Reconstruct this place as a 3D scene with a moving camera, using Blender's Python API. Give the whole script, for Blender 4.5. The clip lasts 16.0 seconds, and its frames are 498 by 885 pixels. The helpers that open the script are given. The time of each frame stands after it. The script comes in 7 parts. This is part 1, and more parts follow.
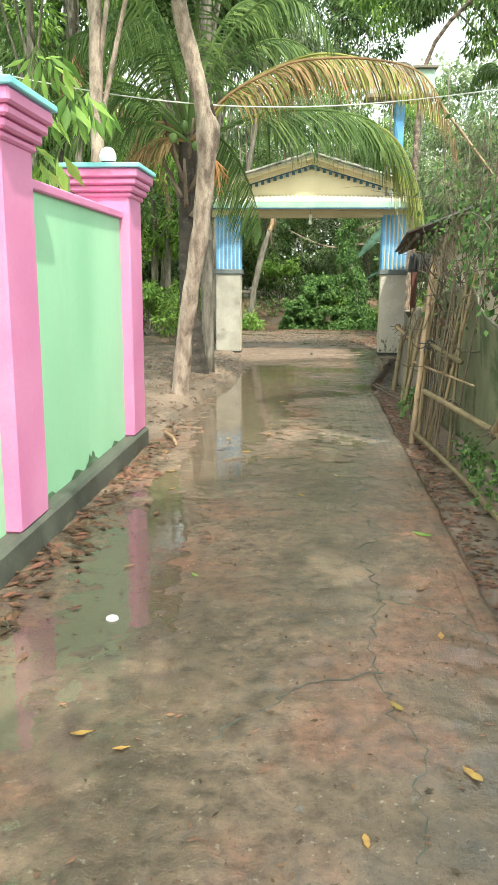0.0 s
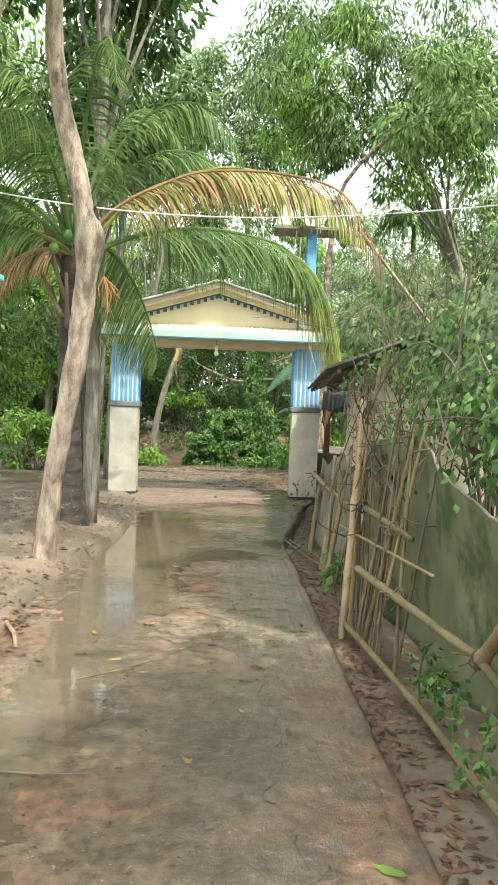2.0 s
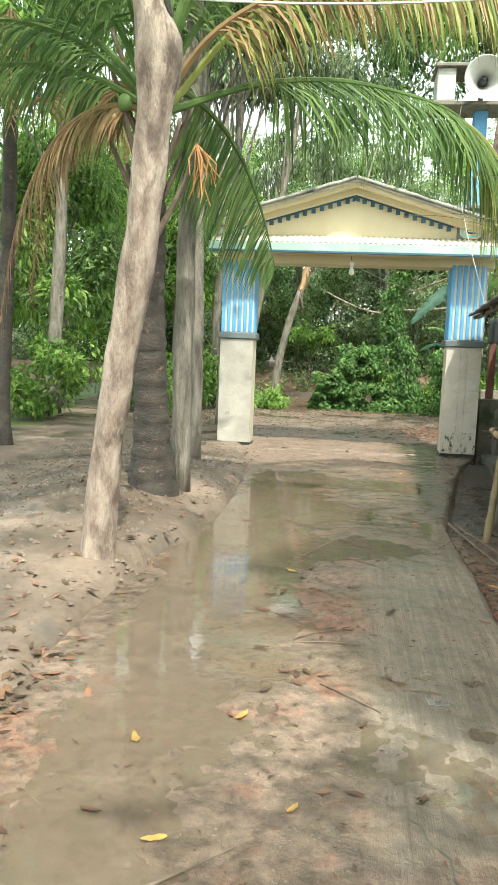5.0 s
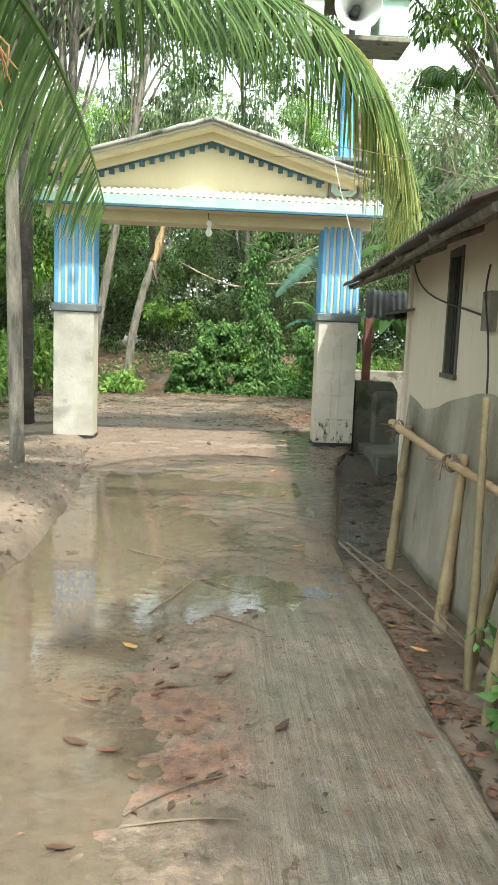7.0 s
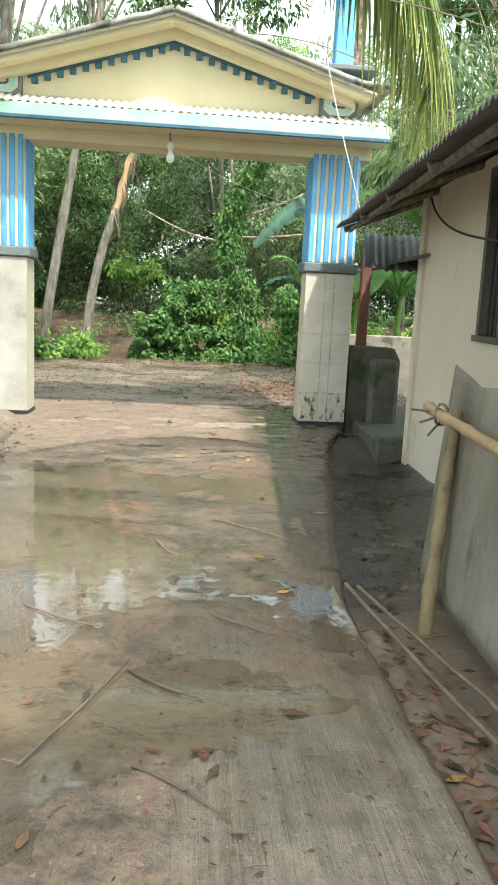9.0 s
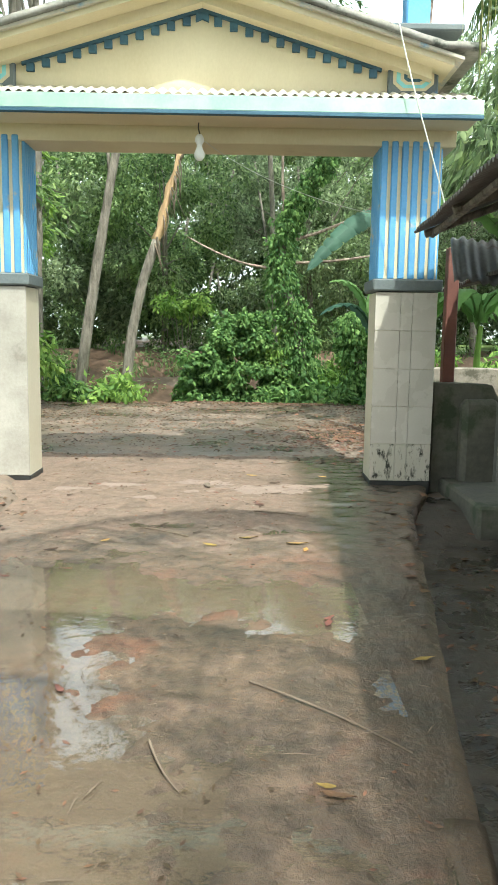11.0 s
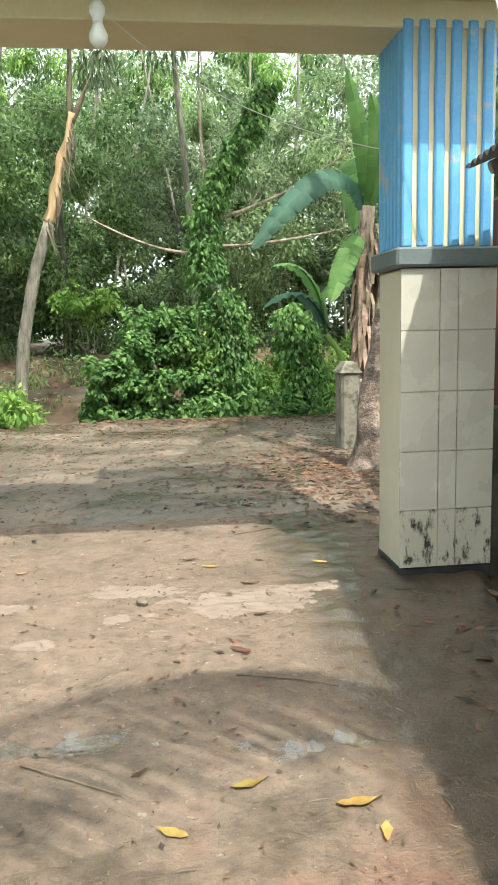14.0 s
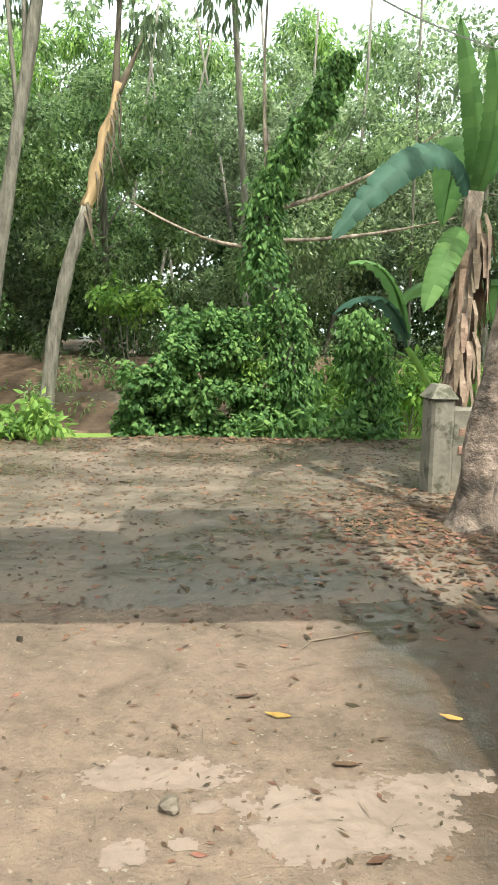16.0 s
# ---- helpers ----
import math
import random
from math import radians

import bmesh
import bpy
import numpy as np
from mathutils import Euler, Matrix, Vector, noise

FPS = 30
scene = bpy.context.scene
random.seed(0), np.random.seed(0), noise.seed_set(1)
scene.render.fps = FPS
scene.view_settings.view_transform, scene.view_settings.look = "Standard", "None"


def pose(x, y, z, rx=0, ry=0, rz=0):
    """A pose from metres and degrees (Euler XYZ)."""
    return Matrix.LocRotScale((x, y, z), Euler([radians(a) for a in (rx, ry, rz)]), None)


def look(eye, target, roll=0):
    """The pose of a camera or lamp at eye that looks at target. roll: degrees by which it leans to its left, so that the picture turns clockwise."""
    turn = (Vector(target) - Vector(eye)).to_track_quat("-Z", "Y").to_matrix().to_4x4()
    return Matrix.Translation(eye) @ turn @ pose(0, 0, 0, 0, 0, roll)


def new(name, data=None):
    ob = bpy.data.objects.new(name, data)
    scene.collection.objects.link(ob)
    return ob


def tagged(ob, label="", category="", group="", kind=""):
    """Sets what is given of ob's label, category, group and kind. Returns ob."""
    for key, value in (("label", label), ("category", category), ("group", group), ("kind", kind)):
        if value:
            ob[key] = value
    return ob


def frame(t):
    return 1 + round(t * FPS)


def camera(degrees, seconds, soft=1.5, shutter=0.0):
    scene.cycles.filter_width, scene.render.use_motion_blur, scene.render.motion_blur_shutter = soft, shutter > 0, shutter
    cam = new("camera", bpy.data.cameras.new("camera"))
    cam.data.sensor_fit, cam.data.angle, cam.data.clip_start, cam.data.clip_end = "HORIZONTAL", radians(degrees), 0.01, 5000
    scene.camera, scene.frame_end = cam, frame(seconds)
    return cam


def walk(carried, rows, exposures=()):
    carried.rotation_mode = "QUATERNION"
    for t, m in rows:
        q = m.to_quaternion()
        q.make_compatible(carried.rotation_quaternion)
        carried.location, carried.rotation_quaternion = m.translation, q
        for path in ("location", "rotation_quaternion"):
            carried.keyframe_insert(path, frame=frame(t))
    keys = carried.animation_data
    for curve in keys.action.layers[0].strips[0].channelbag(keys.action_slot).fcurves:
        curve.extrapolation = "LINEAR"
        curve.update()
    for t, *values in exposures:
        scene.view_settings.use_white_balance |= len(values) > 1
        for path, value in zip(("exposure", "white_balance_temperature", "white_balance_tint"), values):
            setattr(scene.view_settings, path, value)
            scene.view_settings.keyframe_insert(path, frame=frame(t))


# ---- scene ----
cam = camera(35.6, 16.0, 1.15)

PATH = [
    (0, (1.255, 0.921, 1.428), (1.097, 2.872, 1.021), 0.3),
    (0.5, (1.239, 1.374, 1.405), (1.172, 3.328, 0.981), 1.1),
    (1, (1.325, 1.85, 1.451), (1.335, 3.829, 1.159), 2.1),
    (1.5, (1.31, 2.304, 1.503), (1.359, 4.298, 1.362), 2.5),
    (2, (1.3, 2.728, 1.504), (1.372, 4.725, 1.431), 2.1),
    (2.5, (1.296, 3.142, 1.491), (1.374, 5.139, 1.425), 3.1),
    (3, (1.215, 3.55, 1.474), (1.177, 5.546, 1.353), 3.2),
    (3.2, (1.229, 3.724, 1.455), (1.126, 5.715, 1.307), 2.6),
    (5.3, (1.19, 5.533, 1.423), (0.945, 7.503, 1.18), 2.3),
    (5.5, (1.187, 5.688, 1.422), (0.977, 7.661, 1.177), 2.5),
    (6, (1.246, 6.132, 1.416), (1.131, 8.112, 1.163), 2.2),
    (6.5, (1.171, 6.573, 1.395), (1.171, 8.555, 1.127), 2.1),
    (7, (1.202, 6.967, 1.363), (1.313, 8.945, 1.088), 2.2),
    (7.5, (1.159, 7.383, 1.355), (1.318, 9.35, 1.029), 3.3),
    (8, (1.167, 7.776, 1.338), (1.345, 9.737, 0.986), 3.0),
    (8.2, (1.208, 7.954, 1.313), (1.39, 9.914, 0.955), 3.0),
    (10.3, (1.46, 9.804, 1.166), (1.565, 11.773, 0.835), 1.6),
    (10.5, (1.484, 9.952, 1.155), (1.563, 11.925, 0.834), 1.4),
    (11, (1.51, 10.396, 1.208), (1.529, 12.377, 0.933), 0.9),
    (11.5, (1.412, 10.804, 1.266), (1.428, 12.791, 1.036), -0.2),
    (12, (1.461, 11.248, 1.246), (1.565, 13.233, 1.021), -0.8),
    (12.5, (1.37, 11.675, 1.242), (1.521, 13.653, 0.985), -1.3),
    (13, (1.393, 12.068, 1.266), (1.598, 14.039, 0.997), -1.7),
    (13.5, (1.373, 12.485, 1.29), (1.57, 14.457, 1.021), -1.3),
    (14, (1.333, 12.876, 1.288), (1.573, 14.84, 0.997), -1.3),
    (14.5, (1.393, 13.299, 1.298), (1.615, 15.263, 0.991), -0.6),
    (15, (1.303, 13.695, 1.317), (1.48, 15.666, 1.025), 0.0),
    (15.5, (1.339, 14.047, 1.328), (1.525, 16.018, 1.04), 0.2),
    (16, (1.299, 14.426, 1.335), (1.443, 16.401, 1.051), 1.0),
]
EXPOSURE, SKY_STRENGTH, SUN_STRENGTH, HAZE = 1.41, 0.15, 2.35, 8.3
walk(cam, [(t, look(eye, target, roll)) for t, eye, target, roll in PATH], [
    (0, EXPOSURE - 0.03, 6300, -5), (1.0, EXPOSURE + 0.12, 6250, -3), (1.5, EXPOSURE, 6250, -3), (2.5, EXPOSURE, 6200, -5), (3.0, EXPOSURE + 0.14, 6150, -5), (6, EXPOSURE + 0.08, 6080, -5),
    (8, EXPOSURE + 0.22, 5880, -4), (10.5, EXPOSURE + 0.15, 5840, -4), (11.5, EXPOSURE - 0.02, 5840, -5), (12.5, EXPOSURE + 0.08, 5900, -5), (14, EXPOSURE + 0.12, 5980, -4), (16, EXPOSURE, 6080, -5)])

# ---- light ----
SUN_AZ, SUN_EL = math.atan2(-0.58, 0.25), math.atan2(1.0, 0.63)
world = bpy.data.worlds.new("sky")
scene.world = world
world.use_nodes = True
wn = world.node_tree
sky = wn.nodes.new("ShaderNodeTexSky")
sky.sky_type, sky.sun_disc = "NISHITA", False
sky.sun_elevation, sky.sun_rotation = SUN_EL, math.pi / 2 - SUN_AZ
sky.air_density, sky.dust_density = 1.0, 8.0
haze = wn.nodes.new("ShaderNodeMix")
haze.data_type = "RGBA"
haze.inputs["Factor"].default_value, haze.inputs["B"].default_value = 0.6, (HAZE, HAZE, HAZE * 0.97, 1)
wn.links.new(sky.outputs[0], haze.inputs["A"])
wn.links.new(haze.outputs["Result"], wn.nodes["Background"].inputs[0])
wn.nodes["Background"].inputs[1].default_value = SKY_STRENGTH
sun = new("sun", bpy.data.lights.new("sun", "SUN"))
sun.data.energy, sun.data.angle, sun.data.color = SUN_STRENGTH, radians(0.6), (1.0, 0.93, 0.82)
sun.matrix_world = look((0, 0, 20), (-0.25, 0.58, 19))

rnd = random.Random(7)
rng = np.random.default_rng(7)

# ---- materials ----
MATS = {}


def material(name, cols, scale=4.0, rough=(0.6, 0.9), bump=0.2, fine=40.0, depth=0.02, metal=0.0, stain=None, stain_scale=1.5,
             stain_at=0.58, random_by="", spread=0.25, stretch=(1, 1, 1), translucent=0.0, spec=0.5):
    """Noise-mixed colour at two scales, roughness variation, bump, and an optional layer of stains."""
    if name in MATS:
        return MATS[name]
    m = bpy.data.materials.new(name)
    m.use_nodes = True
    nt = m.node_tree
    nodes, links = nt.nodes, nt.links
    bsdf = nodes["Principled BSDF"]
    geo = nodes.new("ShaderNodeNewGeometry")
    mapping = nodes.new("ShaderNodeMapping")
    mapping.inputs["Scale"].default_value = stretch
    links.new(geo.outputs["Position"], mapping.inputs[0])

    def noise_at(sc, detail=4.0, rg=0.6):
        n = nodes.new("ShaderNodeTexNoise")
        n.inputs["Scale"].default_value, n.inputs["Detail"].default_value, n.inputs["Roughness"].default_value = sc, detail, rg
        links.new(mapping.outputs[0], n.inputs["Vector"])
        return n

    big, small = noise_at(scale), noise_at(fine, 3.0, 0.7)
    ramp = nodes.new("ShaderNodeValToRGB")
    el = ramp.color_ramp.elements
    el[0].position, el[1].position = 0.32, 0.68
    el[0].color, el[1].color = (*cols[0], 1), (*cols[-1], 1)
    for k, c in enumerate(cols[1:-1]):
        e = el.new(0.32 + 0.36 * (k + 1) / (len(cols) - 1))
        e.color = (*c, 1)
    add = nodes.new("ShaderNodeMath")
    add.operation = "MULTIPLY_ADD"
    links.new(small.outputs[0], add.inputs[0])
    add.inputs[1].default_value = 0.35
    links.new(big.outputs[0], add.inputs[2])
    shift = nodes.new("ShaderNodeMath")
    shift.operation = "SUBTRACT"
    links.new(add.outputs[0], shift.inputs[0])
    shift.inputs[1].default_value = 0.175
    links.new(shift.outputs[0], ramp.inputs[0])
    colour = ramp.outputs[0]
    if random_by:
        if random_by == "island":
            src = geo.outputs["Random Per Island"]
        else:
            src = nodes.new("ShaderNodeObjectInfo").outputs["Random"]
        hsv = nodes.new("ShaderNodeHueSaturation")
        v = nodes.new("ShaderNodeMapRange")
        v.inputs["To Min"].default_value, v.inputs["To Max"].default_value = 1 - spread, 1 + spread
        links.new(src, v.inputs["Value"])
        links.new(v.outputs[0], hsv.inputs["Value"])
        h = nodes.new("ShaderNodeMapRange")
        h.inputs["To Min"].default_value, h.inputs["To Max"].default_value = 0.5 + 0.05 * spread, 0.5 - 0.03 * spread
        links.new(src, h.inputs["Value"])
        links.new(h.outputs[0], hsv.inputs["Hue"])
        links.new(colour, hsv.inputs["Color"])
        colour = hsv.outputs[0]
    if stain:
        sn = noise_at(stain_scale, 6.0, 0.65)
        sr = nodes.new("ShaderNodeValToRGB")
        sr.color_ramp.elements[0].position, sr.color_ramp.elements[1].position = stain_at, stain_at + 0.1
        links.new(sn.outputs[0], sr.inputs[0])
        mix = nodes.new("ShaderNodeMix")
        mix.data_type = "RGBA"
        links.new(sr.outputs[0], mix.inputs["Factor"])
        links.new(colour, mix.inputs["A"])
        mix.inputs["B"].default_value = (*stain, 1)
        colour = mix.outputs["Result"]
    links.new(colour, bsdf.inputs["Base Color"])
    mr = nodes.new("ShaderNodeMapRange")
    mr.inputs["From Min"].default_value, mr.inputs["From Max"].default_value = 0.35, 0.65
    mr.inputs["To Min"].default_value, mr.inputs["To Max"].default_value = rough
    links.new(big.outputs[0], mr.inputs["Value"])
    links.new(mr.outputs[0], bsdf.inputs["Roughness"])
    bsdf.inputs["Metallic"].default_value = metal
    bsdf.inputs["Specular IOR Level"].default_value = spec
    if bump:
        bp = nodes.new("ShaderNodeBump")
        bp.inputs["Strength"].default_value, bp.inputs["Distance"].default_value = bump, depth
        links.new(add.outputs[0], bp.inputs["Height"])
        links.new(bp.outputs[0], bsdf.inputs["Normal"])
    if translucent:
        tr = nodes.new("ShaderNodeBsdfTranslucent")
        links.new(colour, tr.inputs["Color"])
        ms = nodes.new("ShaderNodeMixShader")
        ms.inputs[0].default_value = translucent
        links.new(bsdf.outputs[0], ms.inputs[1])
        links.new(tr.outputs[0], ms.inputs[2])
        links.new(ms.outputs[0], nodes["Material Output"].inputs[0])
    MATS[name] = m
    return m


def road_material():
    """Wet muddy concrete: brown and grey film, a brushed grey slab strip, reddish stains, speckles; drier towards the
    gateway; wet right edge darkened for house shade.
    """
    m = bpy.data.materials.new("wet_concrete")
    m.use_nodes = True
    nodes, links = m.node_tree.nodes, m.node_tree.links
    bsdf = nodes["Principled BSDF"]
    pos = nodes.new("ShaderNodeNewGeometry").outputs["Position"]

    def noisy(scale, detail=5.0, rough=0.6, stretch=(1, 1, 1)):
        mp = nodes.new("ShaderNodeMapping")
        mp.inputs["Scale"].default_value = stretch
        links.new(pos, mp.inputs[0])
        n = nodes.new("ShaderNodeTexNoise")
        n.inputs["Scale"].default_value, n.inputs["Detail"].default_value, n.inputs["Roughness"].default_value = scale, detail, rough
        links.new(mp.outputs[0], n.inputs["Vector"])
        return n.outputs[0]

    def ramp(src, stops):
        r = nodes.new("ShaderNodeValToRGB")
        el = r.color_ramp.elements
        el[0].position, el[0].color = stops[0][0], (*stops[0][1], 1)
        el[1].position, el[1].color = stops[-1][0], (*stops[-1][1], 1)
        for p, c in stops[1:-1]:
            e = el.new(p)
            e.color = (*c, 1)
        links.new(src, r.inputs[0])
        return r.outputs[0]

    def mix(kind, f, a, b):
        x = nodes.new("ShaderNodeMix")
        x.data_type, x.blend_type = "RGBA", kind
        for key, v in (("Factor", f), ("A", a), ("B", b)):
            if isinstance(v, (float, tuple)):
                x.inputs[key].default_value = v
            else:
                links.new(v, x.inputs[key])
        return x.outputs["Result"]

    def calc(op, a, b):
        x = nodes.new("ShaderNodeMath")
        x.operation = op
        for i, v in enumerate((a, b)):
            if isinstance(v, float):
                x.inputs[i].default_value = v
            else:
                links.new(v, x.inputs[i])
        return x.outputs[0]

    def span(src, lo, hi, a=0.0, b=1.0):
        x = nodes.new("ShaderNodeMapRange")
        x.interpolation_type = "SMOOTHSTEP"
        for key, v in (("From Min", lo), ("From Max", hi), ("To Min", a), ("To Max", b)):
            x.inputs[key].default_value = v
        links.new(src, x.inputs["Value"])
        return x.outputs[0]

    big, mid, fine, grit = noisy(0.6, 6.0), noisy(2.4, 6.0, 0.65), noisy(15.0, 5.0, 0.7), noisy(70.0, 3.0, 0.7)
    brush = noisy(9.0, 4.0, 0.7, (3.4, 0.07, 1))
    sep = nodes.new("ShaderNodeSeparateXYZ")
    links.new(pos, sep.inputs[0])
    x, y = sep.outputs[0], sep.outputs[1]
    col = ramp(calc("ADD", big, calc("MULTIPLY", calc("SUBTRACT", mid, 0.5), 0.6)), ((0.30, (0.10, 0.080, 0.062)), (0.44, (0.185, 0.137, 0.105)), (0.54, (0.246, 0.181, 0.140)), (0.66, (0.285, 0.150, 0.105)), (0.76, (0.168, 0.127, 0.100))))
    slab = calc("MULTIPLY", span(calc("ADD", x, calc("MULTIPLY", calc("SUBTRACT", mid, 0.5), 0.35)), 1.25, 1.48), calc("MULTIPLY", span(y, 6.0, 8.5, 0.25, 0.75), span(calc("ADD", y, calc("MULTIPLY", mid, 1.5)), 12.6, 11.6)))
    grey = ramp(brush, ((0.35, (0.185, 0.155, 0.122)), (0.65, (0.30, 0.255, 0.205))))
    col = mix("MIX", slab, col, grey)
    film = span(calc("ADD", y, calc("MULTIPLY", calc("SUBTRACT", mid, 0.5), 5.0)), 8.6, 5.0, 0.0, 0.62)
    col = mix("MIX", film, col, ramp(calc("ADD", big, calc("MULTIPLY", calc("SUBTRACT", noisy(1.0, 4.0), 0.5), 0.8)), ((0.36, (0.125, 0.092, 0.062)), (0.5, (0.19, 0.137, 0.095)), (0.60, (0.24, 0.115, 0.076)), (0.72, (0.20, 0.162, 0.122)))))
    dry = span(calc("ADD", y, calc("MULTIPLY", calc("SUBTRACT", mid, 0.5), 2.4)), 13.6, 16.0)
    col = mix("MIX", dry, col, ramp(mid, ((0.32, (0.150, 0.106, 0.080)), (0.55, (0.225, 0.160, 0.122)), (0.72, (0.215, 0.140, 0.108)))))
    col = mix("MULTIPLY", calc("SUBTRACT", calc("SUBTRACT", 1.0, calc("MULTIPLY", slab, 0.85)), calc("MULTIPLY", dry, 0.5)), col, ramp(fine, ((0.3, (0.40, 0.39, 0.37)), (0.48, (0.86, 0.86, 0.86)), (0.72, (1.25, 1.22, 1.18)))))
    col = mix("MIX", span(grit, 0.60, 0.70, 0.0, 0.75), col, (0.07, 0.058, 0.045, 1))
    col = mix("MIX", span(noisy(38.0, 2.0), 0.66, 0.72, 0.0, 0.6), col, (0.36, 0.31, 0.25, 1))
    # Wet right edge; the house's shade on it is painted in as well.
    gutter_shade = span(calc("ADD", x, calc("MULTIPLY", calc("SUBTRACT", mid, 0.5), 0.5)), 1.85, 2.15)
    gutter_shade = calc("MULTIPLY", gutter_shade, span(y, 10.4, 12.2, 0.15, 1.0))
    wet = calc("MAXIMUM", calc("MULTIPLY", span(calc("ADD", noisy(1.1, 5.0), calc("MULTIPLY", calc("SUBTRACT", fine, 0.5), 0.35)), 0.64, 0.40), calc("SUBTRACT", 1.0, dry)), gutter_shade)
    wavy = calc("ADD", y, calc("MULTIPLY", calc("SUBTRACT", mid, 0.5), 2.2))
    soaked = calc("MULTIPLY", span(wavy, 10.4, 11.4), span(wavy, 15.0, 14.2))
    wet = calc("MAXIMUM", wet, soaked)
    col = mix("MULTIPLY", wet, col, (0.74, 0.72, 0.69, 1.0))
    col = mix("MULTIPLY", soaked, col, (0.95, 0.88, 0.82, 1.0))
    # Darkens the colour along that edge in place of house shade.
    col = mix("MULTIPLY", gutter_shade, col, (0.62, 0.60, 0.56, 1.0))
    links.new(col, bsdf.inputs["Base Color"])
    links.new(span(wet, 0.0, 1.0, 0.75, 0.40), bsdf.inputs["Roughness"])
    bsdf.inputs["Specular IOR Level"].default_value = 0.3
    links.new(wet, bsdf.inputs["Coat Weight"])
    bsdf.inputs["Coat IOR"].default_value = 1.38
    links.new(span(grit, 0.35, 0.65, 0.04, 0.16), bsdf.inputs["Coat Roughness"])
    relief = calc("ADD", calc("ADD", fine, calc("MULTIPLY", grit, 0.4)), calc("MULTIPLY", calc("MULTIPLY", brush, slab), 1.3))
    for socket, strength in (("Normal", 0.8), ("Coat Normal", 0.22)):
        bp = nodes.new("ShaderNodeBump")
        bp.inputs["Strength"].default_value, bp.inputs["Distance"].default_value = strength, 0.02
        links.new(relief, bp.inputs["Height"])
        links.new(bp.outputs[0], bsdf.inputs[socket])
    links.new(span(soaked, 0.0, 1.0, 0.16, 0.42), bp.inputs["Strength"])
    return m


def leaf_material(name, dark, light, spread=0.45, translucent=0.35):
    return material(name, (dark, light), 1.3, (0.5, 0.7), 0.0, 6.0, random_by="island", spread=spread, translucent=translucent, spec=0.25)


M_CONCRETE = road_material()
M_DRYPATCH = material("dry_concrete", ((0.215, 0.155, 0.125), (0.275, 0.205, 0.168)), 5.0, (0.7, 0.9), 0.5, 60.0)
M_MUD = material("mud", ((0.08, 0.058, 0.042), (0.145, 0.106, 0.08), (0.23, 0.168, 0.126)), 1.3, (0.35, 0.8), 0.6, 18.0, stain=(0.10, 0.085, 0.07), stain_scale=0.9, stain_at=0.56)


def add_grass(m):
    """Grass takes over from mud away from the lane and the yard."""
    nodes, links = m.node_tree.nodes, m.node_tree.links
    bsdf = nodes["Principled BSDF"]
    old = bsdf.inputs["Base Color"].links[0].from_socket
    sep = nodes.new("ShaderNodeSeparateXYZ")
    pos = nodes.new("ShaderNodeNewGeometry").outputs["Position"]
    links.new(pos, sep.inputs[0])
    n = nodes.new("ShaderNodeTexNoise")
    n.inputs["Scale"].default_value, n.inputs["Detail"].default_value = 0.5, 8.0
    links.new(pos, n.inputs["Vector"])
    away = nodes.new("ShaderNodeMath")
    away.operation = "ABSOLUTE"
    off = nodes.new("ShaderNodeMath")
    off.operation = "SUBTRACT"
    off.inputs[1].default_value = 0.6
    links.new(sep.outputs[0], off.inputs[0])
    links.new(off.outputs[0], away.inputs[0])
    mul = nodes.new("ShaderNodeMath")
    mul.operation = "MULTIPLY_ADD"
    mul.inputs[1].default_value = 6.0
    links.new(n.outputs[0], mul.inputs[0])
    links.new(away.outputs[0], mul.inputs[2])
    mask = nodes.new("ShaderNodeMapRange")
    mask.inputs["From Min"].default_value, mask.inputs["From Max"].default_value = 7.6, 8.4
    links.new(mul.outputs[0], mask.inputs["Value"])
    green = nodes.new("ShaderNodeValToRGB")
    green.color_ramp.elements[0].color, green.color_ramp.elements[1].color = (0.05, 0.08, 0.02, 1), (0.15, 0.20, 0.05, 1)
    f = nodes.new("ShaderNodeTexNoise")
    f.inputs["Scale"].default_value, f.inputs["Detail"].default_value = 9.0, 6.0
    links.new(pos, f.inputs["Vector"])
    links.new(f.outputs[0], green.inputs[0])
    mix = nodes.new("ShaderNodeMix")
    mix.data_type = "RGBA"
    links.new(mask.outputs[0], mix.inputs["Factor"])
    links.new(old, mix.inputs["A"])
    links.new(green.outputs[0], mix.inputs["B"])
    links.new(mix.outputs["Result"], bsdf.inputs["Base Color"])


add_grass(M_MUD)
M_GREEN = material("green_paint", ((0.31, 0.58, 0.36), (0.39, 0.66, 0.43)), 1.5, (0.5, 0.7), 0.08, 60.0, stain=(0.33, 0.58, 0.37), stain_scale=1.1, stain_at=0.6, stretch=(1, 1, 0.35))
M_PINK = material("pink_paint", ((0.60, 0.19, 0.38), (0.68, 0.26, 0.46)), 2.0, (0.45, 0.65), 0.08, 60.0)
M_TEAL = material("teal_paint", ((0.20, 0.55, 0.60), (0.32, 0.66, 0.69)), 3.0, (0.5, 0.7), 0.1, 50.0)
M_PALETEAL = material("faded_turquoise", ((0.31, 0.46, 0.39), (0.44, 0.55, 0.46)), 3.0, (0.5, 0.7), 0.1, 50.0, stain=(0.40, 0.26, 0.20), stain_scale=4.0, stain_at=0.66)
# Wet mud, with the yard's tree shade also put into its colour.
M_YARD = material("shade_dark_wet_mud", ((0.07, 0.053, 0.041), (0.14, 0.106, 0.081), (0.23, 0.168, 0.127)), 1.1, (0.2, 0.65), 0.9, 16.0, stain=(0.155, 0.115, 0.09), stain_scale=0.8, stain_at=0.56)
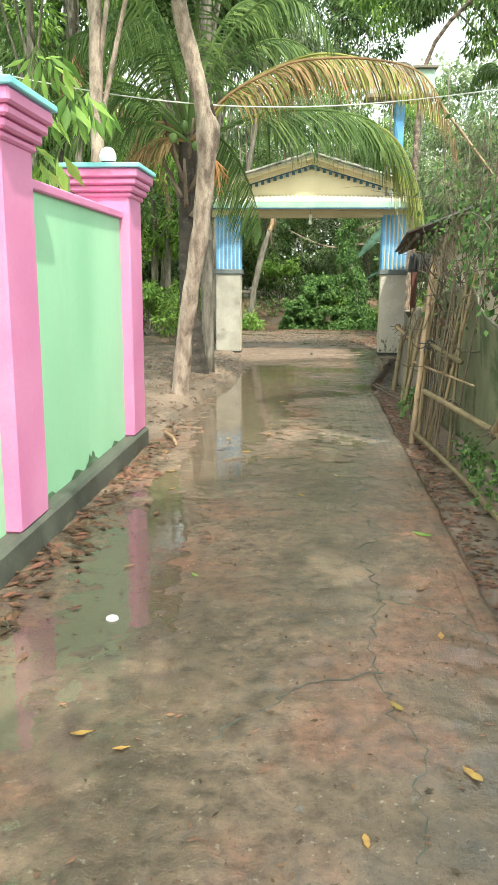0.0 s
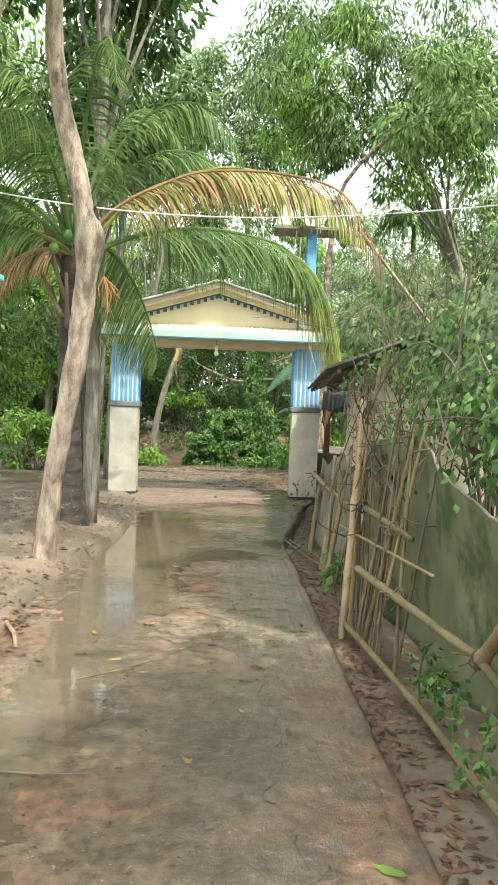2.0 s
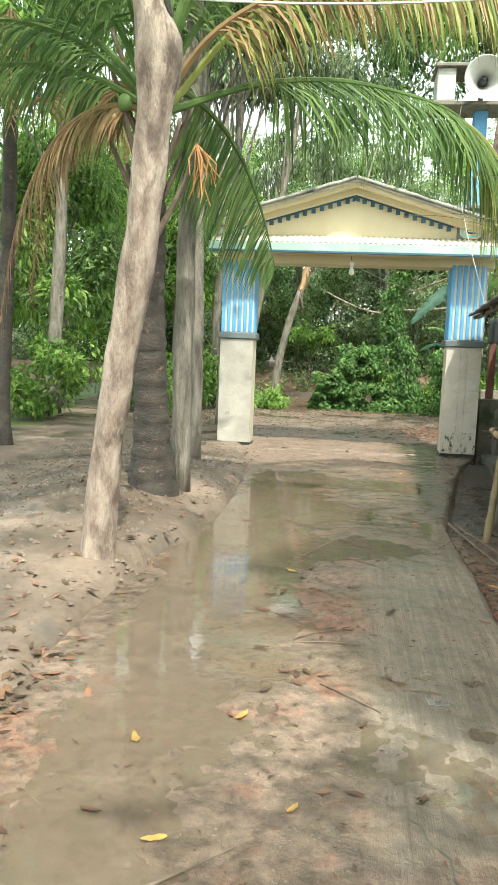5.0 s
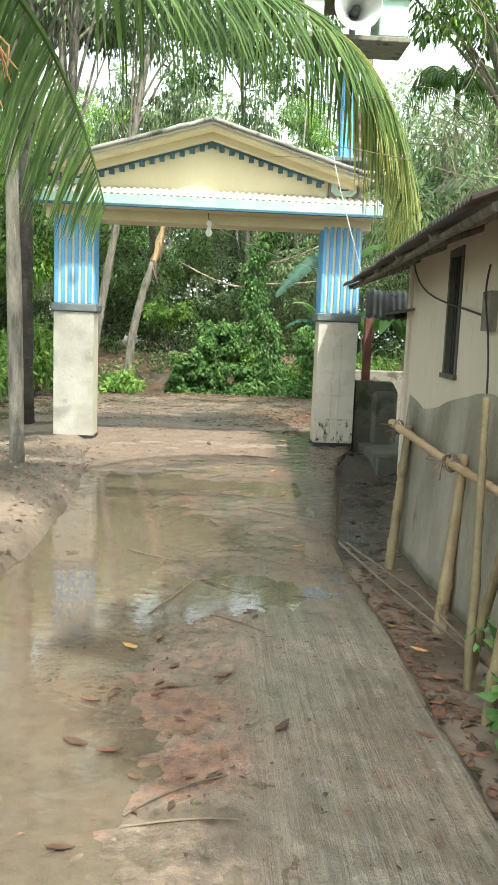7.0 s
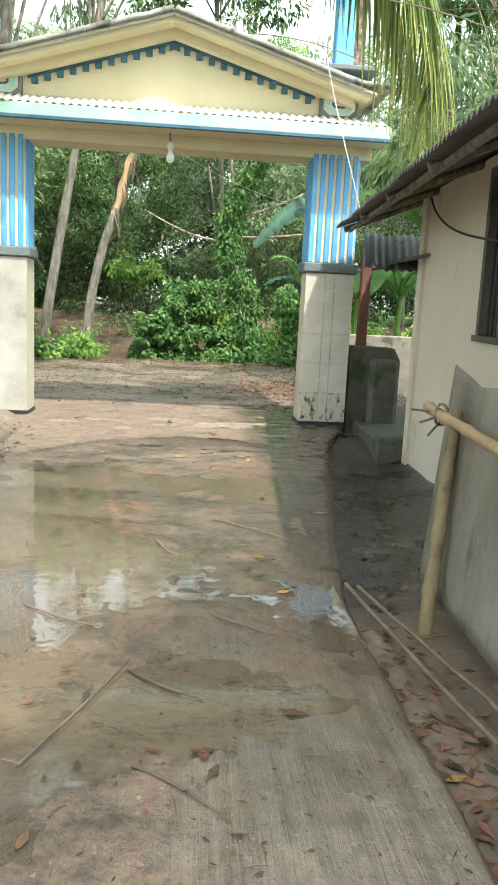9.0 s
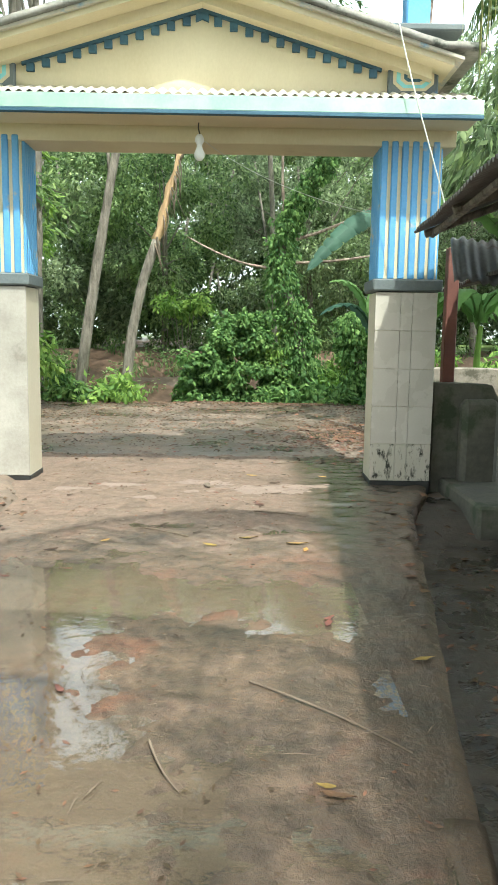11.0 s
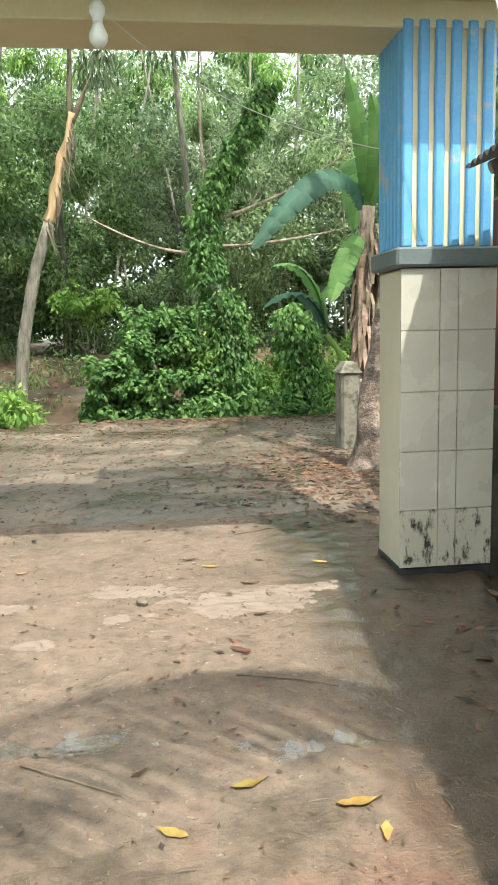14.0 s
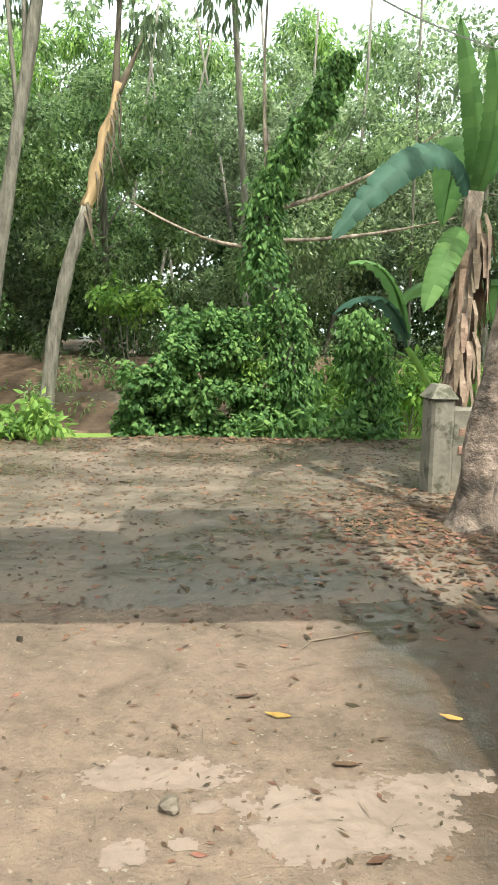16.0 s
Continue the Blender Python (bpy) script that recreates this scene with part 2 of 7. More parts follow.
M_DAMP = material("damp_algae", ((0.07, 0.12, 0.06), (0.14, 0.24, 0.13)), 9.0, (0.7, 0.9), 0.2, 60.0)
M_PLINTH = material("black_plinth", ((0.05, 0.055, 0.045), (0.11, 0.115, 0.09)), 2.5, (0.5, 0.85), 0.25, 30.0, stain=(0.15, 0.17, 0.11), stain_scale=3.0, stain_at=0.6)
M_GLOBE = material("opal_plastic", ((0.70, 0.70, 0.66), (0.80, 0.80, 0.76)), 6.0, (0.3, 0.4), 0.0)
M_BLACK = material("black_plastic", ((0.015, 0.015, 0.015), (0.035, 0.035, 0.035)), 8.0, (0.4, 0.6), 0.05)
M_CREAM = material("cream_paint", ((0.58, 0.50, 0.32), (0.68, 0.60, 0.41)), 1.2, (0.6, 0.8), 0.08, 60.0, stain=(0.50, 0.42, 0.27), stain_scale=1.4, stain_at=0.62, stretch=(1, 1, 0.5))
M_TILE = material("glazed_tile", ((0.50, 0.455, 0.395), (0.57, 0.525, 0.46)), 2.0, (0.22, 0.35), 0.02, 80.0, random_by="object", spread=0.05)
M_MOULD = material("mouldy_tile", ((0.48, 0.44, 0.36), (0.55, 0.50, 0.43)), 2.0, (0.3, 0.5), 0.05, 80.0, stain=(0.03, 0.028, 0.02), stain_scale=15.0, stain_at=0.515, stretch=(1, 1, 0.45))
M_PLASTER = material("column_plaster", ((0.50, 0.44, 0.33), (0.60, 0.54, 0.43)), 1.5, (0.55, 0.8), 0.15, 50.0, stain=(0.25, 0.22, 0.18), stain_scale=2.4, stain_at=0.64, stretch=(1, 1, 0.6))
M_BLUE = material("blue_paint", ((0.10, 0.29, 0.58), (0.17, 0.41, 0.70)), 2.5, (0.4, 0.65), 0.1, 50.0, stain=(0.46, 0.41, 0.33), stain_scale=5.0, stain_at=0.585)
M_DARKBLUE = material("dark_blue_paint", ((0.03, 0.08, 0.13), (0.06, 0.14, 0.20)), 3.0, (0.5, 0.7), 0.1, 50.0)
M_CAP = material("worn_cap", ((0.10, 0.12, 0.13), (0.17, 0.19, 0.19)), 3.0, (0.6, 0.8), 0.3, 40.0, stain=(0.16, 0.32, 0.52), stain_scale=3.5, stain_at=0.62)
M_RUST = material("red_oxide", ((0.22, 0.08, 0.05), (0.30, 0.12, 0.08)), 5.0, (0.6, 0.8), 0.1)
M_SHEET = material("weathered_sheet", ((0.50, 0.45, 0.38), (0.66, 0.62, 0.54)), 3.0, (0.45, 0.7), 0.1, 30.0, stain=(0.34, 0.20, 0.15), stain_scale=3.0, stain_at=0.6)
M_ROOFTOP = material("mossy_roof", ((0.16, 0.15, 0.13), (0.36, 0.34, 0.30)), 3.0, (0.7, 0.95), 0.6, 30.0, stain=(0.07, 0.075, 0.06), stain_scale=4.0, stain_at=0.52)
M_TIN = material("old_tin", ((0.09, 0.085, 0.08), (0.20, 0.19, 0.18)), 2.0, (0.45, 0.75), 0.1, 30.0, metal=0.3, stain=(0.10, 0.06, 0.04), stain_scale=2.2, stain_at=0.58)
M_HOUSE = material("house_plaster", ((0.56, 0.47, 0.37), (0.66, 0.58, 0.47)), 1.2, (0.7, 0.9), 0.12, 50.0, stain=(0.33, 0.27, 0.20), stain_scale=1.8, stain_at=0.62, stretch=(1, 1, 0.5))
M_WINDOW = material("dark_shutter", ((0.035, 0.03, 0.028), (0.08, 0.07, 0.06)), 6.0, (0.5, 0.8), 0.2, stretch=(3, 3, 0.4))
M_REDPOST = material("red_post_paint", ((0.13, 0.05, 0.04), (0.20, 0.08, 0.06)), 4.0, (0.5, 0.7), 0.1)
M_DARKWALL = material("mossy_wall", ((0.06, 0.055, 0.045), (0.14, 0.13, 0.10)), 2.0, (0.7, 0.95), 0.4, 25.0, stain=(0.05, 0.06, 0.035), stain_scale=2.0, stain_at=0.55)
M_BAMBOO = material("dry_bamboo", ((0.17, 0.115, 0.06), (0.34, 0.24, 0.135)), 3.0, (0.45, 0.7), 0.1, 50.0, random_by="object", spread=0.35, stain=(0.13, 0.09, 0.05), stain_scale=5.0, stain_at=0.57)
M_TWIG = material("grey_twig", ((0.10, 0.07, 0.05), (0.20, 0.15, 0.11)), 6.0, (0.7, 0.9), 0.2, random_by="island", spread=0.4)
M_NET = material("dusty_net", ((0.17, 0.175, 0.095), (0.30, 0.285, 0.175)), 2.4, (0.7, 0.9), 0.3, 160.0, translucent=0.25, stain=(0.10, 0.125, 0.055), stain_scale=1.8, stain_at=0.52)
M_GREYNET = material("grey_sheeting", ((0.16, 0.135, 0.10), (0.34, 0.30, 0.245)), 2.2, (0.6, 0.8), 0.3, 60.0, translucent=0.2, stretch=(1.6, 1.6, 0.5), stain=(0.15, 0.13, 0.095), stain_scale=3.5, stain_at=0.60)
M_BARK = material("pale_bark", ((0.15, 0.105, 0.083), (0.31, 0.235, 0.19), (0.46, 0.37, 0.30)), 9.0, (0.8, 0.95), 0.9, 70.0, stretch=(1.3, 1.3, 0.5), stain=(0.13, 0.095, 0.075), stain_scale=6.0, stain_at=0.55, depth=0.025)
M_GREYBARK = material("grey_bark", ((0.10, 0.085, 0.068), (0.28, 0.245, 0.205)), 11.0, (0.8, 0.95), 1.0, 60.0, stretch=(1.4, 1.4, 0.3), depth=0.035, stain=(0.30, 0.28, 0.23), stain_scale=7.0, stain_at=0.64)
M_PALMBARK = material("palm_bark", ((0.026, 0.022, 0.018), (0.072, 0.058, 0.046)), 6.0, (0.75, 0.95), 0.6, 40.0, stretch=(1, 1, 1.8), stain=(0.21, 0.12, 0.09), stain_scale=10.0, stain_at=0.62, depth=0.04)
M_BROKEN = material("split_wood", ((0.36, 0.22, 0.11), (0.55, 0.38, 0.22)), 6.0, (0.7, 0.9), 0.5, stretch=(1, 1, 0.2))
M_FROND = leaf_material("palm_green", (0.105, 0.17, 0.052), (0.20, 0.28, 0.095), 0.5, 0.5)
M_FRONDY = leaf_material("palm_yellow", (0.28, 0.30, 0.08), (0.46, 0.46, 0.17), 0.4, 0.45)
M_FRONDB = leaf_material("palm_brown", (0.22, 0.13, 0.07), (0.42, 0.29, 0.15), 0.6, 0.35)
M_LEAFD = leaf_material("leaf_dark", (0.08, 0.135, 0.045), (0.15, 0.215, 0.08), 0.6, 0.45)
M_LEAFM = leaf_material("leaf_mid", (0.145, 0.22, 0.082), (0.25, 0.335, 0.13), 0.6, 0.5)
M_LEAFB = leaf_material("leaf_bright", (0.18, 0.30, 0.065), (0.31, 0.44, 0.115), 0.45, 0.5)
M_MANGO = leaf_material("mango_leaf", (0.105, 0.165, 0.062), (0.19, 0.26, 0.105), 0.6, 0.45)
M_LEAFG = leaf_material("leaf_greyish", (0.16, 0.205, 0.11), (0.26, 0.31, 0.18), 0.5, 0.45)
# Haze put into the leaf colour: paler and greyer; fence shrubs share it.
M_HAZED = leaf_material("hazed_leaf", (0.205, 0.285, 0.125), (0.35, 0.43, 0.21), 0.5, 0.5)
M_HAZEDG = leaf_material("hazed_leaf_grey", (0.215, 0.275, 0.15), (0.35, 0.41, 0.24), 0.45, 0.5)
# Blotched bark, its tones lowered to carry the shade on the trunk.
M_SHADEDBARK = material("shaded_old_bark", ((0.06, 0.046, 0.038), (0.20, 0.145, 0.118), (0.40, 0.30, 0.25)), 9.0, (0.8, 0.95), 0.9, 40.0, depth=0.04, stain=(0.075, 0.058, 0.048), stain_scale=5.0, stain_at=0.53)
M_IVY = leaf_material("creeper_leaf", (0.10, 0.185, 0.056), (0.195, 0.315, 0.10), 0.55, 0.45)
M_BANANA = leaf_material("banana_leaf", (0.15, 0.27, 0.085), (0.25, 0.40, 0.14), 0.2, 0.55)
M_BANANAD = leaf_material("banana_leaf_dark", (0.05, 0.11, 0.075), (0.10, 0.18, 0.125), 0.2, 0.4)
M_DRYLEAF = material("dry_leaf", ((0.045, 0.027, 0.019), (0.18, 0.095, 0.05)), 8.0, (0.6, 0.9), 0.1, random_by="island", spread=0.65)
M_YELLOWLEAF = material("yellow_leaf", ((0.30, 0.15, 0.04), (0.42, 0.27, 0.07)), 20.0, (0.5, 0.7), 0.05, random_by="object", spread=0.35)
M_REDLEAF = material("rust_leaf", ((0.08, 0.034, 0.026), (0.17, 0.070, 0.045)), 20.0, (0.45, 0.7), 0.05, random_by="object", spread=0.4)
M_STONE = material("stone", ((0.14, 0.11, 0.085), (0.24, 0.195, 0.155)), 14.0, (0.8, 0.95), 0.6)
M_OLDCONC = material("old_concrete", ((0.15, 0.13, 0.105), (0.28, 0.245, 0.20)), 4.0, (0.75, 0.95), 0.5, 30.0, stain=(0.085, 0.078, 0.055), stain_scale=4.0, stain_at=0.53)
M_BRICK = material("old_brick", ((0.22, 0.125, 0.095), (0.32, 0.185, 0.14)), 9.0, (0.8, 0.95), 0.5, random_by="object", spread=0.3, stain=(0.17, 0.15, 0.12), stain_scale=12.0, stain_at=0.55)
M_WHITE = material("white_paint", ((0.72, 0.72, 0.70), (0.80, 0.80, 0.78)), 4.0, (0.4, 0.6), 0.03, stain=(0.45, 0.42, 0.36), stain_scale=3.0, stain_at=0.64)
M_HORN = material("horn_metal", ((0.50, 0.49, 0.47), (0.62, 0.61, 0.59)), 4.0, (0.4, 0.6), 0.02, stain=(0.32, 0.27, 0.22), stain_scale=5.0, stain_at=0.66)
M_WIRE = material("pale_wire", ((0.55, 0.55, 0.50), (0.65, 0.65, 0.6)), 4.0, (0.5, 0.7), 0.0)
M_DARKWIRE = material("dark_wire", ((0.03, 0.03, 0.03), (0.05, 0.05, 0.05)), 4.0, (0.5, 0.7), 0.0)
M_ALGAE = material("pond_algae", ((0.22, 0.34, 0.06), (0.34, 0.46, 0.10)), 2.0, (0.5, 0.8), 0.1, 30.0)
M_BANK = material("litter_bank", ((0.09, 0.055, 0.036), (0.17, 0.105, 0.07), (0.25, 0.16, 0.11)), 3.0, (0.8, 0.95), 0.9, 9.0)
M_DIRTYWHITE = material("dirty_white_board", ((0.42, 0.41, 0.38), (0.60, 0.59, 0.56)), 3.0, (0.55, 0.8), 0.1, stain=(0.27, 0.25, 0.22), stain_scale=4.0, stain_at=0.56, stretch=(1, 1, 0.4))
M_DIRTYPLASTER = material("dirty_column_plaster", ((0.31, 0.28, 0.24), (0.45, 0.415, 0.365)), 3.0, (0.6, 0.85), 0.3, 40.0, stain=(0.20, 0.175, 0.145), stain_scale=2.2, stain_at=0.60)
M_FADEDEDGE = material("faded_roof_edge", ((0.44, 0.40, 0.32), (0.56, 0.52, 0.43)), 3.0, (0.6, 0.85), 0.2, 40.0, stain=(0.16, 0.30, 0.45), stain_scale=2.6, stain_at=0.56)
M_DRAIN = material("black_drain_mud", ((0.028, 0.024, 0.02), (0.06, 0.05, 0.041), (0.10, 0.08, 0.064)), 2.6, (0.15, 0.6), 0.8, 22.0)


def water_material():
    """Thin muddy water: part see-through, part brown, with a mirror sheen that grows towards grazing angles."""
    m = bpy.data.materials.new("muddy_water")
    m.use_nodes = True
    nodes, links = m.node_tree.nodes, m.node_tree.links
    nodes.remove(nodes["Principled BSDF"])
    pos = nodes.new("ShaderNodeNewGeometry").outputs["Position"]
    n = nodes.new("ShaderNodeTexNoise")
    n.inputs["Scale"].default_value, n.inputs["Detail"].default_value = 16.0, 2.0
    links.new(pos, n.inputs["Vector"])
    bp = nodes.new("ShaderNodeBump")
    bp.inputs["Strength"].default_value, bp.inputs["Distance"].default_value = 0.09, 0.01
    links.new(n.outputs[0], bp.inputs["Height"])
    mud = nodes.new("ShaderNodeBsdfDiffuse")
    mud.inputs["Color"].default_value = (0.235, 0.182, 0.133, 1)
    clear = nodes.new("ShaderNodeBsdfTransparent")
    body = nodes.new("ShaderNodeMixShader")
    body.inputs[0].default_value = 0.46
    links.new(clear.outputs[0], body.inputs[1])
    links.new(mud.outputs[0], body.inputs[2])
    sheen = nodes.new("ShaderNodeBsdfGlossy")
    sheen.inputs["Roughness"].default_value = 0.015
    links.new(bp.outputs[0], sheen.inputs["Normal"])
    fr = nodes.new("ShaderNodeFresnel")
    fr.inputs["IOR"].default_value = 1.7
    links.new(bp.outputs[0], fr.inputs["Normal"])
    out = nodes.new("ShaderNodeMixShader")
    links.new(fr.outputs[0], out.inputs[0])
    links.new(body.outputs[0], out.inputs[1])
    links.new(sheen.outputs[0], out.inputs[2])
    links.new(out.outputs[0], nodes["Material Output"].inputs[0])
    return m


M_WATER = water_material()


# ---- mesh tools ----
class Shape:
    """Collects vertices and faces in world metres."""

    def __init__(self):
        self.v, self.f = [], []

    def add(self, verts, faces):
        k = len(self.v)
        self.v.extend(tuple(p) for p in verts)
        self.f.extend(tuple(k + i for i in f) for f in faces)
        return self

    def box(self, x0, x1, y0, y1, z0, z1, bev=0.008, m=None):
        """A box with chamfered edges; m turns it after it is built."""
        b = min(bev, (x1 - x0) * 0.3, (y1 - y0) * 0.3, (z1 - z0) * 0.3)
        bm = bmesh.new()
        bmesh.ops.create_cube(bm, size=1.0)
        for p in bm.verts:
            p.co = Vector(((x0 + x1) / 2 + p.co.x * (x1 - x0), (y0 + y1) / 2 + p.co.y * (y1 - y0), (z0 + z1) / 2 + p.co.z * (z1 - z0)))
        if b > 0.0005:
            bmesh.ops.bevel(bm, geom=bm.edges[:], offset=b, segments=1, affect="EDGES")
        bm.verts.index_update()
        pts = [(m @ p.co) if m else p.co for p in bm.verts]
        self.add(pts, [[q.index for q in f.verts] for f in bm.faces])
        bm.free()
        return self

    def tube(self, path, radii, sides=8, cap=True, wob=0.0):
        """A tube through the points of path."""
        pts = [Vector(p) for p in path]
        n = len(pts)
        if not hasattr(radii, "__len__"):
            radii = [radii] * n
        k = len(self.v)
        side = None
        for i, p in enumerate(pts):
            d = (pts[min(i + 1, n - 1)] - pts[max(i - 1, 0)]).normalized()
            if side is None:
                side = d.orthogonal().normalized()
            side = (side - d * side.dot(d)).normalized()
            up = d.cross(side)
            for j in range(sides):
                a = 2 * math.pi * j / sides
                r = radii[i] * (1 + (wob * noise.noise(p * 3 + Vector((math.cos(a), math.sin(a), 0)) * 1.5) if wob else 0))
                self.v.append(tuple(p + (side * math.cos(a) + up * math.sin(a)) * r))
        for i in range(n - 1):
            for j in range(sides):
                a, b = k + i * sides + j, k + i * sides + (j + 1) % sides
                self.f.append((a, b, b + sides, a + sides))
        if cap:
            self.f.append(tuple(k + j for j in reversed(range(sides))))
            self.f.append(tuple(k + (n - 1) * sides + j for j in range(sides)))
        return self

    def lathe(self, profile, centre, sides=20, axis=None):
        """Turns (radius, height) pairs round an upright axis, or round the pose axis."""
        k = len(self.v)
        m = axis if axis else Matrix.Translation(centre)
        for r, h in profile:
            for j in range(sides):
                a = 2 * math.pi * j / sides
                self.v.append(tuple(m @ Vector((r * math.cos(a), r * math.sin(a), h))))
        for i in range(len(profile) - 1):
            for j in range(sides):
                a, b = k + i * sides + j, k + i * sides + (j + 1) % sides
                self.f.append((a, b, b + sides, a + sides))
        return self

    def sheet(self, fn, nu, nv, thick=0.0):
        """A grid surface fn(u, v) with u, v from 0 to 1, given thickness along its normals."""
        P = [[Vector(fn(i / nu, j / nv)) for j in range(nv + 1)] for i in range(nu + 1)]
        k = len(self.v)
        w = nv + 1
        for row in P:
            self.v.extend(tuple(p) for p in row)
        self.f.extend((k + i * w + j, k + (i + 1) * w + j, k + (i + 1) * w + j + 1, k + i * w + j + 1) for i in range(nu) for j in range(nv))
        if thick:
            o = len(self.v)
            for i in range(nu + 1):
                for j in range(nv + 1):
                    a = P[min(i + 1, nu)][j] - P[max(i - 1, 0)][j]
                    b = P[i][min(j + 1, nv)] - P[i][max(j - 1, 0)]
                    self.v.append(tuple(P[i][j] - a.cross(b).normalized() * thick))
            self.f.extend((o + i * w + j + 1, o + (i + 1) * w + j + 1, o + (i + 1) * w + j, o + i * w + j) for i in range(nu) for j in range(nv))
            ring = [(i, 0) for i in range(nu)] + [(nu, j) for j in range(nv)] + [(i, nv) for i in range(nu, 0, -1)] + [(0, j) for j in range(nv, 0, -1)]
            for q in range(len(ring)):
                (a, b), (c, d) = ring[q], ring[(q + 1) % len(ring)]
                self.f.append((k + c * w + d, k + a * w + b, o + a * w + b, o + c * w + d))
        return self


def mesh_of(name, verts, faces, mat, smooth):
    me = bpy.data.meshes.new(name)
    me.from_pydata(verts, [], faces)
    me.materials.append(mat)
    if smooth:
        me.polygons.foreach_set("use_smooth", [True] * len(me.polygons))
    me.update()
    return me


def thing(name, base, label, category, group="", kind=""):
    """An empty at the base of a thing, which holds its parts."""
    ob = new(name)
    ob.empty_display_size = 0.1
    ob.location = base
    return tagged(ob, label, category, group, kind)


def root_of(ob):
    while ob.parent:
        ob = ob.parent
    return ob


def part(name, shape, mat, parent, label="", smooth=False):
    base = Vector(root_of(parent).location)
    ob = new(name, mesh_of(name, [tuple(Vector(p) - base) for p in shape.v], shape.f, mat, smooth))
    ob.parent = parent
    if label:
        ob["label"] = label
    return ob


def solid(name, shape, mat, label, category, group="", kind="", smooth=False):
    """A thing of one mesh, with its origin at the foot of its bounds."""
    lo, hi = [min(p[i] for p in shape.v) for i in range(3)], [max(p[i] for p in shape.v) for i in range(3)]
    base = Vector(((lo[0] + hi[0]) / 2, (lo[1] + hi[1]) / 2, lo[2]))
    ob = new(name, mesh_of(name, [tuple(Vector(p) - base) for p in shape.v], shape.f, mat, smooth))
    ob.location = base
    return tagged(ob, label, category, group, kind)


def leaf_mesh(name, pos, axis, up, length, width, mat, base=(0, 0, 0), fold=0.25):
    """Many folded pointed leaves: a stalk end, two edges and a tip each."""
    n = len(pos)
    axis = axis / np.linalg.norm(axis, axis=1, keepdims=True)
    side = np.cross(axis, up)
    side /= np.linalg.norm(side, axis=1, keepdims=True) + 1e-9
    nrm = np.cross(side, axis)
    L, W = length[:, None], width[:, None]
    mid = pos + axis * L * 0.42 - nrm * W * fold
    V = np.stack([pos, mid + side * W * 0.5, pos + axis * L - nrm * L * 0.12, mid - side * W * 0.5, pos + axis * L * 0.45 + nrm * W * 0.1], axis=1) - np.array(base)
    me = bpy.data.meshes.new(name)
    me.vertices.add(n * 5)
    me.vertices.foreach_set("co", V.reshape(-1).astype(np.float32))
    tri = np.array([[0, 1, 4], [1, 2, 4], [0, 4, 3], [4, 2, 3]])
    idx = (np.arange(n)[:, None, None] * 5 + tri[None]).reshape(-1)
    me.loops.add(len(idx))
    me.loops.foreach_set("vertex_index", idx.astype(np.int32))
    me.polygons.add(n * 4)
    me.polygons.foreach_set("loop_start", np.arange(0, n * 12, 3, dtype=np.int32))
    me.materials.append(mat)
    me.update(calc_edges=True)
    return me


def unit(n):
    v = rng.normal(size=(n, 3))
    return v / np.linalg.norm(v, axis=1, keepdims=True)


def clump_leaves(centres, radii, per, size, droop=0.5, flat=0.8):
    """Leaf places and directions round clump centres: leaves sit on the outer part of each clump and hang a little."""
    centres, radii = np.asarray(centres, float), np.asarray(radii, float)
    c, r = np.repeat(centres, per, axis=0), np.repeat(radii, per)
    d = unit(len(c))
    rad = r * rng.uniform(0.25, 1.0, len(c)) ** 0.6
    pos = c + d * rad[:, None] * np.array([1, 1, flat])
    ax = d * 0.7 + unit(len(c)) * 0.7 + np.array([0, 0, -droop])
    up = unit(len(c)) * 0.6 + np.array([0, 0, 1.0])
    length = size * rng.uniform(0.6, 1.25, len(c))
    return pos, ax, up, length


def plain_leaf_mesh(name, pos, axis, up, length, width, mat, base=(0, 0, 0)):
    """Small leaves of distant crowns: a bent kite of two triangles each."""
    n = len(pos)
    axis = axis / np.linalg.norm(axis, axis=1, keepdims=True)
    side = np.cross(axis, up)
    side /= np.linalg.norm(side, axis=1, keepdims=True) + 1e-9
    nrm = np.cross(side, axis)
    L, W = length[:, None], width[:, None]
    mid = pos + axis * L * 0.45 - nrm * W * 0.25
    V = np.stack([pos, mid + side * W * 0.5, pos + axis * L, mid - side * W * 0.5], axis=1) - np.array(base)
    me = bpy.data.meshes.new(name)
    me.vertices.add(n * 4)
    me.vertices.foreach_set("co", V.reshape(-1).astype(np.float32))
    idx = (np.arange(n)[:, None, None] * 4 + np.array([[0, 1, 2], [0, 2, 3]])[None]).reshape(-1)
    me.loops.add(len(idx))
    me.loops.foreach_set("vertex_index", idx.astype(np.int32))
    me.polygons.add(n * 2)
    me.polygons.foreach_set("loop_start", np.arange(0, n * 6, 3, dtype=np.int32))
    me.materials.append(mat)
    me.update(calc_edges=True)
    return me


def leaves_part(name, centres, radii, per, size, mat, parent, droop=0.5, ratio=0.4, flat=0.8, label="", distant=False):
    pos, ax, up, length = clump_leaves(centres, radii, per, size, droop, flat)
    base = root_of(parent).location if parent else (0, 0, 0)
    ob = new(name, (plain_leaf_mesh if distant else leaf_mesh)(name, pos, ax, up, length, length * ratio, mat, tuple(base)))
    if parent:
        ob.parent = parent
    if label:
        ob["label"] = label
    return ob


def bezier(p, n):
    p = [Vector(q) for q in p]
    out = []
    for i in range(n + 1):
        t, q = i / n, p
        while len(q) > 1:
            q = [a.lerp(b, t) for a, b in zip(q, q[1:])]
        out.append(q[0])
    return out

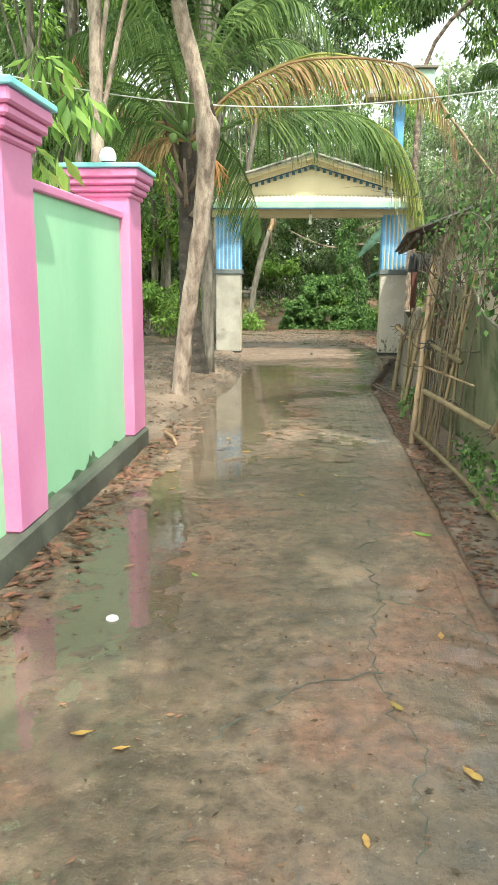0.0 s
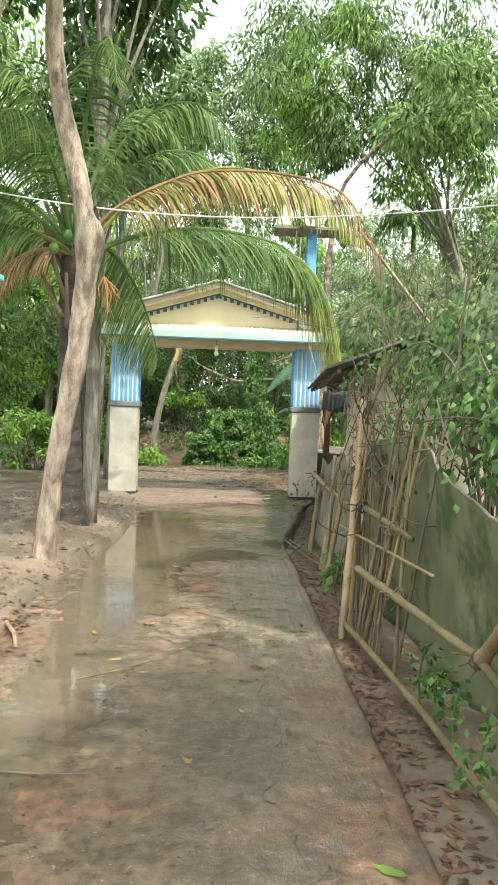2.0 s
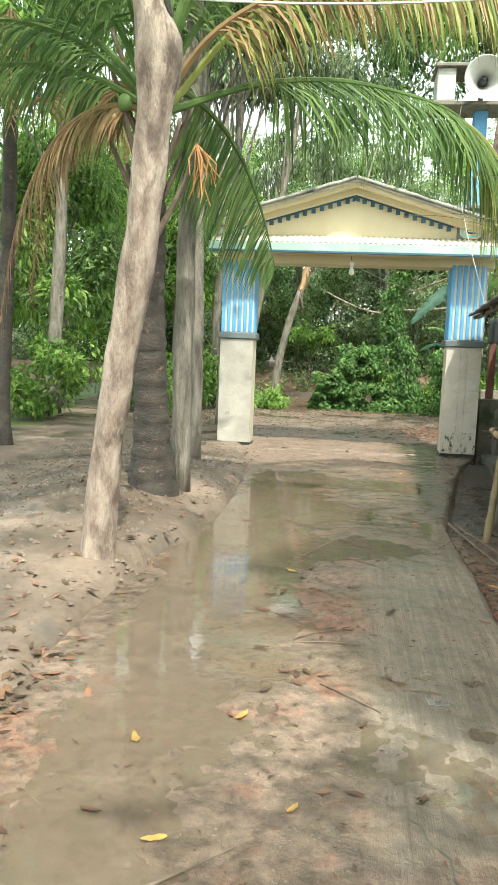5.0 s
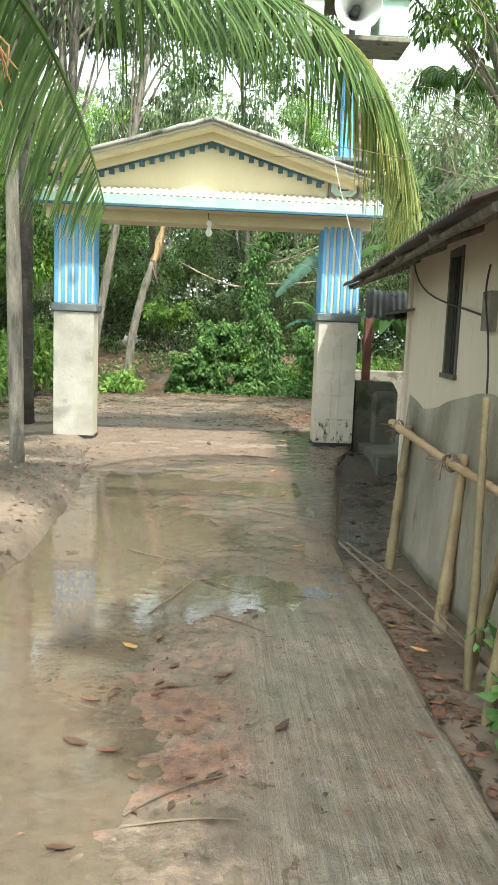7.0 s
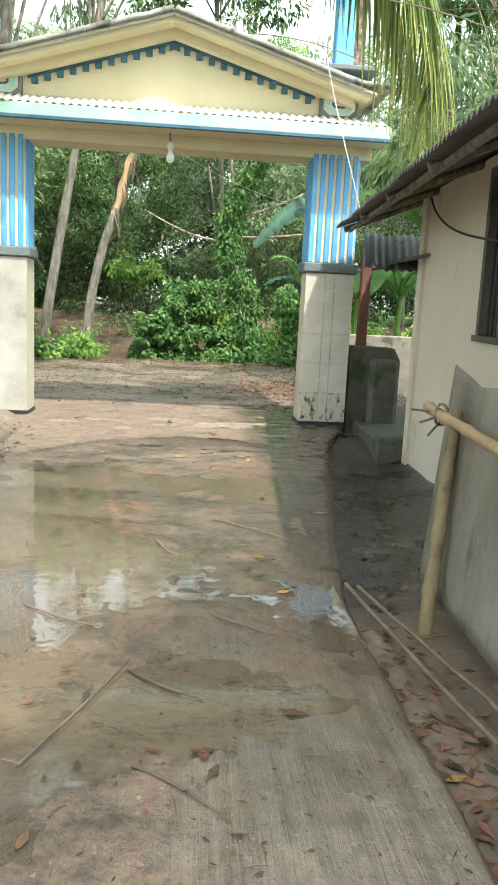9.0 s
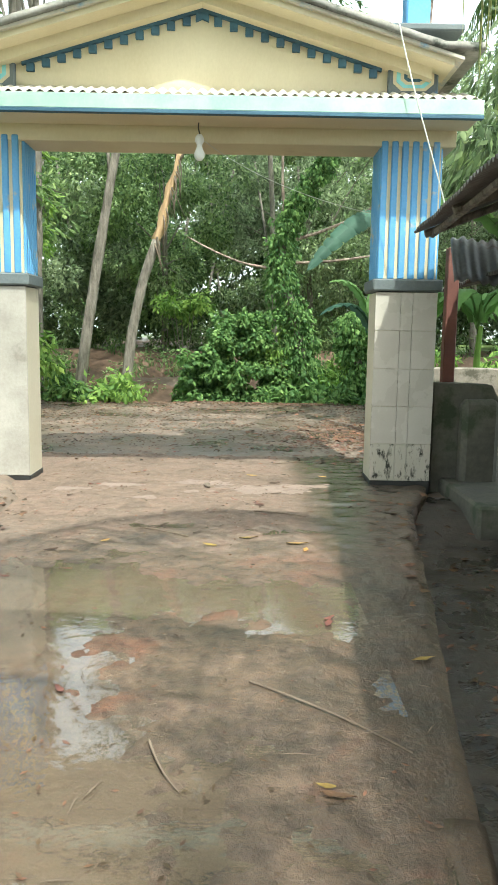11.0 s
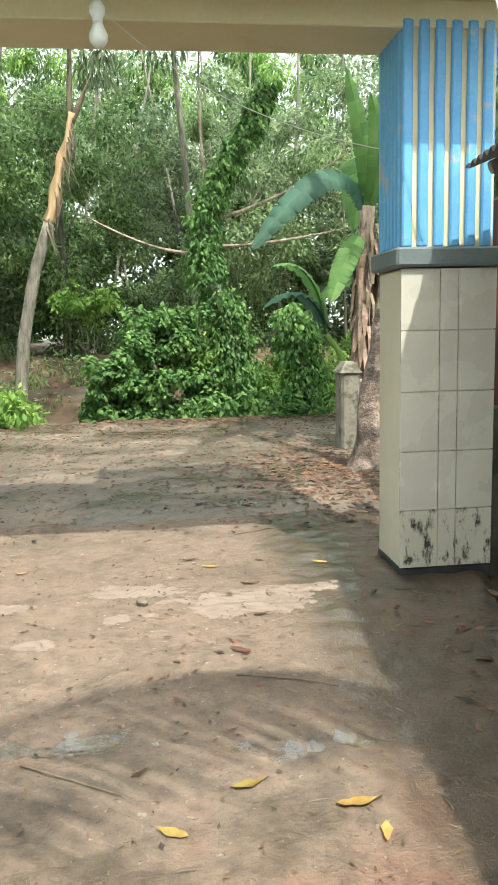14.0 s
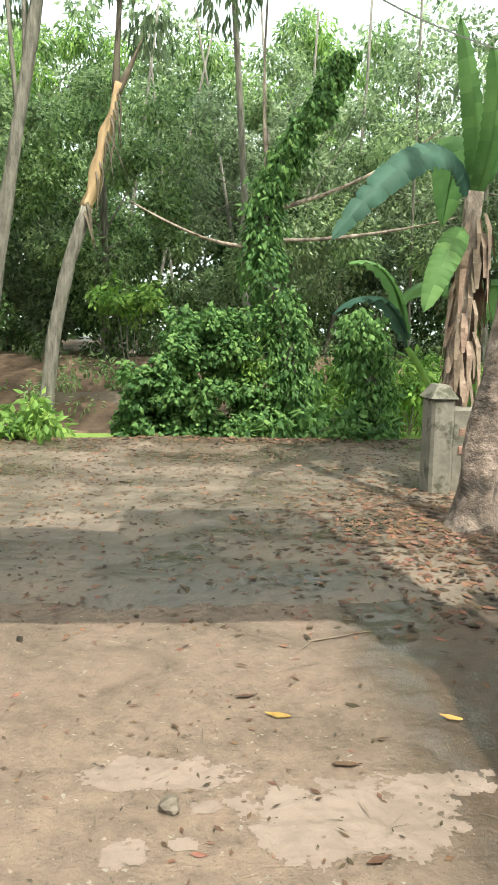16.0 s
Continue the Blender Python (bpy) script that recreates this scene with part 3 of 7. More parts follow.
# ---- ground, road and water ----
def nz(x, y, s, seed=0.0):
    return noise.noise(Vector((x * s, y * s, seed)))


def smooth(a, b, x):
    t = min(1.0, max(0.0, (x - a) / (b - a)))
    return t * t * (3 - 2 * t)


def line(y, ys, vs):
    return float(np.interp(y, ys, vs))


def road_left(y):
    return line(y, (0, 7.4, 8.0, 9.7, 11.6, 12.8, 14.6, 16.2, 17.4), (-0.16, -0.16, -0.08, -0.05, 0.17, 0.17, 0.08, -0.15, -0.5)) + 0.06 * nz(0, y, 1.3, 3) + 0.03 * nz(0, y, 5, 4)


def road_right(y):
    return line(y, (0, 11.9, 13.0, 14.3, 15.75, 16.5, 17.4), (2.06, 2.08, 2.26, 2.48, 2.72, 3.0, 3.2)) + 0.012 * nz(9, y, 2.2, 3)


DIPS = ((0.5, 9.6, 0.42, 2.3, 0.034), (0.55, 11.6, 0.4, 0.9, 0.026), (0.95, 10.85, 0.3, 0.28, 0.024), (1.5, 10.95, 0.28, 0.26, 0.024), (2.0, 11.5, 0.14, 0.45, 0.016), (0.6, 13.75, 0.42, 0.7, 0.026), (1.35, 13.9, 0.85, 0.30, 0.017), (1.85, 13.55, 0.35, 0.25, 0.016), (2.15, 12.9, 0.2, 0.3, 0.018), (1.0, 12.4, 0.9, 0.5, 0.012), (1.2, 11.9, 0.6, 0.3, 0.010),
        (0.35, 5.4, 0.3, 0.8, 0.014), (0.4, 4.3, 0.25, 0.8, 0.010), (0.10, 2.5, 0.34, 1.3, 0.019), (0.45, 7.1, 0.3, 0.6, 0.016), (1.5, 8.3, 0.5, 0.9, 0.008), (1.0, 15.2, 0.35, 0.1, 0.014), (0.92, 15.75, 0.10, 0.07, 0.017), (1.9, 15.1, 0.2, 0.08, 0.012))


def road_z(x, y):
    z = 0.0105 + 0.008 * nz(x, y, 0.9, 1) + 0.007 * nz(x, y, 2.7, 2) + 0.009 * nz(x, y, 8, 5) + 0.006 * nz(x, y, 22, 6)
    for cx, cy, rx, ry, d in DIPS:
        q = ((x - cx) / rx) ** 2 + ((y - cy) / ry) ** 2
        if q < 6:
            z -= d * math.exp(-q)
    return z


def ground_z(x, y):
    z = 0.03 * nz(x, y, 0.7, 7) + 0.014 * nz(x, y, 3.1, 8) + 0.008 * nz(x, y, 8.0, 9)
    xl, xr = road_left(y), road_right(y)
    if y < 18.1:
        under = smooth(xl + 0.10, xl - 0.10, x) if x < 1 else smooth(xr - 0.03, xr + 0.02, x)
        left = 0.035 + 0.24 * math.exp(-((x + 0.85) / 0.75) ** 2 - ((y - 12.3) / 2.2) ** 2) + 0.10 * math.exp(-((x + 0.5) / 0.5) ** 2 - ((y - 10.0) / 1.2) ** 2)
        right = -0.05 - 0.14 * smooth(11.5, 12.6, y) * smooth(16.2, 15.4, y) * smooth(xr + 1.0, xr + 0.5, x)
        z = -0.14 + under * (0.14 + z + (left if x < 1 else right))
    far = smooth(23.9, 24.6, y) * smooth(-9.0, -5.0, x) * smooth(13.0, 8.0, x)
    z -= 0.75 * far * smooth(29.5, 27.5, y)
    return z + 0.35 * smooth(28.0, 31.0, y) + 0.6 * smooth(31.0, 44.0, y)


def graded(lo, hi, step, far):
    inner = list(np.arange(lo, hi + step / 2, step))
    out, d = [], step
    a, b = lo, hi
    left, right = [], []
    while a > -far or b < far:
        d *= 1.35
        a, b = a - d, b + d
        left.append(a), right.append(b)
    return left[::-1] + inner + right


gx, gy = graded(-3.2, 4.6, 0.07, 600), graded(-1.0, 26.0, 0.085, 600)
gs = Shape()
gs.v = [(x, y, ground_z(x, y)) for y in gy for x in gx]
w = len(gx)
gs.f = [(j * w + i, j * w + i + 1, (j + 1) * w + i + 1, (j + 1) * w + i) for j in range(len(gy) - 1) for i in range(w - 1)]
ground = new("ground", mesh_of("ground", gs.v, gs.f, M_MUD, True))
tagged(ground, "damp brown mud ground strewn with fallen leaves", "ground", kind="structure")


def road_at(u, v):
    y = -4 + 22.1 * v
    x0, x1 = road_left(y) - 0.22, road_right(y)
    x = x0 + (x1 - x0) * u
    return (x, y, road_z(x, y) - 0.02 * smooth(0.985, 1.0, u))


rs = Shape().sheet(lambda u, v: road_at(u, v), 130, 900)
for k in range(460):
    a, b = road_at(1, k / 460), road_at(1, (k + 1) / 460)
    rs.add([a, b, (b[0] + 0.02, b[1], -0.25), (a[0] + 0.02, a[1], -0.25)], [(0, 3, 2, 1)])
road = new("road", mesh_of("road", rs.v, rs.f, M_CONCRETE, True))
tagged(road, "wet cracked concrete lane with a film of mud", "road", kind="structure")
kerb = Shape().sheet(lambda u, v: (road_right(1 + 11.2 * v) - 0.10 + 0.11 * u + 0.015 * nz(3, v * 11, 2), 1 + 11.2 * v, road_z(road_right(1 + 11.2 * v) - 0.1, 1 + 11.2 * v) + 0.001 + 0.010 * nz(u * 3, v * 26, 1) - 0.02 * (u > 0.9)), 4, 160, 0.09)
part("edge_strip", kerb, M_CONCRETE, road, "raised grey edge strip", True)

cracks = Shape()
for pts in (((1.62, 6.3), (1.55, 5.7), (1.66, 5.2), (1.52, 4.9), (1.6, 4.3), (1.5, 3.6), (1.62, 3.1), (1.55, 2.6)), ((1.6, 4.3), (1.9, 4.1), (2.02, 3.7)), ((1.55, 3.6), (1.2, 3.45), (0.95, 3.1)),
            ((0.2, 5.0), (0.32, 4.6), (0.22, 4.3)), ((1.45, 7.6), (1.6, 7.2), (1.55, 6.8), (1.62, 6.3))):
    fine = []
    for (ax, ay), (bx, by) in zip(pts, pts[1:]):
        for q in range(16):
            t = q / 16
            x, y = ax + (bx - ax) * t, ay + (by - ay) * t
            x, y = x + 0.05 * nz(x, y, 5, 3) + 0.035 * nz(x, y, 17, 4) + 0.02 * nz(x, y, 45, 5), y + 0.03 * nz(x, y, 13, 6)
            fine.append((x, y, road_z(x, y)))
    cracks.tube(fine, [0.002 + 0.007 * abs(nz(p[0], p[1], 14)) for p in fine], 4)
part("crack", cracks, M_PLINTH, road, "dark crack in the concrete")

ws = Shape().sheet(lambda u, v: (-0.3 + 2.36 * u, 0.2 + 15.2 * v, 0.0), 2, 12)
tagged(new("puddle_water", mesh_of("puddle_water", ws.v, ws.f, M_WATER, True)), "shallow muddy rain puddles lying on the lane", "water", kind="structure")
ps = Shape().sheet(lambda u, v: (-9 + 22 * u, 24.0 + 5.6 * v, -0.42), 2, 2)
tagged(new("pond_water", mesh_of("pond_water", ps.v, ps.f, M_ALGAE, True)), "pond covered with bright green duckweed", "water", kind="structure")
bank = Shape().sheet(lambda u, v: (-12 + 28 * u, 27.6 + 6.4 * v, -0.42 + 1.15 * smooth(0, 0.55, v) + 0.15 * nz(u * 28, v * 6, 0.9) * (v > 0.02) * (v < 0.98)), 60, 16, 0.3)
tagged(new("far_bank", mesh_of("far_bank", bank.v, bank.f, M_BANK, True)), "earth bank covered with brown fallen leaves", "bank", kind="structure")

dry = thing("dry_patch", (1.7, 16.5, 0.0), "pale dry patches on the concrete", "concrete patch", kind="structure")
for cx, cy, rx, ry in ((1.74, 16.37, 0.36, 0.20), (2.0, 16.52, 0.22, 0.07), (1.2, 16.61, 0.28, 0.09), (1.13, 16.25, 0.07, 0.06), (1.33, 16.44, 0.06, 0.035), (0.55, 16.45, 0.22, 0.08), (0.2, 16.3, 0.16, 0.07), (0.8, 16.0, 0.10, 0.06), (1.28, 16.28, 0.05, 0.03)):
    sh = Shape()
    st = 0.0065
    nx, ny = int(rx * 1.35 / st), int(ry * 1.35 / st)
    index = {}

    def corner(i, j):
        if (i, j) not in index:
            x, y = cx + i * st, cy + j * st
            x, y = x + 0.004 * nz(x, y, 60, 1), y + 0.004 * nz(x, y, 60, 2)
            index[(i, j)] = len(sh.v)
            sh.v.append((x, y, road_z(x, y) + 0.0015))
        return index[(i, j)]

    for i in range(-nx, nx):
        for j in range(-ny, ny):
            x, y = cx + i * st, cy + j * st
            far_out = (abs(x - cx) / rx) ** 3 + (abs(y - cy) / ry) ** 3
            if far_out + 0.75 * nz(x, y, 6, cx) + 0.55 * nz(x, y, 19, cy) + 0.35 * nz(x, y, 55, 2) < 0.62:
                sh.f.append((corner(i, j), corner(i + 1, j), corner(i + 1, j + 1), corner(i, j + 1)))
    part("patch", sh, M_DRYPATCH, dry, "", True)

# The darker sheet begins where the tree shade begins, painting that edge.
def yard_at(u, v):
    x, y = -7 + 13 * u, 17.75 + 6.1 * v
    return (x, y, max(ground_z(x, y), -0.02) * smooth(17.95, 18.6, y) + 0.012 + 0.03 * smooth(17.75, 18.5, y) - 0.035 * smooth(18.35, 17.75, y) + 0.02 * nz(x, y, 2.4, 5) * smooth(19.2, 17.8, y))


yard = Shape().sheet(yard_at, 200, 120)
tagged(new("yard", mesh_of("yard", yard.v, yard.f, M_YARD, True)), "wet mud yard beyond the gateway, tree shade in its dark colour", "ground", kind="structure")

def drain_at(u, v):
    y = 11.2 + 5.2 * v
    x = road_right(y) + 0.03 + (3.5 - road_right(y)) * u
    return (x, y, ground_z(x, y) + 0.012 - 0.035 * smooth(12.3, 11.4, y) + 0.02 * nz(x, y, 3.5, 4) * smooth(13.0, 12.0, y))


drain = Shape().sheet(drain_at, 24, 90)
tagged(new("drain", mesh_of("drain", drain.v, drain.f, M_DRAIN, True)), "black wet mud in the drain beside the lane", "ground", kind="structure")

# ---- boundary wall ----
wall = thing("boundary_wall", (-0.4, 4.0, 0.0), "green plastered boundary wall with pink pillars and black plinth", "wall", kind="structure")
part("plinth", Shape().box(-0.62, -0.17, -4.0, 7.56, -0.15, 0.17, 0.02), M_PLINTH, wall, "black painted plinth with algae")
for py0, py1 in ((7.1, 7.52), (4.56, 4.98), (2.02, 2.44), (-0.52, -0.1)):
    pil = part("pillar", Shape().box(-0.60, -0.19, py0, py1, 0.17, 2.12, 0.012), M_PINK, wall, "pink painted pillar")
    cs = Shape()
    for z0, z1, o in ((2.06, 2.10, 0.02), (2.10, 2.15, 0.045), (2.15, 2.20, 0.07), (2.20, 2.27, 0.09)):
        cs.box(-0.60 - o, -0.19 + o, py0 - o, py1 + o, z0, z1, 0.012)
    part("cap", cs, M_PINK, pil, "stepped pink cap")
    part("cap_slab", Shape().box(-0.71, -0.08, py0 - 0.11, py1 + 0.11, 2.27, 2.305, 0.006), M_TEAL, pil, "turquoise top slab")
    c = (-0.40, (py0 + py1) / 2, 2.305)
    part("lamp_base", Shape().lathe([(0.0, 0.0), (0.065, 0.0), (0.065, 0.035), (0.05, 0.05), (0.0, 0.05)], c, 18), M_BLACK, pil, "black lamp base", True)
    part("lamp_globe", Shape().lathe([(0.058, 0.05), (0.068, 0.075), (0.066, 0.105), (0.05, 0.14), (0.025, 0.158), (0.0, 0.162)], c, 18), M_GLOBE, pil, "white opal globe", True)
for py0, py1 in ((4.98, 7.1), (2.44, 4.56), (-0.1, 2.02), (-4.0, -0.52)):
    part("panel", Shape().box(-0.50, -0.27, py0, py1, 0.17, 1.90, 0.0), M_GREEN, wall, "mint green wall panel with damp streaks")
    part("coping", Shape().box(-0.53, -0.24, py0, py1, 1.90, 1.955, 0.008), M_PINK, wall, "pink coping")

for sy, sw, sz in ((5.22, 0.10, 0.05), (5.75, 0.13, 0.06), (6.1, 0.16, 0.09), (6.75, 0.11, 0.04), (4.1, 0.12, 0.06)):
    ts = np.linspace(0, 1, 26)
    ring = [(-0.266, sy + sw * (2 * t - 1), 0.172 + sz * max(0.02, math.sin(math.pi * t) * (0.55 + 0.9 * abs(nz(t * 6, sy * 5, 1.0))))) for t in ts]
    low_edge = [(-0.266, y, 0.1715) for _, y, _ in reversed(ring)]
    part("damp_stain", Shape().add(ring + low_edge, [(k, k + 1, 50 - k, 51 - k) for k in range(25)]), M_DAMP, wall, "dark damp stain at the foot of the panel")

# ---- gateway ----
YF, YB = 16.6, 17.0
gate = thing("gateway", (1.17, 16.8, 0.0), "yellow and blue masonry gateway with gabled top over the lane", "gateway")
for x0, x1, right in ((-0.69, -0.2, False), (2.55, 3.04, True)):
    col = part("column", Shape().box(x0 + 0.012, x1 - 0.004, YF + 0.012, YB, -0.1, 1.56, 0.01), M_PLASTER, gate, "lower column with cream sides")
    part("base_band", Shape().box(x0 + 0.006, x1 + 0.002, YF + 0.004, YB + 0.004, -0.06, 0.048, 0.004), M_BLACK, col, "black skirting")
    cap = Shape().box(x0 - 0.03, x1 + 0.03, YF - 0.03, YB + 0.03, 1.565, 1.66, 0.012)
    part("column_cap", cap, M_CAP, col, "worn grey blue cap")
    shaft = part("shaft", Shape().box(x0 + 0.02, x1 - 0.02, YF + 0.02, YB - 0.02, 1.66, 2.72, 0.004), M_CREAM, gate, "upper shaft painted in blue and cream stripes")
    n = 6
    for k in range(n):
        a = x0 + 0.006 + (x1 - x0 - 0.012) * k / n
        part("flute", Shape().box(a, a + (x1 - x0) / n * 0.62, YF, YF + 0.05, 1.66, 2.70, 0.008), M_BLUE, shaft)
        b = YF + 0.05 + (YB - YF - 0.06) * k / n
        for xa, xb in ((x0, x0 + 0.04), (x1 - 0.04, x1)):
            part("flute", Shape().box(xa, xb, b, b + (YB - YF) / n * 0.72, 1.66, 2.70, 0.008), M_BLUE, shaft)
beam = part("beam", Shape().box(-0.78, 3.13, YF + 0.01, YB - 0.01, 2.66, 2.835, 0.006), M_CREAM, gate, "cream beam")
part("drip_line", Shape().box(-0.80, 3.15, YF - 0.012, YB + 0.012, 2.80, 2.815, 0.002), M_RUST, beam, "red oxide line")
aw = part("awning", Shape().sheet(lambda u, v: (-0.82 + 4.02 * u, 16.60 - 0.36 * v, 3.045 - 0.135 * v + 0.011 * math.sin(u * 4.02 / 0.076 * 2 * math.pi)), 420, 6, 0.004), M_SHEET, gate, "weathered corrugated awning", True)
part("fascia", Shape().box(-0.84, 3.22, 16.235, 16.262, 2.80, 2.905, 0.004), M_PALETEAL, aw, "pale turquoise fascia board")
part("fascia_line", Shape().box(-0.842, 3.222, 16.23, 16.28, 2.772, 2.799, 0.003), M_DARKBLUE, aw, "dark blue lower edge")
part("soffit", Shape().box(-0.82, 3.2, 16.282, 16.605, 2.78, 2.798, 0.003), M_CREAM, aw, "cream awning soffit")
AX, SL = 1.17, 0.295


def gable(x):
    return 3.60 - SL * abs(x - AX)


tym = Shape()
prof = [(-0.62, 2.835), (2.96, 2.835), (2.96, gable(2.96) + 0.1), (AX, gable(AX) + 0.1), (-0.62, gable(-0.62) + 0.1)]
tym.add([(x, YF + 0.02, z) for x, z in prof] + [(x, YB - 0.02, z) for x, z in prof], [(0, 1, 2, 3, 4), (9, 8, 7, 6, 5)] + [(i, i + 5, (i + 1) % 5 + 5, (i + 1) % 5) for i in range(5)])
ped = part("pediment", tym, M_CREAM, gate, "plain cream pediment")
for k in range(-11, 12):
    x = AX + k * 0.118
    s = -SL if k > 0 else SL
    if k == 0:
        sh = Shape().add([(x - 0.05, YF - 0.01, 3.60), (x + 0.05, YF - 0.01, 3.60), (x + 0.05, YF - 0.01, 3.53), (x, YF - 0.01, 3.55), (x - 0.05, YF - 0.01, 3.53)] + [(x - 0.05, YF + 0.03, 3.60), (x + 0.05, YF + 0.03, 3.60), (x + 0.05, YF + 0.03, 3.53), (x, YF + 0.03, 3.55), (x - 0.05, YF + 0.03, 3.53)],
                         [(4, 3, 2, 1, 0), (5, 6, 7, 8, 9)] + [(i, (i + 1) % 5, (i + 1) % 5 + 5, i + 5) for i in range(5)])
    else:
        sh = Shape().box(-0.03, 0.03, YF - 0.01, YF + 0.03, -0.062, 0.0, 0.004, Matrix.Translation((x, 0, gable(x))))
    part("dentil", sh, M_DARKBLUE, ped)
for sgn in (-1, 1):
    turn = Matrix.Translation((AX, 0, 0)) @ Matrix.Diagonal((sgn, 1, 1, 1))

    def slope(d0, d1, y0, y1, z0, z1):
        sh = Shape()
        pts = [(d, y, 3.60 - SL * d + dz) for d in (d0, d1) for y in (y0, y1) for dz in (z0, z1)]
        fs = [(0, 1, 3, 2), (4, 6, 7, 5), (0, 4, 5, 1), (2, 3, 7, 6), (0, 2, 6, 4), (1, 5, 7, 3)]
        return sh.add([turn @ Vector(p) for p in pts], fs if sgn > 0 else [f[::-1] for f in fs])

    part("dentil_rail", slope(0, 1.36, YF - 0.012, YF + 0.03, 0.0, 0.022), M_DARKBLUE, ped, "dark blue rail")
    part("cornice", slope(0, 1.72, YF - 0.12, YF + 0.1, 0.022, 0.10), M_CREAM, ped, "cream cornice")
    part("upper_cornice", slope(0, 1.84, YF - 0.29, YF + 0.1, 0.10, 0.145), M_CREAM, ped, "upper cream moulding")
    part("blue_moulding", slope(0, 1.9, YF - 0.33, YB + 0.2, 0.145, 0.168), M_FADEDEDGE, ped, "faded blue and cream moulding under the roof edge")
    rf = Shape().sheet(lambda u, v: tuple(turn @ Vector((2.05 * u, 16.25 + 1.035 * v, 3.60 + 0.170 - SL * min(2.05 * u, 1.75) + 0.012 * noise.noise(Vector((u * 14, v * 9, sgn)))))), 40, 12, 0.05 * (1 if sgn < 0 else -1))
    part("roof_slab", rf, M_ROOFTOP, gate, "mossy concrete roof slab", True)
    cx = AX + sgn * 1.6
    orn = part("ornament_panel", Shape().box(cx - 0.19, cx + 0.19, YF - 0.03, YF + 0.05, 3.03, 3.29, 0.01), M_CAP, ped, "square ornament with nested frames")
    for k, (hw, hh, mt) in enumerate(((0.155, 0.105, M_CREAM), (0.13, 0.085, M_TEAL), (0.10, 0.062, M_CREAM), (0.075, 0.042, M_DARKBLUE), (0.05, 0.022, M_CREAM))):
        yk = YF - 0.034 - 0.004 * k
        oct_ = [(cx + sx * hw * f, 3.16 + sz * hh * g) for sx, sz, f, g in ((-1, -1, 0.6, 1), (1, -1, 0.6, 1), (1, -1, 1, 0.5), (1, 1, 1, 0.5), (1, 1, 0.6, 1), (-1, 1, 0.6, 1), (-1, 1, 1, 0.5), (-1, -1, 1, 0.5))]
        part("nested_frame", Shape().add([(x, yk, z) for x, z in oct_] + [(x, YF - 0.028, z) for x, z in oct_], [tuple(range(8))] + [(i, i + 8, (i + 1) % 8 + 8, (i + 1) % 8) for i in range(8)]), mt, orn)

# post with loudspeaker above the gateway
tower = thing("speaker_stand", (2.8, 16.6, 3.3), "blue post with a weathered white and teal box frame on top", "stand")
part("post", Shape().box(2.70, 2.88, 16.58, 16.76, 3.25, 4.76, 0.012), M_BLUE, tower, "blue painted post")
part("ledge", Shape().box(2.5, 3.1, 16.4, 16.95, 3.43, 3.48, 0.01), M_CAP, tower, "dark ledge round the post")
part("platform", Shape().box(2.12, 3.42, 16.35, 16.95, 4.76, 4.82, 0.01), M_OLDCONC, tower)
part("side_board", Shape().box(2.16, 2.4, 16.36, 16.9, 4.82, 5.24, 0.012), M_DIRTYWHITE, tower, "dirty white side board")
part("side_board", Shape().box(3.04, 3.38, 16.36, 16.9, 4.82, 5.24, 0.012), M_PALETEAL, tower, "faded teal side board")
part("top_board", Shape().box(2.12, 3.42, 16.3, 16.95, 5.24, 5.29, 0.01), M_OLDCONC, tower)
horn = thing("loudspeaker", (2.74, 16.3, 4.82), "white metal horn loudspeaker facing down the lane", "loudspeaker")
ax = look((2.74, 16.06, 5.02), (2.66, 10.0, 4.6))
prof_h = [(0.265, 0.0), (0.27, -0.012), (0.255, 0.0), (0.23, 0.03), (0.17, 0.1), (0.11, 0.19), (0.07, 0.3), (0.06, 0.36), (0.0, 0.36)]
part("horn_bell", Shape().lathe(prof_h, (0, 0, 0), 32, ax), M_HORN, horn, "flared horn", True)
part("driver", Shape().lathe([(0.0, 0.12), (0.045, 0.13), (0.05, 0.36), (0.075, 0.38), (0.075, 0.5), (0.0, 0.51)], (0, 0, 0), 20, ax), M_BLACK, horn, "dark driver unit", True)
part("bracket", Shape().box(2.71, 2.77, 16.36, 16.46, 4.82, 5.02, 0.006), M_CAP, horn, "steel bracket")

# bulb
bulb = thing("hanging_bulb", (1.16, 16.5, 2.5), "white energy-saving bulb hanging from the gateway beam", "light bulb")
part("cord", Shape().tube([(1.155, 16.5, 2.80), (1.15, 16.5, 2.74), (1.162, 16.5, 2.70)], 0.005, 6), M_DARKWIRE, bulb, "twisted cord")
part("holder", Shape().lathe([(0.0, 0.20), (0.018, 0.195), (0.034, 0.17), (0.034, 0.145), (0.022, 0.125), (0.022, 0.11)], (1.16, 16.5, 2.5), 18), M_WHITE, bulb, "white lamp holder", True)
part("glass", Shape().lathe([(0.02, 0.11), (0.026, 0.09), (0.04, 0.06), (0.038, 0.03), (0.02, 0.008), (0.0, 0.004)], (1.16, 16.5, 2.5), 18), M_GLOBE, bulb, "opal bulb", True)

# ---- house on the right ----
HD = Vector((-0.078, -1.0, 0)).normalized()
HC = Vector((3.40, 15.5, 0))
HM = Matrix.Translation(HC) @ Matrix(((HD.y * -1, HD.x, 0, 0), (HD.x, HD.y, 0, 0), (0, 0, 1, 0), (0, 0, 0, 1)))


def house_pt(d, o, z):
    """d along the wall towards the start of the lane, o away from the lane."""
    p = HC + HD * d + Vector((-HD.y, HD.x, 0)) * o
    return (p.x, p.y, z)


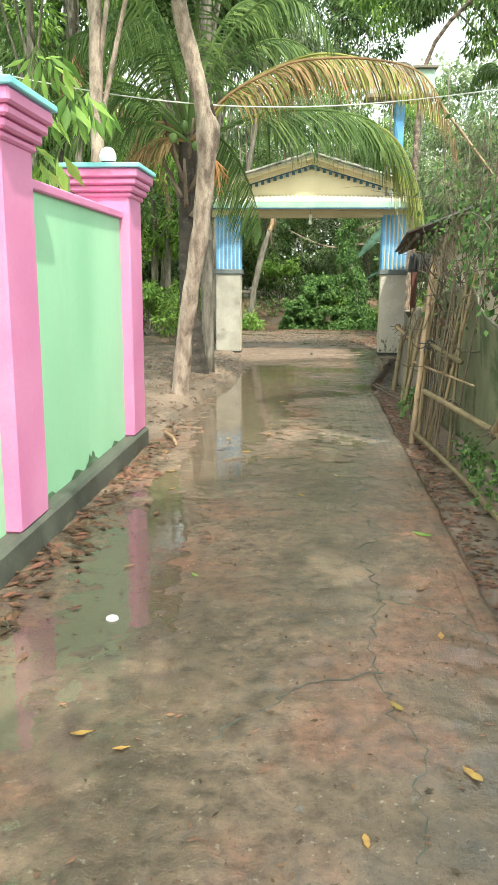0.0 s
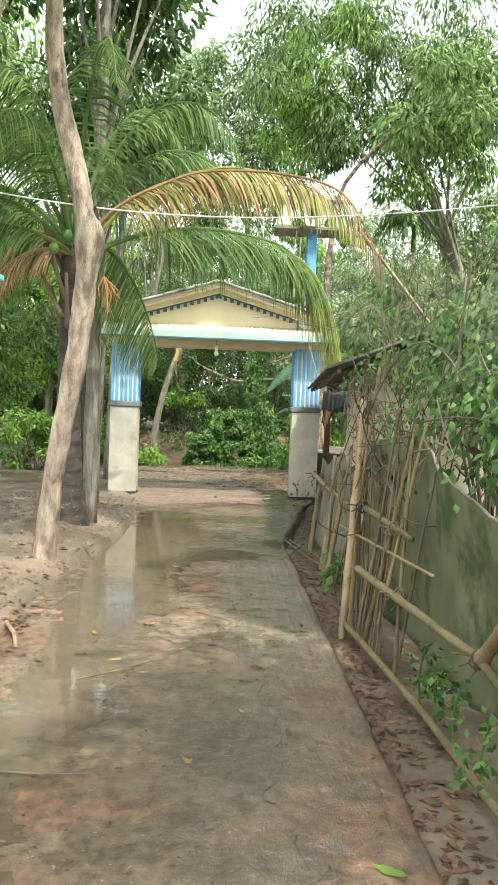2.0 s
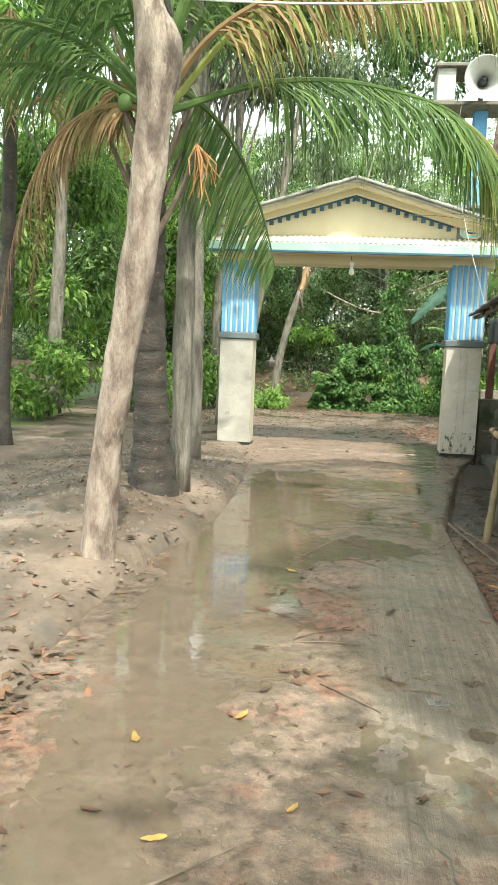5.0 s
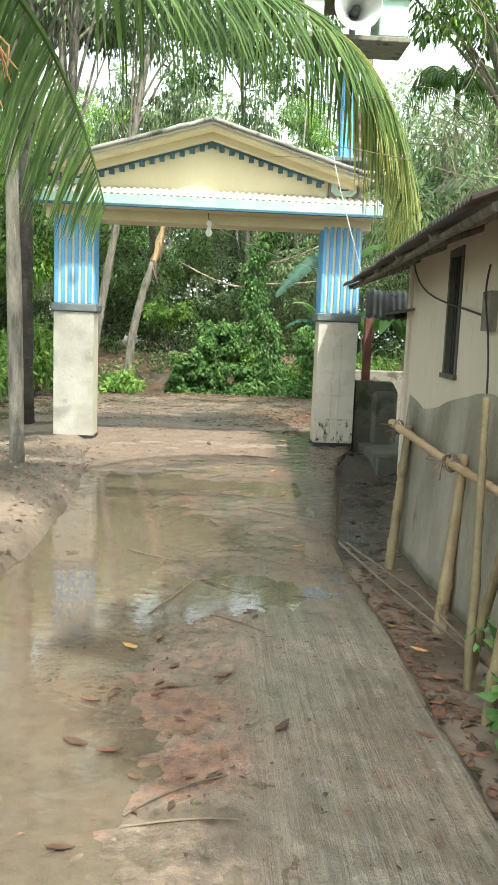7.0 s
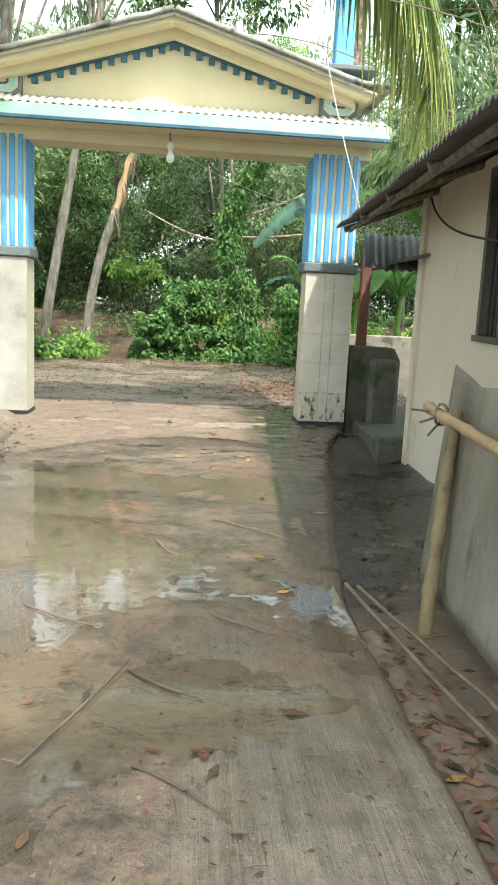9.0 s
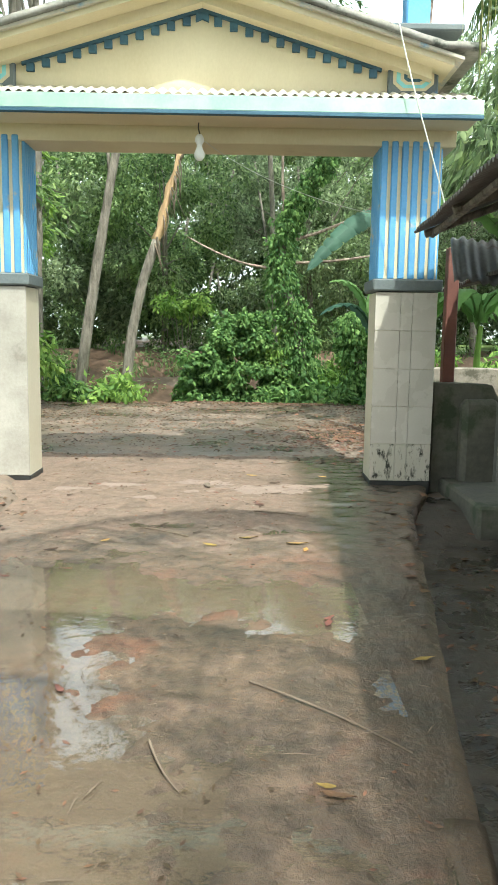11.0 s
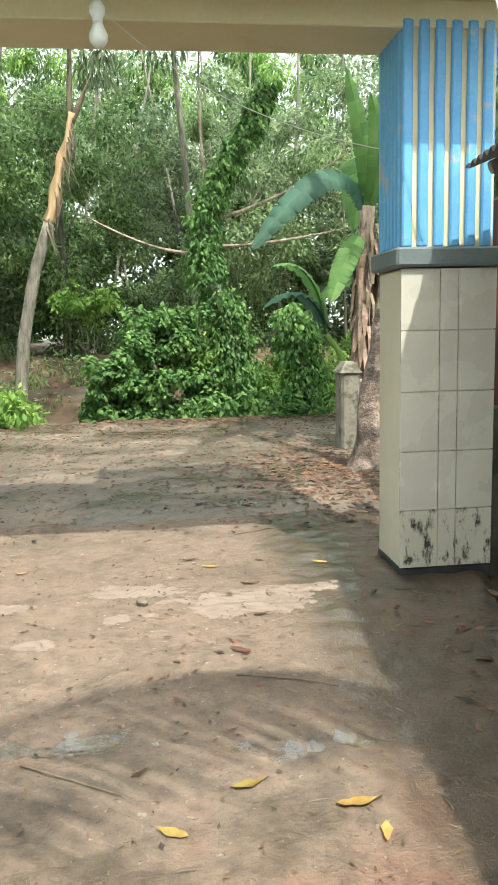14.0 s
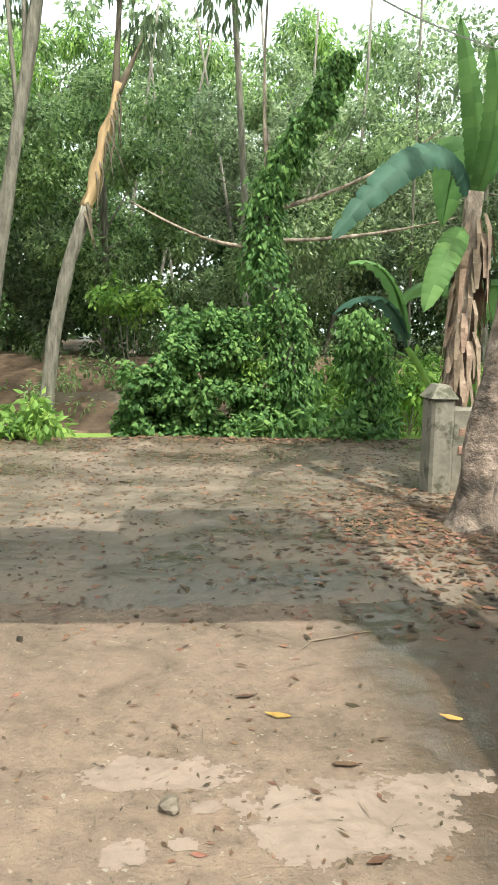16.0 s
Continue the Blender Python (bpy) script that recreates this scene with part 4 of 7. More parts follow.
def hbox(d0, d1, o0, o1, z0, z1, sh=None):
    sh = sh or Shape()
    pts = [house_pt(d, o, z) for d in (d0, d1) for o in (o0, o1) for z in (z0, z1)]
    return sh.add(pts, [(0, 1, 3, 2), (4, 6, 7, 5), (0, 4, 5, 1), (2, 3, 7, 6), (0, 2, 6, 4), (1, 5, 7, 3)])


house = thing("house", (4.6, 12.5, -0.1), "small beige plastered house with rusty corrugated roof", "house")
W0, W1 = 1.85, 2.27
for d0, d1, o0, o1, z0, z1 in ((0, W0, 0, 0.14, -0.2, 2.22), (W1, 4.6, 0, 0.14, -0.2, 2.22), (W0, W1, 0, 0.14, -0.2, 1.10), (W0, W1, 0, 0.14, 2.12, 2.22), (0, 0.14, 0.14, 4.2, -0.2, 2.24), (4.46, 4.6, 0.14, 4.2, -0.2, 2.24), (0.14, 4.46, 4.06, 4.2, -0.2, 2.24)):
    part("wall", hbox(d0, d1, o0, o1, z0, z1), M_HOUSE, house)
for d0, d1 in ((0, 0.14), (4.46, 4.6)):
    tri = [house_pt(d, o, z) for d in (d0, d1) for o, z in ((0.16, 2.245), (4.18, 2.245), (2.2, 3.05))]
    part("gable", Shape().add(tri, [(0, 1, 2), (5, 4, 3), (0, 3, 4, 1), (1, 4, 5, 2), (2, 5, 3, 0)]), M_HOUSE, house)
part("corner_pilaster", hbox(-0.03, 0.13, -0.03, 0.1, -0.2, 2.22), M_HOUSE, house)
win = part("window", hbox(W0, W1, 0.05, 0.10, 1.10, 2.12), M_WINDOW, house, "dark wooden shutters")
wf = Shape()
hbox(W0 - 0.03, W0 + 0.03, -0.012, 0.05, 1.08, 2.14, wf), hbox(W1 - 0.03, W1 + 0.03, -0.012, 0.05, 1.08, 2.14, wf), hbox(W0 + 0.03, W1 - 0.03, -0.012, 0.05, 2.08, 2.14, wf), hbox(W0 - 0.05, W1 + 0.05, -0.03, 0.05, 1.06, 1.10, wf)
part("window_frame", wf, M_DARKWALL, win, "dark wooden frame")
for k in range(4):
    part("window_bar", hbox(W0 + 0.07 + 0.09 * k, W0 + 0.09 + 0.09 * k, 0.02, 0.04, 1.10, 2.08), M_DARKWIRE, win)


def tin(d0, d1, o0, z0, o1, z1, wave=0.076, rag=0.0):
    n = max(8, int(abs(d1 - d0) / wave * 8))
    return Shape().sheet(lambda u, v: house_pt(d0 + (d1 - d0) * u, o0 + (o1 - o0) * v + rag * noise.noise(Vector((round(u * abs(d1 - d0) / 0.7), 3, 1))) * (1 - v), z0 + (z1 - z0) * v + 0.013 * math.sin(u * abs(d1 - d0) / wave * 2 * math.pi) + 0.02 * nz(u * 5, v * 2, 2)), n, 6, 0.003)


roof = part("roof", tin(-0.86, 5.2, -0.68, 1.99, 2.2, 3.15, rag=0.08), M_TIN, house, "dark rusty corrugated roof", True)
part("far_slope", tin(-0.86, 5.2, 4.9, 2.02, 2.2, 3.15), M_TIN, house, "", True)
# The far end is added length, out of view, shading the old trunk's foot.
part("porch_roof", tin(-2.8, 0.3, -0.20, 1.66, 1.3, 2.02, rag=0.1), M_TIN, house, "low torn porch sheet, lengthened to shade the trunk", True)
part("torn_flap", Shape().sheet(lambda u, v: (2.99 + 0.68 * u + 0.10 * v, 15.95 + 0.55 * v, 1.60 + 0.36 * v + 0.012 * math.sin(u * 0.68 / 0.076 * 2 * math.pi) + 0.03 * nz(u * 4, v, 1)), 64, 6, 0.003), M_TIN, house, "torn sagging roof sheet", True)
for d in (-0.7, 0.4, 1.6, 2.8, 4.0):
    part("rafter", Shape().tube([house_pt(d, -0.62, 1.96), house_pt(d, 2.2, 3.08)], 0.03, 6), M_GREYBARK, house, "rough pole")
part("purlin", Shape().tube([house_pt(-0.8, -0.55, 1.97), house_pt(5.1, -0.55, 1.97)], 0.025, 6), M_GREYBARK, house, "rough pole")
part("porch_post", Shape().box(3.20, 3.30, 16.95, 17.05, 0.0, 1.95, 0.008), M_REDPOST, house, "red painted porch post")
# The porch floor simply takes the dark wall colour.
part("porch_floor", Shape().box(3.15, 5.5, 15.6, 18.0, -0.2, 0.06, 0.02), M_DARKWALL, house, "dark porch floor")
mb = Shape()
hbox(3.15, 3.33, -0.06, 0.0, 1.45, 1.72, mb)
part("meter_box", mb, M_OLDCONC, house, "grey electric meter box")
cab = Shape().tube(bezier([house_pt(0.2, -0.05, 2.35), house_pt(0.5, -0.06, 1.75), house_pt(2.0, -0.06, 1.72), house_pt(3.2, -0.05, 1.55)], 24), 0.008, 6)
cab.tube(bezier([house_pt(3.25, -0.05, 1.9), house_pt(3.1, -0.07, 1.6), house_pt(3.5, -0.07, 1.6), house_pt(3.4, -0.05, 0.9)], 16), 0.007, 6)
part("cable", cab, M_DARKWIRE, house, "slack black cable")

lw = thing("low_wall", (3.3, 16.9, -0.1), "dark mossy low masonry wall beside the gateway", "wall")
pr = [(3.08, -0.1), (3.62, -0.1), (3.62, 0.70), (3.55, 0.83), (3.30, 0.84), (3.08, 0.84)]
part("block", Shape().add([(x, 16.72, z) for x, z in pr] + [(x, 16.92, z) for x, z in pr], [tuple(range(6)), tuple(reversed(range(6, 12)))] + [(i, i + 6, (i + 1) % 6 + 6, (i + 1) % 6) for i in range(6)]), M_DARKWALL, lw)
part("buttress", Shape().box(3.28, 3.58, 16.55, 16.72, -0.1, 0.72, 0.04), M_DARKWALL, lw)
yw = thing("yard_wall", (5.0, 19.6, 0.0), "plain beige yard wall behind the porch", "wall")
part("block", Shape().box(3.55, 9.0, 19.6, 19.75, -0.1, 0.86, 0.015), M_OLDCONC, yw)

# ---- bamboo fence ----
fence = thing("bamboo_fence", (2.5, 8.0, 0.0), "leaning bamboo fence hung with dusty green netting", "fence")


def bamboo(path, r, name="pole", label="", mat=None, parent=fence):
    pts = [Vector(p) for p in path]
    total = sum((b - a).length for a, b in zip(pts, pts[1:]))
    n = max(2, int(total / 0.24))
    P, R = [], []
    for i in range(n + 1):
        t = i / n * (len(pts) - 1)
        k = min(int(t), len(pts) - 2)
        p = pts[k].lerp(pts[k + 1], t - k) + Vector((0.008 * nz(i, r * 90, 1.7), 0.008 * nz(i, r * 70, 1.3), 0))
        d = (pts[k + 1] - pts[k]).normalized()
        taper = r * (1 - 0.25 * i / n)
        for q, f in ((-0.03, 1.0), (-0.008, 1.16), (0.008, 1.16), (0.03, 0.97)):
            P.append(p + d * q), R.append(taper * f)
    return part(name, Shape().tube(P, R, 9), mat or M_BAMBOO, parent, label, True)


FX = 2.47
for bx, by, tx, ty, tz, r in ((2.19, 8.08, 2.42, 8.85, 1.62, 0.030), (2.27, 8.25, 2.46, 9.0, 1.5, 0.026), (2.24, 8.5, 2.5, 8.7, 1.85, 0.018), (2.3, 7.9, 2.52, 7.55, 1.45, 0.022), (2.32, 7.75, 2.55, 7.4, 1.5, 0.016), (2.38, 7.3, 2.5, 7.55, 1.35, 0.014),
                            (2.26, 9.6, 2.5, 9.9, 1.15, 0.026), (2.3, 9.9, 2.42, 10.3, 1.1, 0.022), (2.36, 11.6, 2.50, 11.85, 0.80, 0.034), (2.36, 10.55, 2.50, 10.75, 0.78, 0.035), (2.34, 10.05, 2.44, 9.85, 1.0, 0.024), (2.5, 5.3, 2.5, 5.45, 1.1, 0.03), (2.5, 3.6, 2.55, 3.5, 1.2, 0.03)):
    bamboo([(bx, by, -0.12), (tx, ty, tz)], r)
for k in range(30):
    by = 7.2 + 2.6 * rnd.random()
    bamboo([(2.28 + 0.14 * rnd.random(), by, -0.05), (2.44 + 0.12 * rnd.random(), by + rnd.gauss(0.15, 0.5), 0.7 + 1.0 * rnd.random())], 0.004 + 0.008 * rnd.random() ** 2, "stick", "", M_TWIG if k % 3 else M_BAMBOO)
for pts, r in ((((2.30, 8.12, 0.44), (2.47, 6.07, 0.46), (2.5, 4.6, 0.30)), 0.026), (((2.47, 6.03, 0.48), (2.50, 5.45, 1.0)), 0.034), (((2.22, 8.2, 0.05), (2.36, 6.6, 0.03), (2.44, 4.4, 0.03)), 0.022), (((2.36, 8.9, 0.86), (2.45, 7.3, 0.80)), 0.026),
               (((2.41, 11.92, 0.83), (2.42, 10.8, 0.77), (2.46, 9.4, 0.72)), 0.024), (((2.12, 11.98, 0.0), (2.27, 10.8, 0.02), (2.46, 9.7, 0.04)), 0.010), (((2.16, 11.9, 0.02), (2.36, 10.9, 0.03), (2.40, 9.9, 0.05)), 0.009), (((2.3, 9.0, 0.62), (2.48, 6.9, 0.66)), 0.012)):
    bamboo(pts, r, "rail", "", M_TWIG if r < 0.0115 else M_BAMBOO)
for p in ((2.47, 6.07, 0.46), (2.43, 7.6, 0.81), (2.36, 8.4, 0.85), (2.42, 11.8, 0.82), (2.42, 10.72, 0.77), (2.40, 7.3, 0.45)):
    sh = Shape()
    for k in range(3):
        a = rnd.uniform(0, 3)
        ring = [(p[0] + 0.045 * math.cos(t) * math.cos(a), p[1] + 0.045 * math.cos(t) * math.sin(a), p[2] + 0.045 * math.sin(t)) for t in np.linspace(0, 6.4, 13)]
        sh.tube(ring + [(p[0] - 0.05 - 0.03 * k, p[1] + 0.03 * k, p[2] - 0.09 + 0.05 * k)], 0.005, 5)
    part("tie", sh, M_DARKWIRE if rnd.random() < 0.5 else M_TWIG, fence, "knotted tie")


def net_at(u, v):
    y = 3.0 + 6.6 * u
    top = line(y, (3.0, 5.0, 6.2, 7.0, 7.5, 8.3, 9.6), (0.95, 0.98, 1.08, 1.25, 1.42, 1.36, 1.30))
    low = 0.10 + 0.06 * nz(y, 3, 1.1) + line(y, (3, 5.6, 6.4, 9.6), (0.18, 0.2, 0.0, -0.1))
    z = low + (top - low) * v
    x = FX + 0.10 + 0.05 * nz(y, z, 1.1, 2) + 0.018 * nz(y * 2.5, z, 2, 5) - 0.06 * v + 0.06 * math.sin(v * 3.1)
    return (x, y, z)


def grey_at(u, v):
    y = 9.55 + 2.42 * u
    top = line(y, (9.5, 10.0, 10.5, 10.8, 11.3, 11.7, 11.97), (1.06, 1.05, 1.12, 1.08, 1.01, 0.98, 1.03)) - 0.03 * math.sin(u * 9)
    z = 0.04 + (top - 0.04) * v
    return (FX - 0.02 + 0.09 * v + 0.03 * nz(y * 4, z * 0.4, 1, 2) + 0.007 * nz(y * 9, z * 0.3, 1, 3), y, z)


part("netting", Shape().sheet(net_at, 90, 22, 0.003), M_NET, fence, "sagging dusty green netting", True)
part("sheeting", Shape().sheet(grey_at, 60, 16, 0.003), M_GREYNET, fence, "grey brown plastic sheeting", True)
hem = Shape().tube([net_at(k / 60, 1.0) for k in range(61)], 0.009, 6)
part("hem", hem, M_GREYNET, fence, "pale hem cord", True)

# ---- trees and plants ----
def spline(p, n):
    """A smooth curve through all the points."""
    p = [Vector(q) for q in p]
    p = [p[0] * 2 - p[1]] + p + [p[-1] * 2 - p[-2]]
    out = []
    for i in range(n + 1):
        t = i / n * (len(p) - 3)
        k = min(int(t), len(p) - 4)
        t -= k
        a, b, c, d = p[k:k + 4]
        out.append(0.5 * (2 * b + (c - a) * t + (2 * a - 5 * b + 4 * c - d) * t * t + (3 * b - 3 * c + d - a) * t ** 3))
    return out


def limb(sh, path, r0, r1, sides=8, n=10, wob=0.25):
    pts = bezier(path, n)
    sh.tube(pts, [r0 + (r1 - r0) * i / n for i in range(n + 1)], sides, True, wob)
    return pts


def crown_clumps(c, r, n, hollow=0.35):
    """Clump centres spread unevenly over the outer part of an ellipsoid."""
    d = unit(n)
    k = rng.uniform(hollow, 1.0, n) ** 0.7
    return np.array(c) + d * k[:, None] * np.array(r)


def tree(name, foot, trunk, r0, r1, crown, size, n, per, leaf, mat, label, bark=None, category="tree", clump=0.55, droop=0.5, ratio=0.4, branches=8, group="", mat2=None, distant=False, hollow=0.35):
    """A tapered trunk through given points, limbs out to some clumps, and a crown of leaf clumps."""
    t = thing(name, foot, label, category, group)
    sh = Shape()
    pts = limb(sh, [foot] + list(trunk), r0, r1, 10, 14, 0.3)
    part("trunk", sh, bark or M_GREYBARK, t, "", True)
    cl = crown_clumps(crown, size, n, hollow)
    for q in cl[:branches]:
        bs = Shape()
        a = pts[rnd.randint(8, 13)]
        mid = a.lerp(Vector(q), 0.5) + Vector((0, 0, 0.25 * (Vector(q) - a).length * 0.4))
        limb(bs, [a, mid, q], r1 * 0.55, 0.008, 6, 8, 0.2)
        part("branch", bs, bark or M_GREYBARK, t, "", True)
    rad = rng.uniform(0.55, 1.2, n) * clump
    if mat2:
        k = n * 2 // 3
        leaves_part("crown", cl[:k], rad[:k], per, leaf, mat, t, droop, ratio, distant=distant)
        leaves_part("crown_highlight", cl[k:], rad[k:], per, leaf, mat2, t, droop, ratio, label="lighter young leaves", distant=distant)
    else:
        leaves_part("crown", cl, rad, per, leaf, mat, t, droop, ratio, distant=distant)
    return t


# leaning bare tree beside the lane
bare = thing("leaning_tree", (-0.27, 9.75, 0.05), "pale barked leaning tree on a mud mound", "tree")
sh = Shape()
TR = [(-0.30, 9.80, -0.05), (-0.27, 9.76, 0.15), (-0.20, 9.72, 0.75), (-0.10, 9.66, 1.35), (0.02, 9.58, 2.0), (0.09, 9.52, 2.6), (0.12, 9.47, 3.0), (0.03, 9.45, 3.35), (-0.12, 9.45, 3.9), (-0.22, 9.45, 4.5), (-0.25, 9.45, 5.3), (-0.1, 9.4, 6.2)]
fine, rad = [], []
for k in range(len(TR) - 1):
    for q in range(4):
        fine.append(Vector(TR[k]).lerp(Vector(TR[k + 1]), q / 4))
for i, p in enumerate(fine):
    rad.append(0.088 + 0.05 * math.exp(-p.z / 0.18) + 0.03 * math.exp(-((p.z - 2.95) / 0.22) ** 2) - 0.008 * max(0, p.z - 3.2))
sh.tube(fine, rad, 14, True, 0.35)
part("trunk", sh, M_BARK, bare, "pale rough bark with a dark knot", True)
part("stub", Shape().tube([(0.12, 9.47, 3.0), (0.17, 9.45, 3.12), (0.16, 9.42, 3.22)], [0.035, 0.028, 0.012], 8, True, 0.4), M_PALMBARK, bare, "broken dark branch stub", True)
for e in ((-1.4, 8.6, 6.6), (1.2, 9.9, 7.3), (-0.6, 10.6, 7.6), (-2.2, 9.6, 6.4)):
    limbs = Shape()
    limb(limbs, [(-0.15, 9.42, 5.8), (e[0] * 0.5, (e[1] + 9.4) / 2, 6.7), e], 0.05, 0.012, 7, 8)
    part("branch", limbs, M_BARK, bare, "", True)
cc = crown_clumps((-0.6, 9.4, 7.0), (2.3, 1.8, 1.0), 34)
leaves_part("crown", cc, rng.uniform(0.3, 0.55, 34), 130, 0.17, M_LEAFM, bare, 0.7, 0.34)


# coconut palm
def frond(path, length, mat, parent, sag=0.9, n=62, label="", width=0.035, spread=0.75, ragged=0.25, side=None):
    pts = (spline if len(path) > 4 else bezier)(path, n)
    sh = Shape()
    sh.tube(pts[::2], [0.026 * (1 - i / (n / 2 + 1)) + 0.004 for i in range(len(pts[::2]))], 6)
    for i in range(int(n * 0.16), n + 1):
        t = i / n
        p = pts[i]
        d = (pts[min(i + 1, n)] - pts[max(i - 1, 0)]).normalized()
        s = d.cross(Vector((0, 0, 1)))
        s = s.normalized() if s.length > 0.05 else Vector((1, 0, 0))
        prof = length * (0.55 + 0.45 * math.sin(math.pi * min(1, 0.15 + t * 0.8))) * (1 - 0.45 * max(0, t - 0.75) / 0.25)
        if side:
            s = Vector(side)
        for sgn in ((-1, 1) if not side else (1, 1)):
            ll = prof * rnd.uniform(1 - ragged, 1 + 0.1)
            out = (s * sgn * spread + d * 0.55 + Vector((rnd.gauss(0, 0.09), rnd.gauss(0, 0.09), 0.1 - 0.25 * sag + rnd.gauss(0, 0.08)))).normalized()
            a = p
            row = [a]
            for k in range(3):
                out = (out + Vector((0, 0, -sag * 0.62))).normalized()
                a = a + out * ll / 3
                row.append(a)
            wv = d * (width * 0.5)
            vs = [row[0] - wv * 0.6, row[0] + wv * 0.6, row[1] - wv, row[1] + wv, row[2] - wv * 0.7, row[2] + wv * 0.7, row[3]]
            sh.add(vs, [(0, 1, 3, 2), (2, 3, 5, 4), (4, 5, 6)])
    return part("frond", sh, mat, parent, label)


palm = thing("coconut_palm", (-0.47, 11.7, 0.2), "coconut palm with dark ringed trunk and arching fronds", "palm tree")
sh = Shape()
P = bezier([(-0.42, 11.72, 0.05), (-0.44, 11.65, 1.2), (-0.46, 11.5, 2.2), (-0.38, 11.25, 3.3)], 64)
R = []
for i, p in enumerate(P):
    R.append(0.112 + 0.13 * math.exp(-(p.z - 0.05) / 0.6) + (0.014 if i % 3 == 0 else 0) - 0.006 * max(0, p.z - 2))
sh.tube(P, R, 16, True, 0.12)
part("trunk", sh, M_PALMBARK, palm, "dark ringed trunk", True)
for k in range(18):
    husk = Shape()
    a = k * 2.4
    z = 2.25 + 0.06 * k
    o = Vector((math.cos(a), math.sin(a), 0))
    b = Vector((-0.42, 11.35, z))
    husk.tube(bezier([b + o * 0.05, b + o * 0.17 + Vector((0, 0, 0.16)), b + o * 0.33 + Vector((0, 0, 0.55))], 6), [0.036, 0.032, 0.028, 0.025, 0.022, 0.02, 0.016], 6)
    part("leaf_base", husk, M_TWIG, palm, "dry leaf base", True)
C0 = Vector((-0.36, 11.2, 3.05))
frond([(-0.3, 11.1, 3.15), (0.13, 10.94, 3.6), (0.7, 10.85, 3.88), (1.11, 10.79, 3.98), (1.83, 10.68, 3.95), (2.43, 10.59, 3.76), (2.75, 10.54, 3.25), (2.87, 10.52, 2.88)], 0.70, M_FRONDB, palm, 0.95, 92, "browning arched frond", 0.02, 0.45)
frond([(-0.25, 11.25, 3.2), (0.3, 11.25, 3.8), (1.1, 11.25, 4.14), (1.7, 11.25, 4.12), (2.3, 11.25, 3.92), (2.8, 11.2, 3.4)], 0.66, M_FRONDY, palm, 1.2, 104, "yellow green arched frond", 0.022, 0.45)
frond([(-0.3, 11.1, 3.1), (0.3, 11.7, 3.5), (0.9, 12.3, 3.74), (1.47, 12.87, 3.83), (1.98, 13.27, 3.80), (2.33, 13.5, 3.62), (2.62, 13.64, 3.32), (2.80, 13.7, 2.92), (2.84, 13.7, 2.5)], 1.0, M_FROND, palm, 1.0, 178, "long green frond with yellowed tips", 0.028, 0.5)
frond([(1.9, 13.25, 3.80), (2.33, 13.5, 3.63), (2.62, 13.65, 3.34), (2.80, 13.71, 2.9), (2.80, 13.7, 2.35)], 1.35, M_FRONDY, palm, 1.2, 80, "yellowed frond tip", 0.024, 0.4)
frond([(-0.3, 11.35, 3.4), (0.15, 11.75, 3.35), (0.38, 11.95, 2.75), (0.52, 12.08, 2.12)], 0.85, M_FROND, palm, 0.35, 78, "hanging green frond", 0.021, 1.0, 0.12, (-0.75, -0.2, -0.5))
for dx, dy, up, ln, dr, mt in ((-2.3, -0.4, 1.0, 0.6, -0.6, M_FROND), (-1.6, -1.2, 1.6, 0.6, 0.2, M_FROND), (-2.4, 0.9, 1.3, 0.6, -0.3, M_FROND), (-1.2, 0.6, 0.6, 0.55, -1.3, M_FRONDB), (-1.9, -0.9, 0.5, 0.6, -1.0, M_FROND), (-0.9, -0.5, 2.2, 0.6, 1.6, M_FROND),
                               (0.2, 1.6, 2.0, 0.6, 1.0, M_FROND), (1.1, 1.0, 2.3, 0.6, 1.4, M_FROND), (0.6, -1.3, 2.4, 0.6, 1.4, M_FROND), (1.8, -0.3, 2.1, 0.6, 1.0, M_FROND), (-0.4, 1.9, 1.2, 0.6, -0.4, M_FROND), (1.9, 0.9, 1.8, 0.6, 0.7, M_FROND), (-0.6, -1.5, 1.6, 0.6, 0.5, M_FROND), (-1.4, 1.4, 2.2, 0.6, 1.1, M_FROND), (-1.1, -0.2, 0.2, 0.5, -1.5, M_FRONDB)):
    e = C0 + Vector((dx, dy, dr))
    frond([C0 + Vector((0, 0, 0.1)), C0 + Vector((dx * 0.3, dy * 0.3, up)), C0 + Vector((dx * 0.85, dy * 0.85, up * 0.95)), e], ln, mt, palm, 0.95, 74, "" if mt is M_FROND else "dry brown frond", 0.022, 0.6)
for ox, oy, oz in ((-0.02, -0.22, 0.25), (-0.17, -0.16, 0.12), (0.12, -0.18, 0.02)):
    part("coconut", Shape().lathe([(0.0, -0.06), (0.034, -0.05), (0.052, -0.013), (0.047, 0.034), (0.02, 0.06), (0.0, 0.064)], C0 + Vector((ox, oy, oz)), 12), M_LEAFM, palm, "green coconut", True)
fl = Shape()
for k in range(16):
    b = C0 + Vector((0.32, 0.1, -0.1))
    e = b + Vector((rnd.gauss(0.08, 0.07), rnd.gauss(0, 0.06), -rnd.uniform(0.2, 0.45)))
    fl.tube([b, (b + e) / 2 + Vector((rnd.gauss(0.03, 0.03), 0, 0)), e], [0.008, 0.007, 0.004], 5)
part("flower_stalk", fl, material("orange_stalk", ((0.30, 0.14, 0.05), (0.42, 0.22, 0.09)), 9.0), palm, "dry orange flower stalk")

